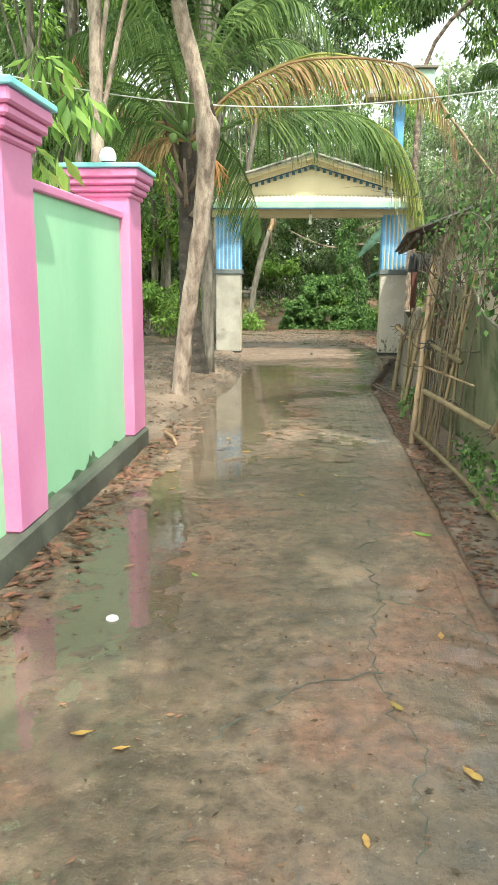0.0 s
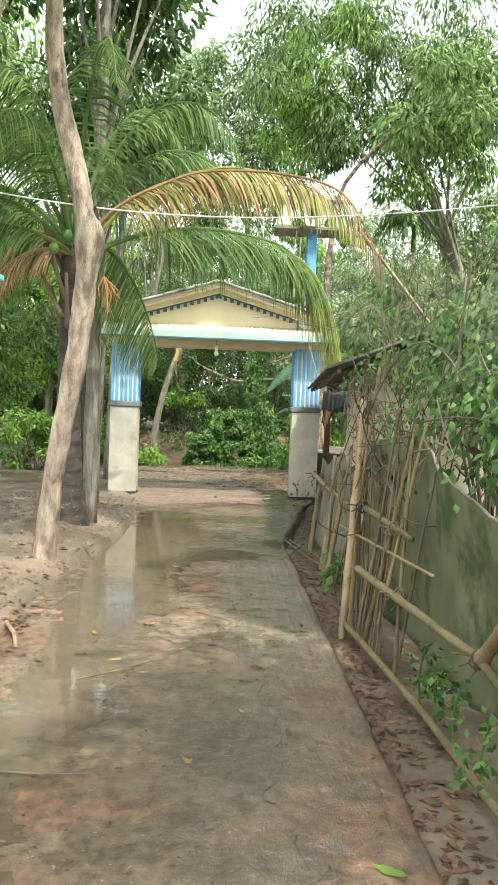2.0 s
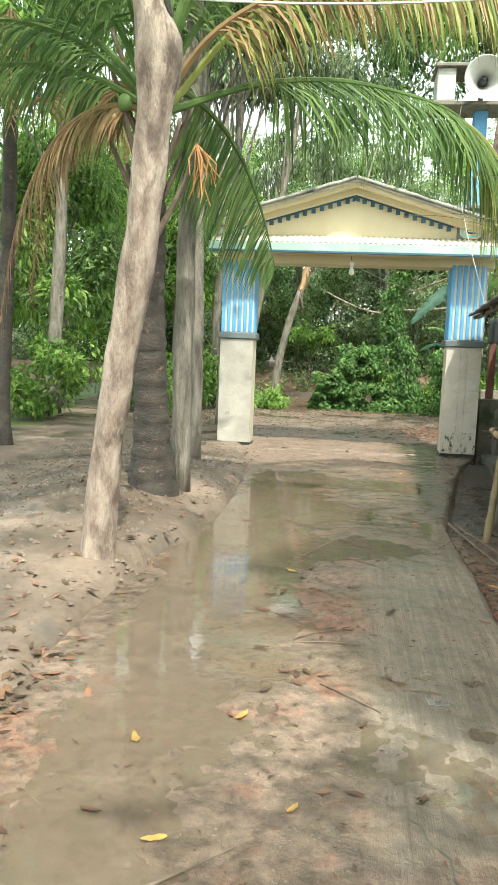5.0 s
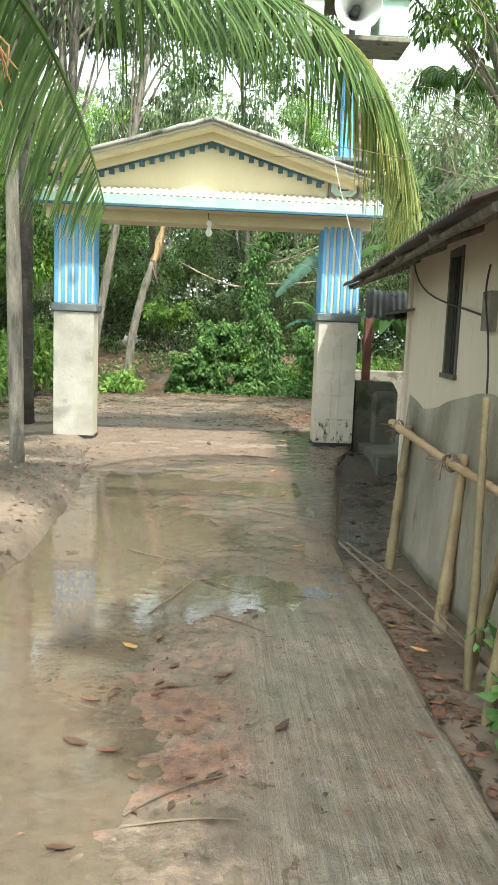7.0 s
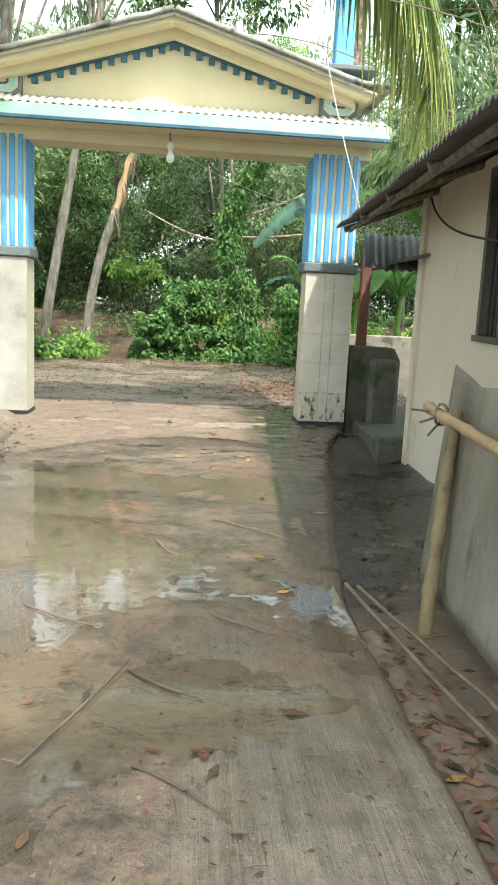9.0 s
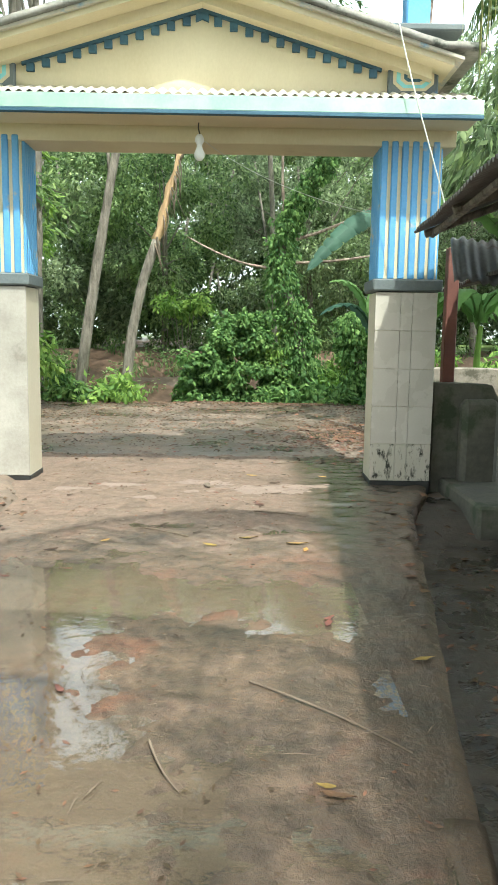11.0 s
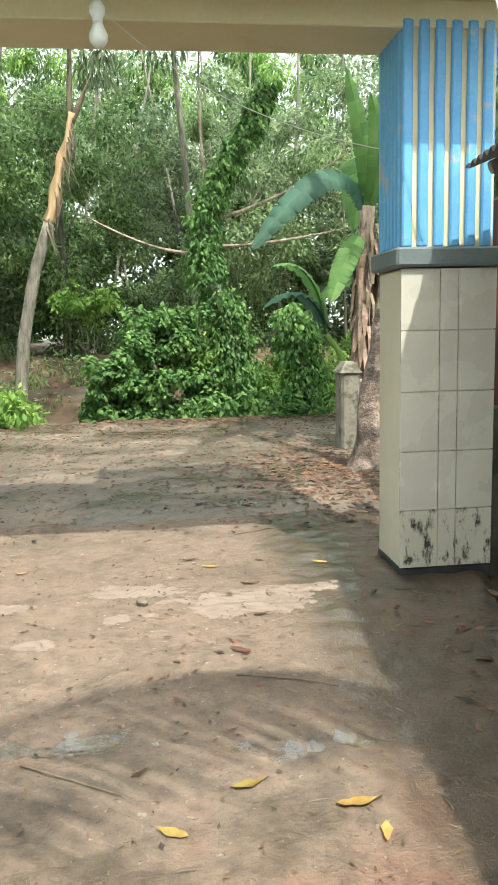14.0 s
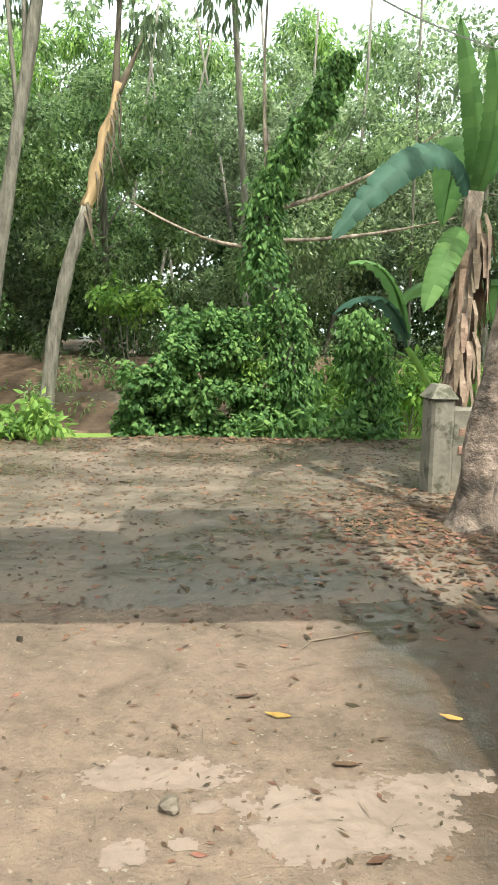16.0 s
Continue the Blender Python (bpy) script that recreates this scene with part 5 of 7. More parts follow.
palm2 = thing("coconut_palm", (-3.3, 15.0, 0.1), "second coconut palm with drooping fronds on the mound", "palm tree")
sh = Shape()
P = bezier([(-3.32, 15.0, 0.0), (-3.3, 15.0, 1.2), (-3.2, 15.0, 2.6), (-3.2, 15.0, 4.2)], 50)
sh.tube(P, [0.09 + 0.08 * math.exp(-p.z / 0.4) + (0.008 if i % 3 == 0 else 0) for i, p in enumerate(P)], 14, True, 0.12)
part("trunk", sh, M_PALMBARK, palm2, "dark ringed trunk", True)
C1 = Vector((-3.2, 15.0, 4.2))
for k in range(16):
    a = k * 2.399
    q = (k % 4) / 3
    o = Vector((math.cos(a), math.sin(a), 0)) * rnd.uniform(1.9, 2.6)
    up = 2.3 - 1.5 * q
    frond([C1, C1 + o * 0.3 + Vector((0, 0, up)), C1 + o * 0.85 + Vector((0, 0, up * 0.9)), C1 + o + Vector((0, 0, 1.0 - 2.4 * q))], 0.62, M_FRONDB if k % 7 == 3 else M_FROND, palm2, 0.95, 56, "", 0.034, 0.6)

# trunks beside the palm
for nm, x, y, r, lean, bk, lb in (("tree", -0.24, 11.98, 0.082, 0.0, M_GREYBARK, "grey furrowed trunk standing behind the palm"), ("tree", -0.5, 14.0, 0.058, -0.06, M_GREYBARK, "slim lichen spotted trunk near the gateway"),
                              ("tree", -1.3, 17.8, 0.10, 0.0, M_PALMBARK, "dark trunk behind the gateway"), ("tree", -1.05, 19.0, 0.08, 0.1, M_GREYBARK, "grey trunk behind the gateway column")):
    tree(nm, (x, y, 0.02), [(x + lean * 0.5, y, 2.0), (x + lean, y, 4.2), (x + lean * 2, y + 0.2, 6.5)], r * 1.15, r * 0.7, (x + lean * 2, y + 0.4, 7.6), (1.7, 1.5, 1.3), 26, 110, 0.2, M_LEAFD, lb, bk, group="trunks by the gateway")
slim = tree("young_tree", (-0.78, 8.3, 0.05), [(-0.77, 8.3, 1.5), (-0.74, 8.3, 3.0), (-0.72, 8.3, 5.0)], 0.075, 0.05, (-0.8, 8.2, 6.0), (1.4, 1.2, 1.0), 20, 110, 0.2, M_LEAFB, "slender lichen marked tree behind the wall", M_BARK)
sap = thing("sapling", (-0.95, 6.4, 0.0), "leafy sapling with hanging bright leaves behind the wall", "sapling")
ss = Shape()
limb(ss, [(-0.95, 6.4, 0), (-0.9, 6.5, 1.5), (-0.75, 6.6, 2.7)], 0.03, 0.012, 7)
limb(ss, [(-0.92, 6.5, 1.6), (-0.8, 6.3, 2.2), (-0.55, 6.2, 2.45)], 0.015, 0.006, 6)
part("stem", ss, M_GREYBARK, sap, "", True)
leaves_part("leaves", [(-0.75, 6.6, 2.55), (-0.55, 6.8, 2.62), (-0.85, 6.3, 2.5), (-0.6, 6.4, 2.25), (-0.72, 6.8, 2.9), (-0.5, 7.2, 2.75), (-0.95, 6.0, 2.75), (-0.62, 6.0, 2.15)], [0.2] * 8, 20, 0.21, M_LEAFB, sap, 1.3, 0.33)
over = thing("young_tree", (-2.6, 5.2, 0.0), "young tree behind the wall with long bright leaves overhanging", "tree")
bs = Shape()
limb(bs, [(-2.6, 5.2, -0.05), (-2.7, 5.2, 2.5), (-2.2, 5.2, 4.6)], 0.05, 0.02, 8)
limb(bs, [(-2.2, 5.2, 4.6), (-0.9, 5.2, 4.3), (-0.15, 5.4, 3.55)], 0.02, 0.006, 6)
limb(bs, [(-0.9, 5.2, 4.3), (-0.6, 5.0, 3.9), (-0.5, 4.9, 3.5)], 0.012, 0.005, 6)
part("trunk", bs, M_GREYBARK, over, "", True)
leaves_part("leaves", [(-0.2, 5.4, 3.45), (-0.45, 5.3, 3.6), (-0.5, 4.95, 3.4), (-0.75, 5.1, 3.9), (-1.0, 5.2, 4.3)], [0.16] * 5, 16, 0.22, M_LEAFB, over, 1.6, 0.36)

# far woods
# Distant haze is painted into the pale and grey leaf colours here.
far = thing("woodland_edge", (1.0, 36.0, 0.4), "dense mixed woodland behind the pond", "woodland", kind="stuff")
kinds = (("foliage", M_HAZED), ("foliage_grey", M_HAZEDG), ("foliage_dusty", M_LEAFG), ("foliage_dark", M_LEAFD))
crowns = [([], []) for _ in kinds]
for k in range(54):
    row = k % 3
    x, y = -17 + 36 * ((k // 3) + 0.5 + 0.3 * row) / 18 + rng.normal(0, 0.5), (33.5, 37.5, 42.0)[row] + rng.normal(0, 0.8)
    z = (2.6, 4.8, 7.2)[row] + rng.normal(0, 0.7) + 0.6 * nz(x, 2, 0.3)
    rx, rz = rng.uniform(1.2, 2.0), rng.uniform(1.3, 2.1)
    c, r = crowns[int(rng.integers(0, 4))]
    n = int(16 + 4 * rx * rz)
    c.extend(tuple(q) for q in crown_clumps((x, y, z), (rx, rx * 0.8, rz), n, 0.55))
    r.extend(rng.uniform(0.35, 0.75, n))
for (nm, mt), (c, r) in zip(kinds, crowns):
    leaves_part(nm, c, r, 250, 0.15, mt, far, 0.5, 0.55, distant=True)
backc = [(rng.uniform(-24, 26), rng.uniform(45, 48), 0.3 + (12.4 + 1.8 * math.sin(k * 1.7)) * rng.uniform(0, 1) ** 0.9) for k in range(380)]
leaves_part("foliage_back", backc, rng.uniform(0.7, 1.5, 380), 170, 0.30, M_HAZEDG, far, 0.35, 0.6, distant=True)
leaves_part("foliage_deep", [(rng.uniform(-24, 26), rng.uniform(43.5, 45), 0.4 + 4.6 * rng.uniform(0, 1)) for _ in range(260)], rng.uniform(0.8, 1.4, 260), 120, 0.34, M_LEAFD, far, 0.4, 0.6, distant=True)
leaves_part("undergrowth", [(rng.uniform(-16, 18), rng.uniform(30.5, 34.0), 0.3 + 1.9 * rng.uniform(0, 1) ** 1.6) for _ in range(150)], rng.uniform(0.3, 0.7, 150), 190, 0.12, M_LEAFD, far, 0.7, 0.45, distant=True)
tr = Shape()
for k in range(26):
    x, y = rng.uniform(-13, 15), rng.uniform(31.0, 36)
    limb(tr, [(x, y, 0.2), (x + rnd.gauss(0, 0.4), y, 3.5), (x + rnd.gauss(0, 1.0), y, 9)], rnd.uniform(0.035, 0.07), 0.025, 6, 6)
part("trunks", tr, M_GREYBARK, far, "", True)
marsh = thing("pond_plants", (4.5, 28.0, -0.3), "bright green low plants along the far pond edge", "plants", kind="stuff")
leaves_part("leaves", [(rng.uniform(3.0, 10.0), rng.uniform(26.6, 29.4), rng.uniform(-0.35, 0.35)) for _ in range(90)], rng.uniform(0.2, 0.4, 90), 70, 0.13, M_LEAFB, marsh, 0.3, 0.35)
leaves_part("low_leaves", [(rng.uniform(-7.0, 3.0), rng.uniform(27.6, 30.2), rng.uniform(-0.2, 0.7)) for _ in range(60)], rng.uniform(0.15, 0.4, 60), 70, 0.12, M_HAZED, marsh, 0.5, 0.45)

# Edge trees: pale leaves stand for haze, not dust.
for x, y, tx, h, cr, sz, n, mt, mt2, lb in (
        (-4.5, 30.5, -4.2, 5.2, (2.3, 1.9, 2.8), 0.22, 52, M_HAZED, M_HAZEDG, "broad tree with haze-paled green leaves at the woodland edge"), (-0.6, 31.5, -0.6, 5.0, (2.2, 1.6, 2.7), 0.22, 52, M_LEAFM, M_HAZED, "broad tree with haze-paled green leaves at the woodland edge"),
        (3.4, 32.0, 3.2, 5.2, (2.4, 1.7, 3.0), 0.22, 56, M_HAZEDG, M_HAZED, "grey green tree at the woodland edge"), (7.6, 31.0, 7.4, 5.6, (2.4, 1.8, 3.0), 0.22, 56, M_LEAFG, M_HAZED, "tree with small leaves at the woodland edge"),
        (-8.4, 29.0, -8.2, 5.0, (2.4, 1.9, 2.8), 0.22, 50, M_HAZED, M_LEAFB, "sunlit broad tree at the woodland edge"), (11.5, 29.5, 11.2, 6.4, (2.6, 2.0, 3.2), 0.22, 50, M_LEAFD, M_HAZED, "dark broad tree at the woodland edge")):
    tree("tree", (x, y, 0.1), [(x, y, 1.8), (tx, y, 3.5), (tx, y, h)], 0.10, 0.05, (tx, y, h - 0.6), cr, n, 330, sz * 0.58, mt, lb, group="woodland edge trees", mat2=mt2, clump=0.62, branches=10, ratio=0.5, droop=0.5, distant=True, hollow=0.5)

# left side woods
for x, y, h, cr, n, lb in ((-5.0, 21.5, 3.4, (1.8, 1.7, 2.6), 44, "sunlit green tree beyond the muddy yard"), (-7.5, 19.0, 3.6, (1.9, 1.8, 2.8), 44, "sunlit green tree beyond the muddy yard"), (-3.6, 24.5, 4.2, (1.8, 1.5, 2.7), 44, "green tree beside the pond"), (-10.5, 23.0, 4.6, (2.6, 2.2, 3.4), 48, "sunlit green tree beyond the muddy yard"), (-6.6, 26.5, 5.2, (2.4, 2.0, 3.6), 48, "tall green tree beside the pond")):
    tree("tree", (x, y, 0.0), [(x, y, 1.2), (x + 0.2, y, 2.4), (x, y, h)], 0.13, 0.06, (x, y, h), cr, n, 240, 0.19, M_LEAFB, lb, group="trees by the mud yard", mat2=M_LEAFM, clump=0.75, ratio=0.38)
for x, y in ((-4.2, 18.6), (-2.9, 20.5), (-6.0, 17.5), (-2.4, 22.4), (-8.5, 16.5)):
    b = thing("shrub", (x, y, 0.0), "leafy green shrub at the edge of the mud yard", "shrub", "shrubs by the yard")
    bs = Shape()
    cs = crown_clumps((x, y, 0.75), (0.8, 0.7, 0.6), 14)
    for q in cs[:7]:
        limb(bs, [(x, y, 0), ((x + q[0]) / 2, (y + q[1]) / 2, q[2] * 0.6), q], 0.02, 0.006, 5, 5)
    part("stem", bs, M_GREYBARK, b, "", True)
    leaves_part("leaves", cs, rng.uniform(0.25, 0.45, 14), 130, 0.15, M_LEAFB, b, 0.6, 0.45)

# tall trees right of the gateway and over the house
# The pale leaf colours of the farther trees include painted haze.
for x, y, h, cr, n, mt, mt2, lb in ((9.4, 14.0, 7.4, (2.6, 2.6, 2.6), 36, M_HAZED, M_LEAFB, "tall leafy tree behind the house"), (10.5, 27.0, 7.0, (3.0, 1.8, 3.0), 50, M_HAZED, M_HAZEDG, "tall tree with haze-paled leaves behind the gateway"),
                                    (-4.4, 19.6, 8.0, (2.8, 2.0, 2.6), 56, M_LEAFM, M_LEAFB, "tall leafy tree near the gateway"), (5.4, 21.5, 4.2, (1.2, 1.0, 1.3), 13, M_HAZEDG, M_HAZED, "thin tree behind the yard wall")):
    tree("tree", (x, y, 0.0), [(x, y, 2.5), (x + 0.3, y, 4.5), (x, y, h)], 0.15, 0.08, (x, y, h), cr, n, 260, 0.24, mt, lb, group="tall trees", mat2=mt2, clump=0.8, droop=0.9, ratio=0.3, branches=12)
for x, y, h, cr in ((-3.2, 13.6, 7.6, (1.3, 1.4, 1.3)), (4.0, 38.0, 8.6, (3.6, 2.0, 1.8)), (-3.3, 9.4, 6.6, (1.3, 1.3, 1.2)), (-3.5, 40.0, 9.0, (3.4, 2.0, 1.8))):
    tree("tree", (x, y, 0.0), [(x - 0.2, y, 2.5), (x + 0.1, y, 4.2), (x, y, h)], 0.085, 0.05, (x, y, h), cr, 50, 170, 0.21, M_LEAFM, "leafy tree with a ragged high crown", group="tall trees", mat2=M_LEAFB, clump=0.65, droop=0.8, ratio=0.34, branches=10)
tree("tree", (8.6, 23.4, 0.0), [(8.5, 23.3, 3.0), (7.6, 23.0, 5.6), (5.4, 22.8, 9.4)], 0.20, 0.08, (4.9, 22.8, 9.9), (4.4, 1.9, 3.0), 170, 150, 0.21, M_MANGO, "tall mango tree with bright young leaves", group="tall trees", mat2=M_LEAFB, clump=0.62, droop=1.1, ratio=0.27, branches=16, hollow=0.2)
tree("tree", (2.2, 28.0, 0.0), [(2.3, 28.0, 3.5), (1.8, 28.0, 7.0), (1.7, 27.8, 10.6)], 0.07, 0.04, (1.5, 27.6, 10.5), (3.5, 1.5, 3.4), 125, 150, 0.2, M_MANGO, "tall leafy tree rising above the pond bank", group="tall trees", mat2=M_HAZED, clump=0.62, droop=0.8, ratio=0.34, branches=14, distant=True, hollow=0.2)
# unseen trees, added out of view to shade the start of the lane
for x, y, h, cr in ((3.9, -0.6, 8.4, (1.8, 3.4, 1.0)), (4.9, 4.6, 9.6, (1.3, 1.8, 1.0))):
    tree("tree", (x + 1.2, y, 0.0), [(x + 1.2, y, 3.0), (x + 0.6, y, 5.5), (x, y, h)], 0.2, 0.09, (x, y, h), cr, 60, 230, 0.26, M_LEAFM, "unseen tree added to shade the lane", group="tall trees", clump=0.62, ratio=0.4, branches=8)

# slim areca palm far behind the house
areca = thing("areca_palm", (6.8, 25.3, 0.0), "slim areca palm with a pale ringed stem behind the house", "palm tree")
sh = Shape()
P = bezier([(6.8, 25.3, -0.1), (6.85, 25.3, 2.5), (6.75, 25.3, 4.6), (6.68, 25.3, 6.4)], 48)
sh.tube(P, [0.065 + (0.006 if i % 3 == 0 else 0) - 0.0004 * i for i in range(49)], 10)
part("stem", sh, M_BARK, areca, "pale ringed stem", True)
part("crownshaft", Shape().tube([(6.68, 25.3, 6.38), (6.68, 25.3, 6.8), (6.67, 25.3, 7.1)], [0.07, 0.075, 0.04], 10), M_FROND, areca, "green crownshaft", True)
C2 = Vector((6.67, 25.3, 7.0))
for k in range(11):
    a = k * 2.399
    o = Vector((math.cos(a), math.sin(a), 0)) * 1.25
    up = 0.9 - 0.5 * (k % 3) / 2
    frond([C2, C2 + o * 0.3 + Vector((0, 0, up)), C2 + o * 0.8 + Vector((0, 0, up)), C2 + o + Vector((0, 0, -0.6 - 0.3 * (k % 3)))], 0.5, M_FROND, areca, 0.9, 40, "", 0.05, 0.6)

# broken tree, slanting trunks
snag = thing("broken_tree", (-0.8, 25.0, -0.1), "slanting tree with its top split and bark peeling", "tree")
sh = Shape()
limb(sh, [(-0.72, 25.0, -0.4), (-0.62, 25.0, 1.6), (-0.1, 25.0, 2.9)], 0.10, 0.085, 9, 12)
part("trunk", sh, M_GREYBARK, snag, "grey slanting trunk", True)
sh = Shape()
limb(sh, [(-0.1, 25.0, 2.9), (0.05, 25.0, 3.5), (0.33, 24.98, 4.45)], 0.088, 0.045, 9, 22, 1.1)
part("split_wood", sh, M_BROKEN, snag, "bare split orange wood", True)
sh = Shape()
limb(sh, [(0.3, 25.0, 4.3), (0.48, 25.0, 4.7), (0.62, 25.0, 5.0)], 0.045, 0.008, 8, 8, 0.6)
limb(sh, [(0.28, 25.0, 4.3), (0.30, 25.0, 5.2), (0.42, 25.1, 6.6)], 0.05, 0.018, 8, 10, 0.5)
for k in range(14):
    z = rnd.uniform(2.8, 4.4)
    x = -0.1 + (z - 2.9) * 0.3
    limb(sh, [(x, 24.92, z), (x + rnd.gauss(0.08, 0.04), 24.9, z - 0.2), (x + rnd.gauss(0.05, 0.06), 24.9, z - rnd.uniform(0.4, 0.7))], 0.018, 0.004, 5, 4)
part("peeling_bark", sh, M_TWIG, snag, "peeling bark strips and broken limb", True)
cs = [(0.5 + rng.normal(0, 1.1), 25.2 + rng.normal(0, 0.4), 6.3 + rng.normal(0, 0.5)) for _ in range(22)]
leaves_part("crown", cs, [0.4] * 22, 90, 0.2, M_LEAFG, snag, 2.0, 0.25)
for x, y, tx, r, lb in ((-1.5, 24.6, -0.25, 0.11, "tall grey trunk leaning beside the pond"), (-2.05, 23.9, -1.95, 0.12, "upright mossy trunk beside the pond"), (-3.1, 24.3, -3.0, 0.10, "grey trunk beside the pond")):
    tree("tree", (x, y, -0.1), [(x + (tx - x) * 0.2, y, 2.0), (x + (tx - x) * 0.6, y, 4.2), (tx, y, 7.5)], r, r * 0.6, (tx, y + 0.6, 8.4), (2.0, 1.3, 1.2), 30, 150, 0.2, M_LEAFG, lb, M_GREYBARK, group="trunks by the pond", droop=1.2, ratio=0.28)


# creeper-clad trees and bushes
def creeper(name, path, r0, r1, fuzz, n, label, leaf=0.13, mat=None, extra=()):
    t = thing(name, path[0], label, "tree")
    sh = Shape()
    pts = spline(path, 24)
    sh.tube(pts, [r0 + (r1 - r0) * i / 24 for i in range(25)], 9, True, 0.25)
    part("trunk", sh, M_GREYBARK, t, "", True)
    for e in extra:
        bs = Shape()
        limb(bs, e, 0.032, 0.010, 6, 12, 0.5)
        part("branch", bs, M_BARK, t, "bare pale branch", True)
    q = [pts[min(24, int(k))] for k in rng.uniform(0, 24.9, n)]
    thin = np.array([1.0 - 0.5 * min(1.0, max(0.0, (p.z - 1.6) / 3.0)) for p in q])
    c = np.array([tuple(p) for p in q]) + rng.normal(size=(n, 3)) * fuzz * 0.6 * thin[:, None]
    leaves_part("creeper", c, fuzz * thin * rng.uniform(0.6, 1.15, n), 26, leaf * 0.85, mat or M_IVY, t, 1.3, 0.62, label="mantle of hanging creeper leaves")
    return t


creeper("creeper_clad_tree", [(2.66, 24.6, -0.3), (2.54, 24.6, 1.1), (2.15, 24.6, 2.46), (2.40, 24.6, 3.38), (2.86, 24.6, 4.14), (3.12, 24.6, 4.7)], 0.12, 0.09, 0.19, 640, "bent tree trunk wrapped in hanging creeper", 0.105,
        extra=([(2.15, 24.6, 2.4), (1.5, 24.5, 2.35), (0.5, 24.4, 2.9)], [(2.4, 24.6, 2.5), (3.4, 24.5, 2.5), (4.6, 24.3, 2.8)], [(2.4, 24.6, 2.9), (3.5, 24.6, 3.2), (4.4, 24.5, 3.9)], [(2.25, 24.6, 2.9), (2.1, 24.6, 4.0), (2.2, 24.7, 5.8)]))
creeper("creeper_clad_stump", [(3.62, 24.4, -0.3), (3.6, 24.4, 0.7), (3.46, 24.4, 1.45)], 0.10, 0.06, 0.19, 170, "short trunk wrapped in creeper", 0.11)
bush = thing("bush", (1.3, 24.6, -0.2), "large bush smothered in creeper leaves", "bush")
bsh = Shape()
bc = []
for k in range(110):
    a, q = rng.uniform(0, 6.28), rng.uniform(0, 1) ** 0.5
    x = 1.3 + math.cos(a) * q * 0.95
    top = 0.95 + 0.75 * math.exp(-((x - 1.5) / 0.42) ** 2)
    bc.append((x, 24.6 + math.sin(a) * q * 0.6, -0.1 + rng.uniform(0.0, 1.0) * top))
for q in bc[:12]:
    limb(bsh, [(1.3, 24.6, -0.3), ((1.3 + q[0]) / 2, 24.6, q[2] * 0.6), q], 0.03, 0.008, 6, 6)
part("stem", bsh, M_GREYBARK, bush, "", True)
bc += [(1.55 + rng.normal(0, 0.24), 24.5 + rng.normal(0, 0.2), rng.uniform(0.8, 1.55)) for _ in range(34)]
leaves_part("leaves", bc, rng.uniform(0.14, 0.24, 144), 105, 0.088, M_IVY, bush, 0.7, 0.8)
leaves_part("young_leaves", [(1.85 + rng.normal(0, 0.2), 24.5, rng.uniform(0.5, 1.45)) for _ in range(22)], [0.2] * 22, 40, 0.11, M_LEAFB, bush, 0.9, 0.4, label="yellow green young leaves")
for cx, cy, cz, n, mt, lb in ((-0.75, 23.9, 0.2, 18, M_LEAFB, "low leafy plants at the pond edge"), (-1.7, 23.7, 0.25, 16, M_IVY, "low leafy plants at the pond edge"), (2.5, 24.2, 0.1, 16, M_IVY, "creeper spreading at the pond edge"), (3.3, 24.1, 0.08, 14, M_IVY, "creeper spreading at the pond edge"), (0.06, 29.8, 1.95, 22, M_LEAFB, "bright green sapling among dark trees"), (3.0, 27.0, 0.35, 24, M_LEAFB, "bright grassy plants across the pond"), (3.9, 27.4, 0.5, 26, M_LEAFB, "bright grassy plants across the pond"), (5.2, 27.0, 0.6, 30, M_LEAFB, "bright grassy plants across the pond"), (4.6, 26.0, 0.5, 26, M_LEAFB, "bright grassy plants across the pond"), (6.4, 25.0, 0.5, 26, M_LEAFB, "bright grassy plants across the pond")):
    b = thing("shrub", (cx, cy, 0.0), lb, "shrub")
    cs = [(cx + rng.normal(0, 0.3), cy + rng.normal(0, 0.2), max(0.05, cz + rng.normal(0, 0.14))) for _ in range(n)]
    st = Shape()
    for q in cs[:8]:
        limb(st, [(cx, cy, -0.2), ((cx + q[0]) / 2, cy, q[2] * 0.6), q], 0.012, 0.004, 5, 4)
    part("stem", st, M_GREYBARK, b, "", True)
    leaves_part("leaves", cs, [0.2] * n, 40, 0.15, mt, b, 0.5, 0.5)


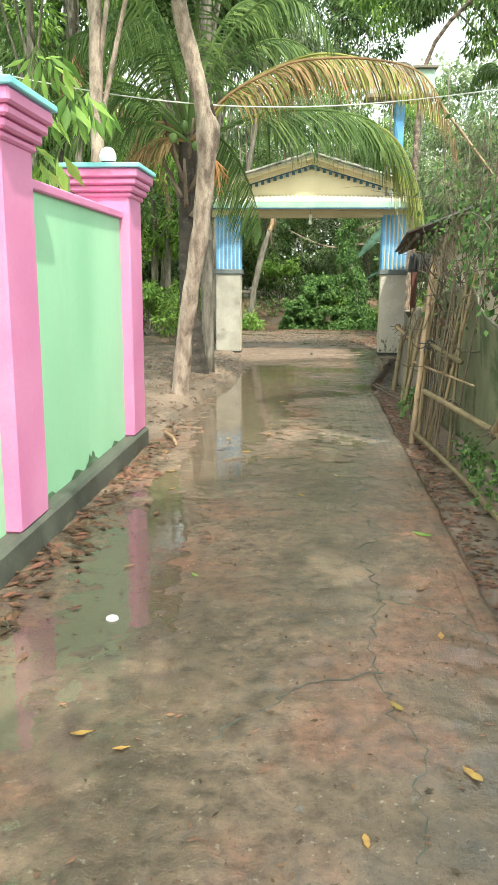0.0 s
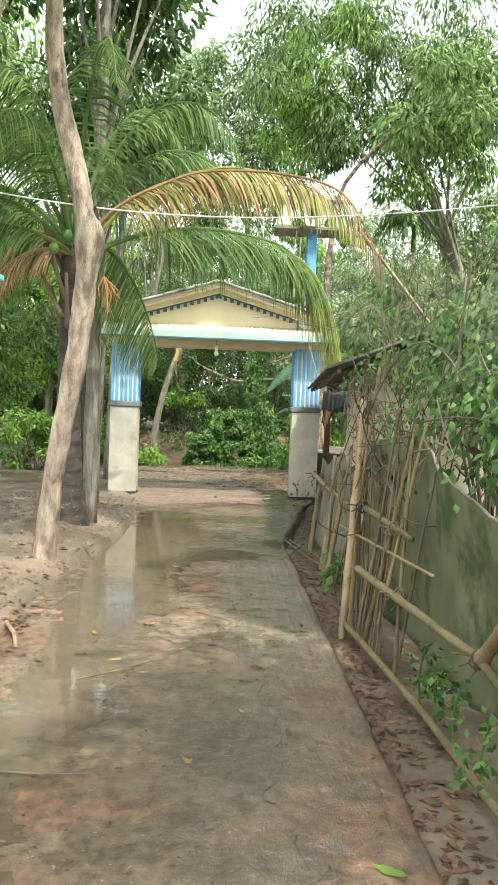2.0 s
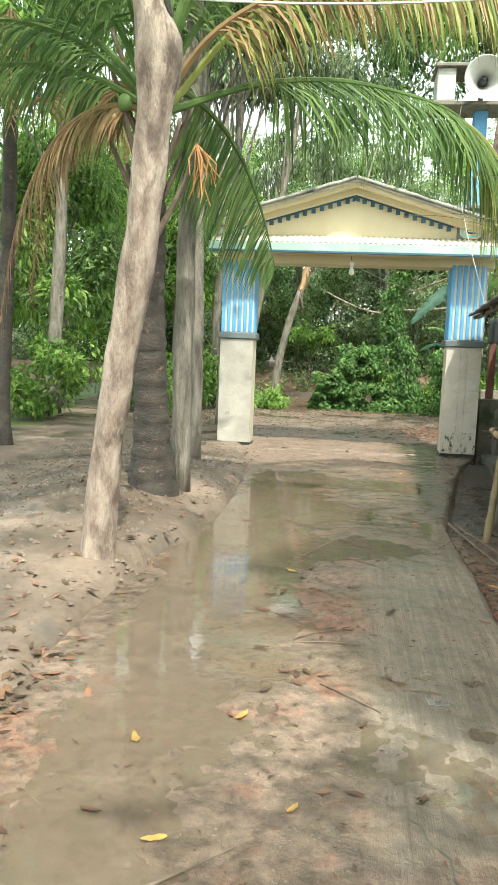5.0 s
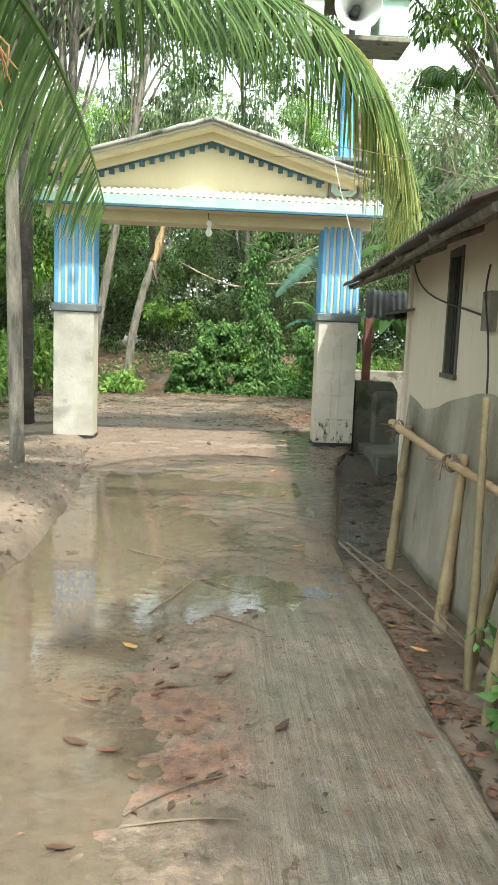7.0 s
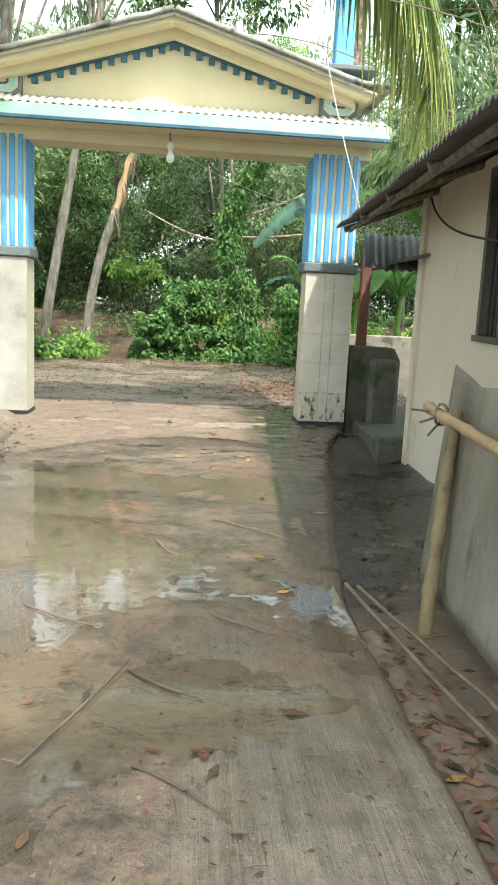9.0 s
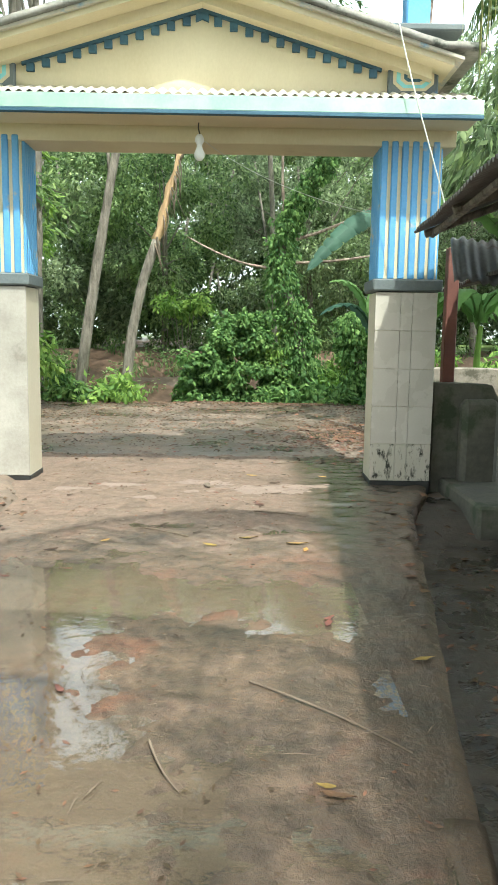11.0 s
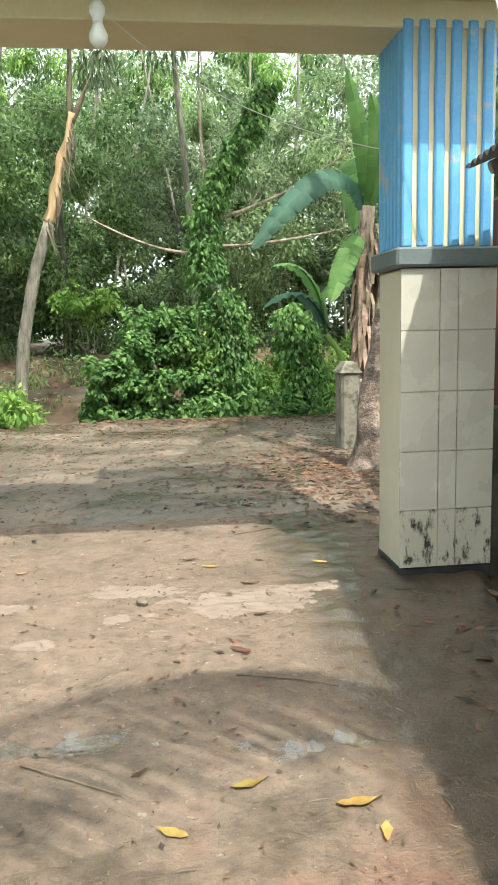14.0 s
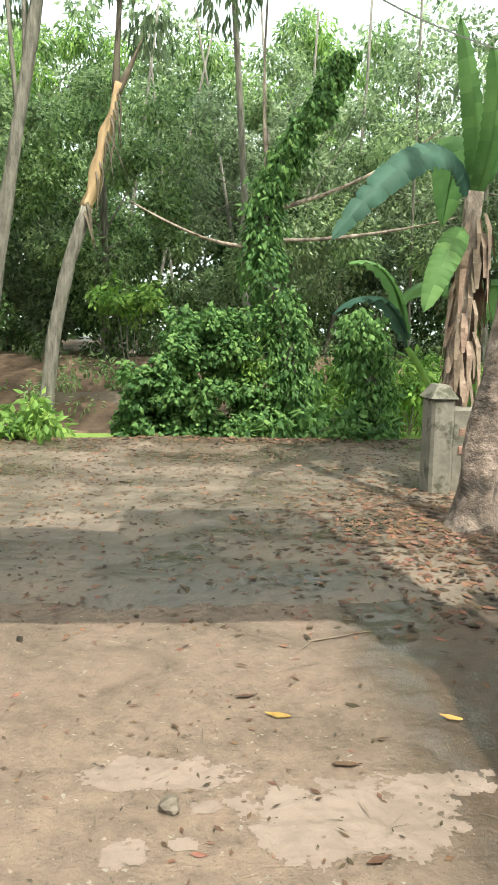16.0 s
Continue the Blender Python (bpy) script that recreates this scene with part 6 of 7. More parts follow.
# banana plant
def blade(path, w, mat, parent, n=26, tear=0.12, tilt=(0, 0, 1), label=""):
    pts = bezier(path, n)
    sh = Shape()
    sh.tube(pts, [0.018 * (1 - 0.8 * i / n) for i in range(n + 1)], 6)
    rows = []
    for i, p in enumerate(pts):
        d = (pts[min(i + 1, n)] - pts[max(i - 1, 0)]).normalized()
        s = d.cross(Vector(tilt)).normalized()
        u = s.cross(d)
        k = i / n
        hw = w * (math.sin(math.pi * min(1, 0.04 + k * 0.98)) ** 0.45)
        rows.append((p, s, u, hw))
    for sgn in (-1, 1):
        i = 1
        while i < n:
            j = min(n, i + rnd.choice((3, 4, 6)))
            vs, fs = [], []
            for q in range(i, j + 1):
                p, s, u, hw = rows[q]
                f = 1 - (tear if q == j else 0)
                lift = 0.16 * math.sin(q * 2.4)
                vs += [p + u * 0.012, p + s * sgn * hw * 0.5 * f + u * (0.10 + 0.03 * lift) * hw, p + s * sgn * hw * f - u * (0.22 + lift) * hw]
            for q in range(j - i):
                fs += [(q * 3, q * 3 + 1, q * 3 + 4, q * 3 + 3), (q * 3 + 1, q * 3 + 2, q * 3 + 5, q * 3 + 4)]
            sh.add(vs, fs)
            i = j
    return part("leaf_blade", sh, mat, parent, label, True)


ban = thing("banana_plant", (3.55, 20.9, 0.0), "banana plant with torn green leaves and dead brown skirts", "banana plant")
sh = Shape()
limb(sh, [(3.45, 20.9, -0.05), (3.52, 20.9, 1.2), (3.6, 20.9, 2.5)], 0.11, 0.075, 12, 12)
part("pseudostem", sh, M_BARK, ban, "brown flaking stem", True)
sk = Shape()
for k in range(110):
    a, z = rnd.uniform(0, 6.28), rnd.uniform(0.9, 2.35)
    b = Vector((3.5 + 0.05 * z + math.cos(a) * 0.10, 20.9 + math.sin(a) * 0.10, z))
    o = Vector((math.cos(a), math.sin(a), 0))
    sd = Vector((-math.sin(a), math.cos(a), 0)) * rnd.uniform(0.012, 0.035)
    m1, e = b + o * 0.05 - Vector((0, 0, 0.12)), b + o * rnd.uniform(0.02, 0.1) - Vector((0, 0, rnd.uniform(0.22, 0.5)))
    sk.add([b - sd, b + sd, m1 - sd * 1.3, m1 + sd * 1.3, e - sd * 0.5, e + sd * 0.5], [(0, 1, 3, 2), (2, 3, 5, 4)])
part("dead_skirt", sk, material("dead_banana", ((0.17, 0.105, 0.075), (0.40, 0.275, 0.21)), 8.0, (0.7, 0.9), 0.2, random_by="island", spread=0.4), ban, "hanging dead brown leaf sheaths")
blade([(3.55, 20.88, 2.45), (3.4, 20.8, 2.95), (2.95, 20.5, 2.85), (2.25, 20.1, 1.95)], 0.14, M_BANANAD, ban, 56, 0.45, (0.2, -0.8, 0.6), "dark drooping blade with deep slits")
blade([(3.58, 20.9, 2.5), (3.6, 20.85, 2.9), (3.5, 20.8, 3.3), (3.3, 20.6, 3.75)], 0.10, M_BANANA, ban, 44, 0.05, (0.1, -1, 0.1), "upright young blade")
blade([(3.58, 20.9, 2.4), (3.68, 20.7, 2.8), (3.62, 20.5, 3.2), (3.45, 20.3, 3.45)], 0.10, M_BANANA, ban, 44, 0.05, (0.1, -1, 0.1))
blade([(3.5, 20.85, 2.2), (3.4, 20.7, 2.15), (3.25, 20.6, 1.9), (3.1, 20.5, 1.5)], 0.12, M_BANANA, ban, 40, 0.05, (-0.3, -1, 0.3))
blade([(3.6, 20.95, 2.5), (4.0, 21.1, 3.3), (4.7, 21.3, 3.2), (5.3, 21.5, 2.4)], 0.24, M_BANANA, ban, 26, 0.15)
blade([(3.6, 20.95, 2.5), (3.7, 21.5, 3.4), (3.9, 22.3, 3.3), (4.0, 23.0, 2.5)], 0.24, M_BANANA, ban, 26, 0.15)
ban2 = thing("banana_sucker", (3.95, 22.2, 0.0), "young banana sucker with two drooping leaves", "banana plant")
sh = Shape()
limb(sh, [(3.95, 22.2, -0.05), (3.85, 22.2, 0.7), (3.45, 22.2, 1.2)], 0.05, 0.03, 9, 8)
part("pseudostem", sh, M_LEAFB, ban2, "", True)
blade([(3.45, 22.2, 1.2), (3.3, 22.1, 1.75), (2.95, 22.0, 1.8), (2.62, 21.9, 1.5)], 0.14, M_BANANAD, ban2, 22)
blade([(3.45, 22.2, 1.2), (3.35, 22.1, 1.95), (3.0, 22.0, 2.1), (2.75, 21.9, 1.98)], 0.12, M_BANANA, ban2, 22)
for px, py in ((5.1, 22.4), (4.5, 23.2)):
    b = thing("banana_plant", (px, py, 0.0), "bright banana plant behind the yard wall", "banana plant")
    sh = Shape()
    limb(sh, [(px, py, -0.05), (px, py, 0.7), (px + 0.05, py, 1.4)], 0.07, 0.04, 9, 6)
    part("pseudostem", sh, M_LEAFB, b, "", True)
    for k in range(6):
        a = k * 1.05 + px
        o = Vector((math.cos(a), math.sin(a), 0))
        c = Vector((px, py, 1.35))
        blade([c, c + o * 0.25 + Vector((0, 0, 0.7)), c + o * 0.75 + Vector((0, 0, 0.75)), c + o * 1.2 + Vector((0, 0, 0.1))], 0.19, M_BANANA, b, 18)

# old gate post and big tree foot by the yard
stump = thing("old_gate_post", (3.28, 20.75, 0.0), "weathered concrete gate post with exposed brick", "post")
part("post", Shape().box(3.23, 3.42, 20.55, 20.85, -0.05, 0.82, 0.025), M_OLDCONC, stump)
part("post_cap", Shape().add([(3.21, 20.53, 0.82), (3.44, 20.53, 0.82), (3.44, 20.87, 0.82), (3.21, 20.87, 0.82), (3.28, 20.6, 0.93), (3.37, 20.6, 0.93), (3.37, 20.8, 0.93), (3.28, 20.8, 0.93)], [(0, 3, 2, 1), (4, 5, 6, 7), (0, 1, 5, 4), (1, 2, 6, 5), (2, 3, 7, 6), (3, 0, 4, 7)]), M_OLDCONC, stump, "chamfered cap")
part("side_wall", Shape().box(3.42, 3.96, 20.62, 20.82, -0.05, 0.74, 0.02), M_OLDCONC, stump, "stub of wall with fallen plaster")
for r in range(4):
    for c in range(2):
        part("brick", Shape().box(3.48 + c * 0.15 + (r % 2) * 0.07, 3.60 + c * 0.15 + (r % 2) * 0.07, 20.608 + 0.004 * (r % 3), 20.65, 0.36 + r * 0.075, 0.425 + r * 0.075, 0.006), M_BRICK, stump)
foot = thing("old_tree", (3.05, 19.35, 0.0), "thick trunk with bark darkened for shade, leaning over the leaf litter", "tree")
sh = Shape()
sh.tube(spline([(3.20, 19.4, -0.08), (3.22, 19.4, 0.25), (3.26, 19.4, 0.8), (3.36, 19.4, 1.5), (3.42, 19.4, 2.3), (3.45, 19.4, 3.6), (3.48, 19.4, 5.0), (3.8, 19.3, 6.6), (5.4, 18.7, 8.0)], 30), [0.135 + 0.20 * math.exp(-i / 2.2) - 0.0034 * i for i in range(31)], 14, True, 0.4)
part("trunk", sh, M_SHADEDBARK, foot, "blotched trunk with a buttressed foot", True)
leaves_part("crown", crown_clumps((6.0, 18.6, 8.0), (1.8, 1.5, 1.0), 30), [0.5] * 30, 140, 0.2, M_LEAFM, foot, 0.8, 0.35)

# vines and brush over the fence
brush = thing("fence_creeper", (2.7, 8.5, 0.0), "tangle of creeper and dry vines over the fence", "creeper")
cs, dryv = [], Shape()
for k in range(150):
    y = rng.uniform(6.4, 10.2)
    cs.append((2.75 + rng.uniform(-0.22, 1.0), y, 1.72 + rng.normal(0, 0.28) + 0.2 * math.exp(-((y - 9.0) / 0.8) ** 2)))
for k in range(90):
    a = Vector((2.4 + rnd.uniform(-0.05, 0.6), rnd.uniform(7.2, 9.4), rnd.uniform(0.5, 1.7)))
    e = a + Vector((rnd.gauss(0, 0.2), rnd.gauss(0, 0.3), rnd.gauss(0.2, 0.3)))
    dryv.tube(bezier([a, a.lerp(e, 0.5) + Vector((rnd.gauss(0, 0.1), 0, rnd.gauss(0.12, 0.15))), e], 8), 0.003 + rnd.random() * 0.004, 5)
for k in range(70):
    a = Vector((2.4 + rnd.uniform(-0.05, 0.5), rnd.uniform(6.5, 9.9), rnd.uniform(1.3, 1.9)))
    e = a + Vector((rnd.gauss(0, 0.2), rnd.gauss(0, 0.4), rnd.gauss(0.1, 0.35)))
    dryv.tube(bezier([a, a.lerp(e, 0.5) + Vector((0, rnd.gauss(0, 0.1), rnd.gauss(0.1, 0.2))), e], 8), 0.0025 + rnd.random() * 0.003, 5)
part("vines", dryv, M_TWIG, brush, "dry tangled vines", True)
leaves_part("leaves", cs[:75], rng.uniform(0.15, 0.3, 75), 18, 0.07, M_IVY, brush, 1.0, 0.7)
leaves_part("pale_leaves", cs[75:], rng.uniform(0.15, 0.32, 75), 16, 0.06, M_LEAFM, brush, 0.9, 0.6, label="dusty paler leaves")
leaves_part("dry_leaves", [(2.5 + rng.uniform(-0.05, 0.3), rng.uniform(7.3, 9.6), rng.uniform(0.9, 1.6)) for _ in range(14)], [0.12] * 14, 4, 0.10, M_DRYLEAF, brush, 1.6, 0.5)
low = thing("weed", (2.4, 6.3, 0.0), "green weeds at the foot of the fence", "weed")
leaves_part("leaves", [(2.42 + rng.normal(0, 0.06), y + rng.normal(0, 0.15), rng.uniform(0.05, 0.3)) for y in (5.0, 5.4, 5.8, 6.2, 6.5, 6.8, 9.6, 9.8) for _ in range(4)], [0.08] * 32, 16, 0.045, M_IVY, low, 0.4, 0.75)
for y in (5.0, 5.4, 5.8, 6.2, 6.5, 6.8, 9.6, 9.8):
    part("stem", Shape().tube([(2.42, y, -0.05), (2.41, y + 0.03, 0.12), (2.43, y, 0.28)], 0.006, 5), M_IVY, low)
taro = thing("weed", (2.42, 9.6, 0.0), "broad leaved green weed beside the lane", "weed")
leaves_part("leaves", [(2.34, 9.55, 0.12), (2.42, 9.7, 0.2), (2.3, 9.4, 0.08)], [0.1] * 3, 12, 0.09, M_IVY, taro, 0.5, 0.7)
for cx, cy, cz, sx, n, mt, lb in ((3.4, 6.3, 1.2, 0.6, 40, M_HAZED, "dense shrub behind the netting"), (3.7, 8.6, 1.6, 0.7, 44, M_HAZED, "dense shrub behind the fence"), (3.9, 10.0, 2.1, 0.8, 50, M_HAZED, "tall pale shrub beside the house"), (3.3, 4.2, 1.0, 0.6, 34, M_LEAFM, "dense shrub behind the netting"), (3.7, 7.4, 2.2, 0.8, 44, M_HAZEDG, "climbing shrub over the fence")):
    b = thing("shrub", (cx, cy, 0.0), lb, "shrub", "shrubs behind the fence")
    cs = crown_clumps((cx, cy, cz), (sx, 0.9, 0.8), n, 0.1)
    st = Shape()
    for q in cs[:12]:
        limb(st, [(cx, cy, -0.1), ((cx + q[0]) / 2, (cy + q[1]) / 2, q[2] * 0.6), q], 0.022, 0.005, 5, 6)
    part("stem", st, M_TWIG, b, "", True)
    leaves_part("leaves", cs, rng.uniform(0.18, 0.36, n), 105, 0.092, mt, b, 0.9, 0.5)
heap = thing("brush_heap", (3.6, 12.5, 2.4), "grey heap of dry twigs and vines on the roof", "twigs", kind="stuff")
hs = Shape()
for k in range(110):
    a = Vector((3.2 + rnd.gauss(0.3, 0.5), 12.2 + rnd.gauss(0, 1.2), 2.5 + rnd.random() * 0.4))
    e = a + Vector((rnd.gauss(0, 0.4), rnd.gauss(0, 0.5), rnd.gauss(0.35, 0.35)))
    hs.tube(bezier([a, a.lerp(e, 0.5) + Vector((rnd.gauss(0, 0.15), rnd.gauss(0, 0.15), rnd.gauss(0.1, 0.15))), e], 6), 0.0035, 4)
part("twigs", hs, M_TWIG, heap, "")
bamboo([(2.85, 12.0, 3.75), (3.7, 11.7, 2.6)], 0.022, "cane", "dry slanting cane", M_BAMBOO, heap)

# wires
wire = thing("overhead_wire", (1.0, 9.5, 3.3), "pale slack wire slung across the lane", "wire")
part("strand", Shape().tube(bezier([(-2.2, 9.3, 3.55), (0.3, 9.5, 3.05), (1.6, 9.6, 3.12), (4.5, 9.8, 3.6)], 40), 0.006, 6), M_WIRE, wire)
wire2 = thing("service_wire", (2.8, 15.0, 2.8), "pale wire running from the roof past the gateway column", "wire")
part("strand", Shape().tube(bezier([(2.98, 16.15, 2.06), (2.78, 16.15, 2.7), (2.55, 16.15, 3.3), (2.38, 16.2, 3.95), (2.5, 16.4, 4.78)], 30), 0.005, 6), M_WIRE, wire2)
part("strand", Shape().tube(bezier([(1.18, 16.5, 2.66), (1.6, 17.2, 2.5), (2.3, 17.3, 2.28), (2.95, 17.02, 2.16)], 20), 0.003, 5), M_WIRE, wire2)

# ---- litter ----
def surface(x, y):
    if road_left(y) < x < road_right(y) and y < 18.0:
        return max(road_z(x, y), 0.0)
    if 11.9 < y < 16.4 and road_right(y) < x < 3.5:
        return ground_z(x, y) + 0.014
    return max(ground_z(x, y), yard_at((x + 7) / 13, (y - 17.75) / 6.1)[2] if 17.8 < y < 23.85 else -9.0)


def litter(name, n, place, size, mat, label, thin=1.0):
    pos = np.array([place() for _ in range(n)])
    z = np.array([surface(x, y) for x, y in pos])
    p = np.column_stack([pos, z + 0.004 + rng.uniform(0, 0.008, n)])
    a = rng.uniform(0, 6.28, n)
    ax = np.column_stack([np.cos(a), np.sin(a), rng.normal(0, 0.12, n)])
    up = np.column_stack([rng.normal(0, 0.25, n), rng.normal(0, 0.25, n), np.ones(n)])
    L = size * rng.uniform(0.5, 1.2, n)
    ob = new(name, leaf_mesh(name, p, ax, up, L, L * rng.uniform(0.3, 0.5, n) * thin, mat, fold=0.15))
    return tagged(ob, label, "leaf litter", kind="stuff")


litter("leaf_litter", 6500, lambda: (rng.uniform(-2.5, 4.4), 17.6 + 6.2 * rng.uniform(0, 1) ** 0.8), 0.062, M_DRYLEAF, "brown fallen leaves scattered over the dark yard")
litter("leaf_litter", 1900, lambda: (3.1 + rng.normal(0, 0.55), 19.3 + rng.normal(0, 0.9)), 0.09, M_DRYLEAF, "orange brown leaves heaped round the trunk")
litter("leaf_litter", 900, lambda: (road_right(4) + 0.04 + abs(rng.normal(0, 0.16)), rng.uniform(2.5, 11.6)), 0.08, M_DRYLEAF, "brown leaves along the foot of the fence")
litter("leaf_litter", 420, lambda: (-0.14 + abs(rng.normal(0, 0.10)), rng.uniform(3.0, 8.6)), 0.09, M_DRYLEAF, "brown leaves along the wall plinth")
litter("leaf_litter", 1100, lambda: (rng.uniform(-2.2, 0.1), rng.uniform(8.0, 16.0)), 0.08, M_DRYLEAF, "dry leaves on the mud under the trees")
litter("leaf_litter", 2600, lambda: (rng.uniform(-0.1, 2.05), rng.uniform(1.8, 17.2)), 0.028, M_DRYLEAF, "small dark leaf scraps on the wet lane")
litter("leaf_litter", 260, lambda: (rng.uniform(2.3, 3.1), rng.uniform(12.0, 16.4)), 0.08, M_DRYLEAF, "leaves in the dark drain beside the lane")
litter("leaf_litter", 900, lambda: (rng.uniform(-3, 5), 23.7 + rng.normal(0, 0.18)), 0.12, M_DRYLEAF, "brown leaves along the pond edge")
litter("twig_scraps", 700, lambda: (rng.uniform(-0.05, 2.2), rng.uniform(6.0, 17.2)), 0.10, M_TWIG, "thin scraps of twig and straw on the lane", 0.12)
litter("twig_scraps", 900, lambda: (rng.uniform(-2.0, 4.0), rng.uniform(17.3, 23.5)), 0.13, M_TWIG, "thin dry twigs and stalks on the yard", 0.10)
M_RUSTLITTER = material("rust_litter", ((0.07, 0.032, 0.024), (0.20, 0.085, 0.05)), 15.0, (0.45, 0.75), 0.05, random_by="island", spread=0.5)
litter("leaf_litter", 520, lambda: (road_right(4) + 0.02 + abs(rng.normal(0, 0.13)), rng.uniform(2.5, 10.9)), 0.075, M_RUSTLITTER, "rust red leaves along the foot of the fence")
litter("leaf_litter", 150, lambda: (-0.15 + abs(rng.normal(0, 0.13)), rng.uniform(4.2, 7.6)), 0.10, M_RUSTLITTER, "rust red leaves along the wall plinth")
litter("leaf_litter", 420, lambda: (2.75 + rng.normal(0, 0.45), 19.1 + rng.normal(0, 0.8)), 0.075, M_RUSTLITTER, "rust red leaves round the old trunk")
litter("leaf_litter", 130, lambda: (rng.uniform(0.2, 2.4), rng.uniform(15.2, 19.0)), 0.05, M_RUSTLITTER, "small rust leaves on the concrete and yard")
clods = Shape()
for k in range(2200):
    x, y = rng.uniform(-2.6, 0.12), rng.uniform(8.2, 16.2)
    r = rng.uniform(0.006, 0.03)
    c = Vector((x, y, ground_z(x, y)))
    v = [c + Vector(q) * r * (1 + 0.5 * noise.noise(Vector(q) * 2 + c * 9)) for q in ((1, 0, 0), (0, 1, 0), (-1, 0, 0), (0, -1, 0), (0, 0, 0.8), (0, 0, -0.6))]
    clods.add(v, [(0, 1, 4), (1, 2, 4), (2, 3, 4), (3, 0, 4), (1, 0, 5), (2, 1, 5), (3, 2, 5), (0, 3, 5)])
tagged(new("mud_clods", mesh_of("mud_clods", clods.v, clods.f, M_MUD, False)), "lumps of mud on the mound under the trees", "mud", kind="stuff")


def fallen_leaf(x, y, size, turn, mat, label):
    sh = Shape()
    n = 6
    c, s = math.cos(turn), math.sin(turn)
    z0 = surface(x, y) + 0.006
    rows = []
    for i in range(n + 1):
        t = i / n - 0.5
        w = 0.16 * size * math.sin(math.pi * (i / n) ** 0.8) * (1 + 0.25 * math.sin(turn * 5 + i * 2.1)) + 0.001
        for k, q in enumerate((-w, 0.0, w)):
            lx, ly = t * size, q
            rows.append((x + lx * c - ly * s, y + lx * s + ly * c, z0 + size * (0.16 * (t * t) * (0.4 + 0.6 * abs(math.sin(turn * 7))) + ((0.05 if k == 0 else 0.015) if k != 1 else 0.0))))
    sh.add(rows, [(i * 3 + k, i * 3 + k + 1, i * 3 + k + 4, i * 3 + k + 3) for i in range(n) for k in range(2)])
    return solid("fallen_leaf", sh, mat, label, "leaf", "fallen leaves on the lane", smooth=True)


LEAVES = ((0.86, 8.15, 0.14, 1.2, 1), (0.92, 9.35, 0.13, 0.1, 0), (1.99, 9.44, 0.11, 2.5, 0), (0.41, 11.64, 0.14, 0.6, 0), (2.6, 15.87, 0.12, 0.2, 0), (1.56, 14.9, 0.18, 0.3, 1), (1.84, 14.76, 0.2, 0.1, 1), (2.21, 13.18, 0.16, 0.4, 1), (1.82, 11.86, 0.15, 0.5, 1), (1.72, 10.87, 0.14, 2.8, 0), (1.75, 3.0, 0.12, 2.2, 1), (1.8, 3.9, 0.1, 1.5, 1), (1.9, 5.2, 0.18, 2.6, 2),
          (0.55, 3.1, 0.13, 0.3, 1), (0.35, 4.6, 0.1, 0.8, 1), (0.7, 4.5, 0.09, 2.3, 2), (1.5, 7.0, 0.16, 0.2, 0), (1.55, 7.25, 0.13, 2.9, 0), (1.2, 6.0, 0.12, 2.1, 1), (0.3, 6.1, 0.12, 1.1, 1), (0.2, 6.6, 0.14, 0.4, 1), (0.05, 7.2, 0.13, 1.9, 1), (1.3, 9.9, 0.14, 0.6, 0), (0.9, 10.2, 0.13, 2.5, 1), (1.05, 9.75, 0.11, 0.8, 0), (1.5, 9.5, 0.16, 1.0, 0), (0.8, 9.4, 0.15, 2.7, 0), (2.15, 10.6, 0.14, 0.4, 1), (2.2, 10.3, 0.13, 2.5, 1), (1.0, 8.6, 0.12, 0.2, 0), (0.5, 7.9, 0.13, 2.0, 1), (1.1, 7.55, 0.1, 1.1, 1), (1.5, 17.1, 0.13, 0.2, 0), (1.6, 16.95, 0.14, 2.8, 1), (2.2, 16.9, 0.12, 2.6, 1), (0.6, 17.0, 0.12, 0.4, 1), (1.25, 15.0, 0.1, 0.7, 0), (2.5, 15.2, 0.12, 2.7, 0), (1.9, 13.6, 0.12, 0.9, 0), (0.9, 12.9, 0.1, 2.2, 0))
for k in range(46):
    fallen_leaf(rnd.uniform(0.78, 1.55), rnd.uniform(7.6, 11.2), rnd.uniform(0.04, 0.085), rnd.uniform(0, 6.28), M_DRYLEAF if k % 3 else M_REDLEAF, "curled dark brown fallen leaf" if k % 3 else "curled rust brown fallen leaf")
for k in range(30):
    fallen_leaf(rnd.uniform(0.1, 2.0), rnd.choice((rnd.uniform(2.4, 7.5), rnd.uniform(11.4, 16.8))), rnd.uniform(0.05, 0.10), rnd.uniform(0, 6.28), (M_DRYLEAF, M_REDLEAF, M_YELLOWLEAF)[k % 3], ("curled dark brown fallen leaf", "curled rust brown fallen leaf", "yellow orange fallen leaf")[k % 3])
for x, y, s, a, k in LEAVES:
    fallen_leaf(x, y, s * 0.66, a, (M_REDLEAF, M_YELLOWLEAF, M_LEAFB)[k], ("curled rust brown fallen leaf", "yellow orange fallen leaf", "fresh green fallen leaf")[k])
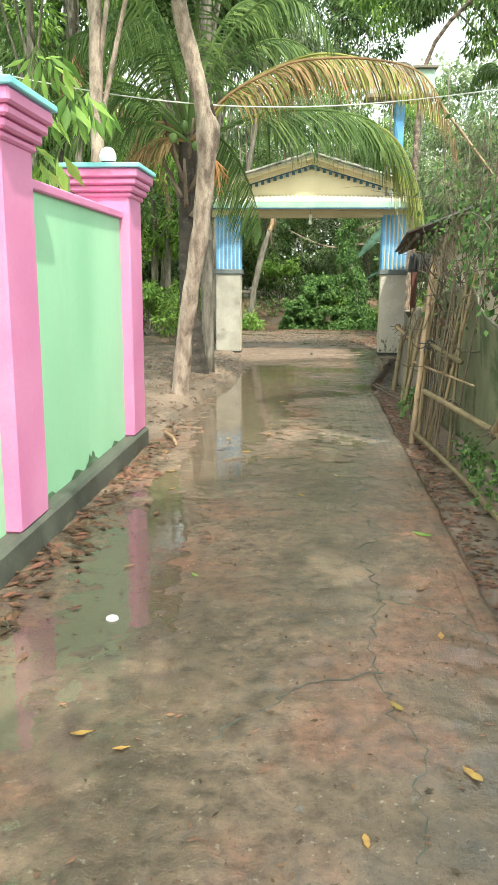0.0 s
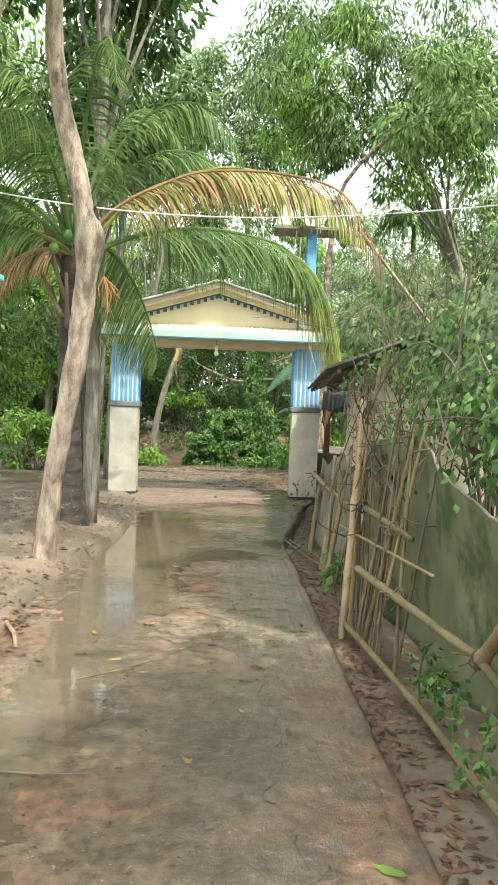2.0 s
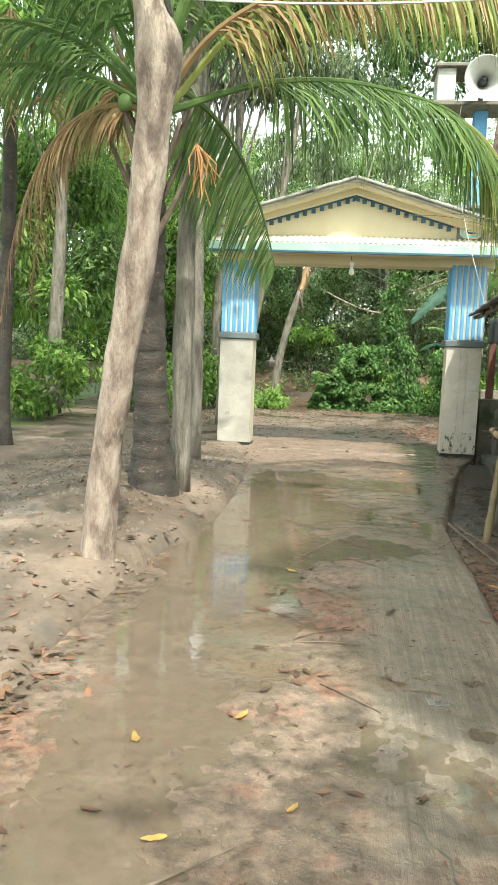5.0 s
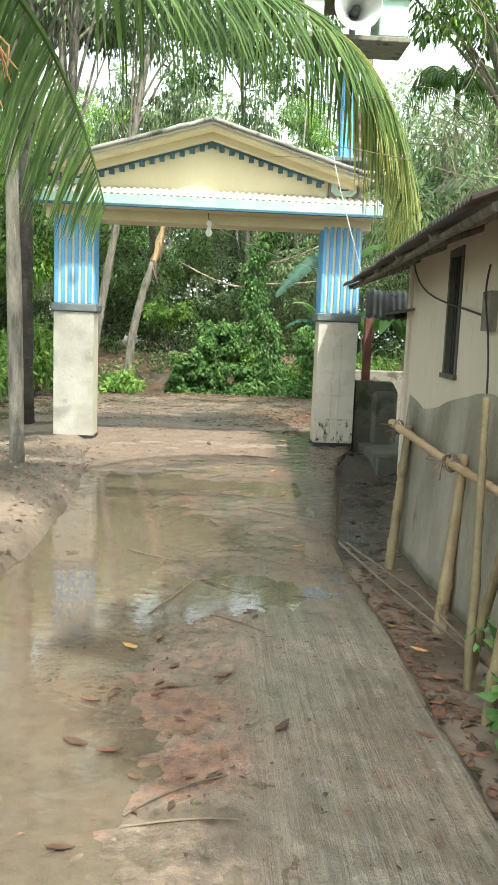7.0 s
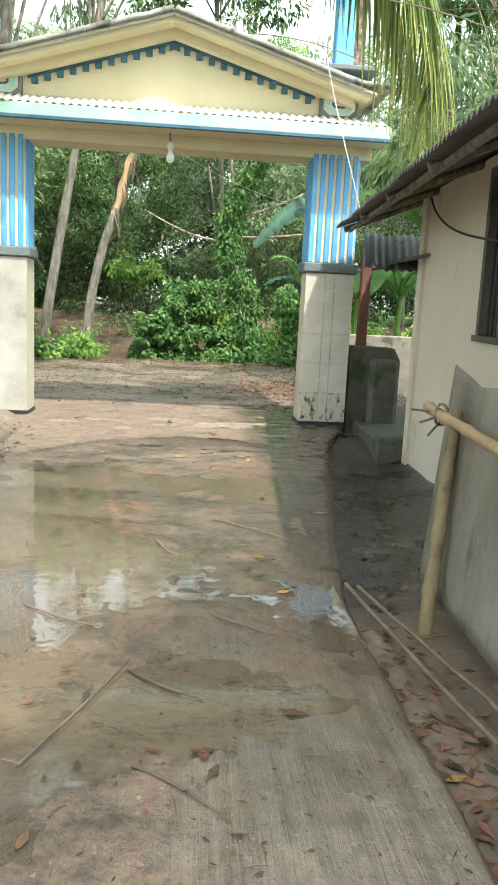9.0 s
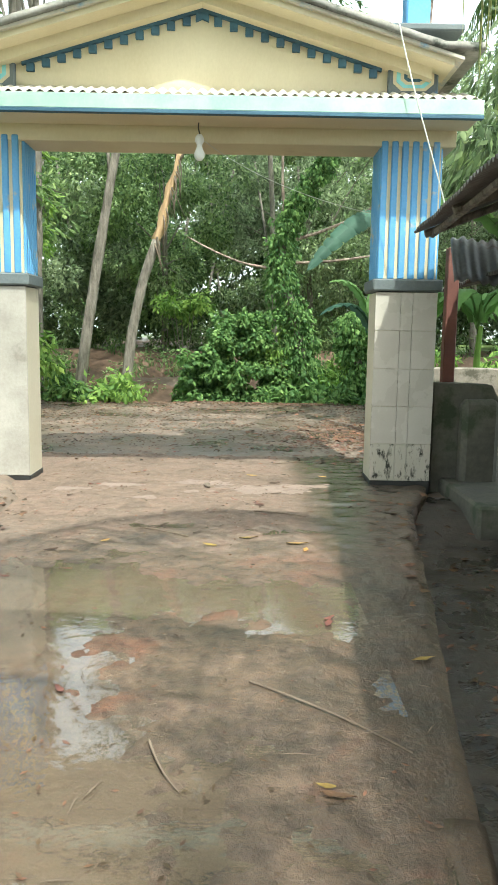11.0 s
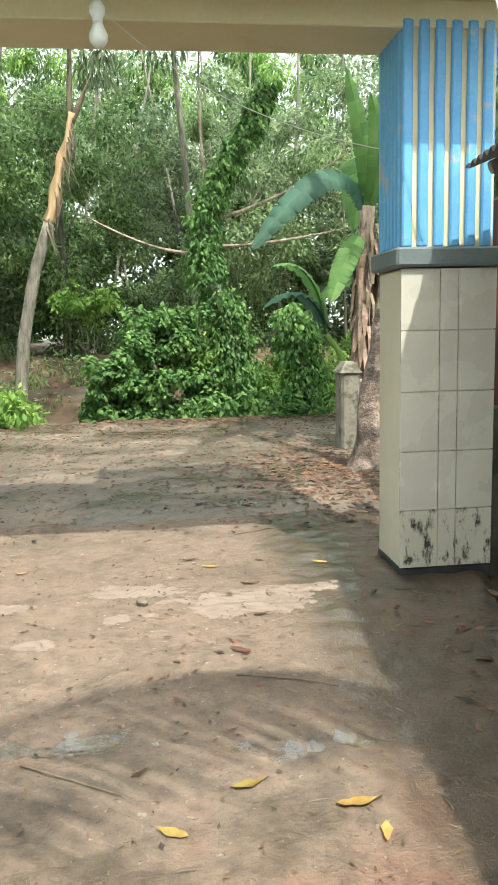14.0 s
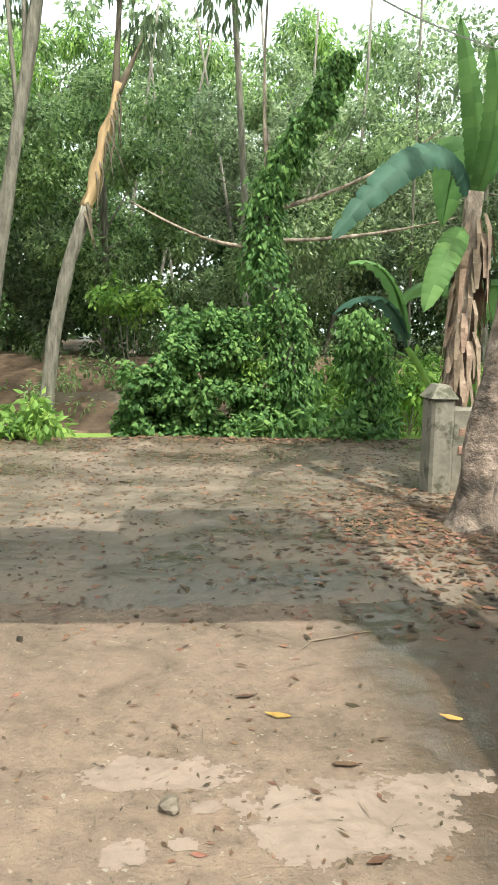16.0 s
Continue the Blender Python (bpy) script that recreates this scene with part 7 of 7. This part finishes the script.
TWIGS = (((1.0, 8.95), (1.33, 8.98)), ((1.15, 8.5), (1.40, 8.28)), ((1.5, 8.52), (1.66, 8.5)), ((1.55, 12.95), (2.02, 12.5)), ((1.25, 10.6), (1.5, 10.35)), ((0.4, 5.9), (0.8, 5.85)), ((0.55, 7.0), (0.95, 7.35)), ((0.95, 10.6), (1.2, 11.2)), ((1.2, 11.15), (1.45, 10.95)), ((1.25, 12.55), (1.36, 12.3)), ((1.0, 9.0), (1.3, 9.2)), ((1.6, 15.6), (1.95, 15.45)), ((0.9, 15.1), (1.2, 14.9)), ((1.8, 17.6), (2.1, 17.7)), ((0.75, 11.7), (1.05, 11.5)), ((1.5, 11.6), (1.75, 11.4)))
for (ax_, ay_), (bx_, by_) in TWIGS:
    mx, my = (ax_ + bx_) / 2 + rnd.gauss(0, 0.03), (ay_ + by_) / 2 + rnd.gauss(0, 0.03)
    pth = bezier([(ax_, ay_, surface(ax_, ay_) + 0.006), (mx, my, surface(mx, my) + 0.012), (bx_, by_, surface(bx_, by_) + 0.006)], 8)
    solid("twig", Shape().tube(pth, [0.005 - 0.0003 * i for i in range(9)], 5), M_TWIG, "thin dark twig lying on the wet lane", "twig", "twigs on the lane")
st = Shape()
bm = bmesh.new()
bmesh.ops.create_icosphere(bm, subdivisions=2, radius=0.03)
for p in bm.verts:
    p.co *= 1 + 0.6 * noise.noise(p.co * 45)
    p.co.z *= 0.7
bm.verts.index_update()
st.add([Vector((1.245, 16.43, 0.026)) + p.co for p in bm.verts], [[q.index for q in f.verts] for f in bm.faces])
bm.free()
solid("stone", st, M_STONE, "small grey stone on the concrete", "stone")
stick = solid("stick", Shape().tube([(-0.10, 7.95, 0.05), (0.02, 7.7, 0.045), (0.08, 7.5, 0.03)], [0.012, 0.014, 0.012], 7), M_BAMBOO, "pale peeled stick on the mud", "stick")
solid("bottle_cap", Shape().lathe([(0.0, 0.012), (0.021, 0.012), (0.026, 0.008), (0.028, 0.0)], (0.42, 3.98, surface(0.42, 3.98)), 16), M_WHITE, "small white plastic lid on the lane", "lid")
part("plaster_coat", Shape().box(-0.688, -0.202, YF - 0.002, YF + 0.012, 0.052, 1.56, 0.002), M_DIRTYPLASTER, gate, "dirty plaster face of the other column")
for tx, tz in ((0, 0.2), (0.2, 0.095), (0.295, 0.195)):
    for r in range(5):
        x = 2.55 + tx
        part("tile", Shape().box(x + 0.0015, x + tz - 0.0015, YF - 0.002, YF + 0.012, 0.052 + r * 0.302, 0.052 + r * 0.302 + 0.298, 0.0015), M_MOULD if r == 0 else M_TILE, gate)
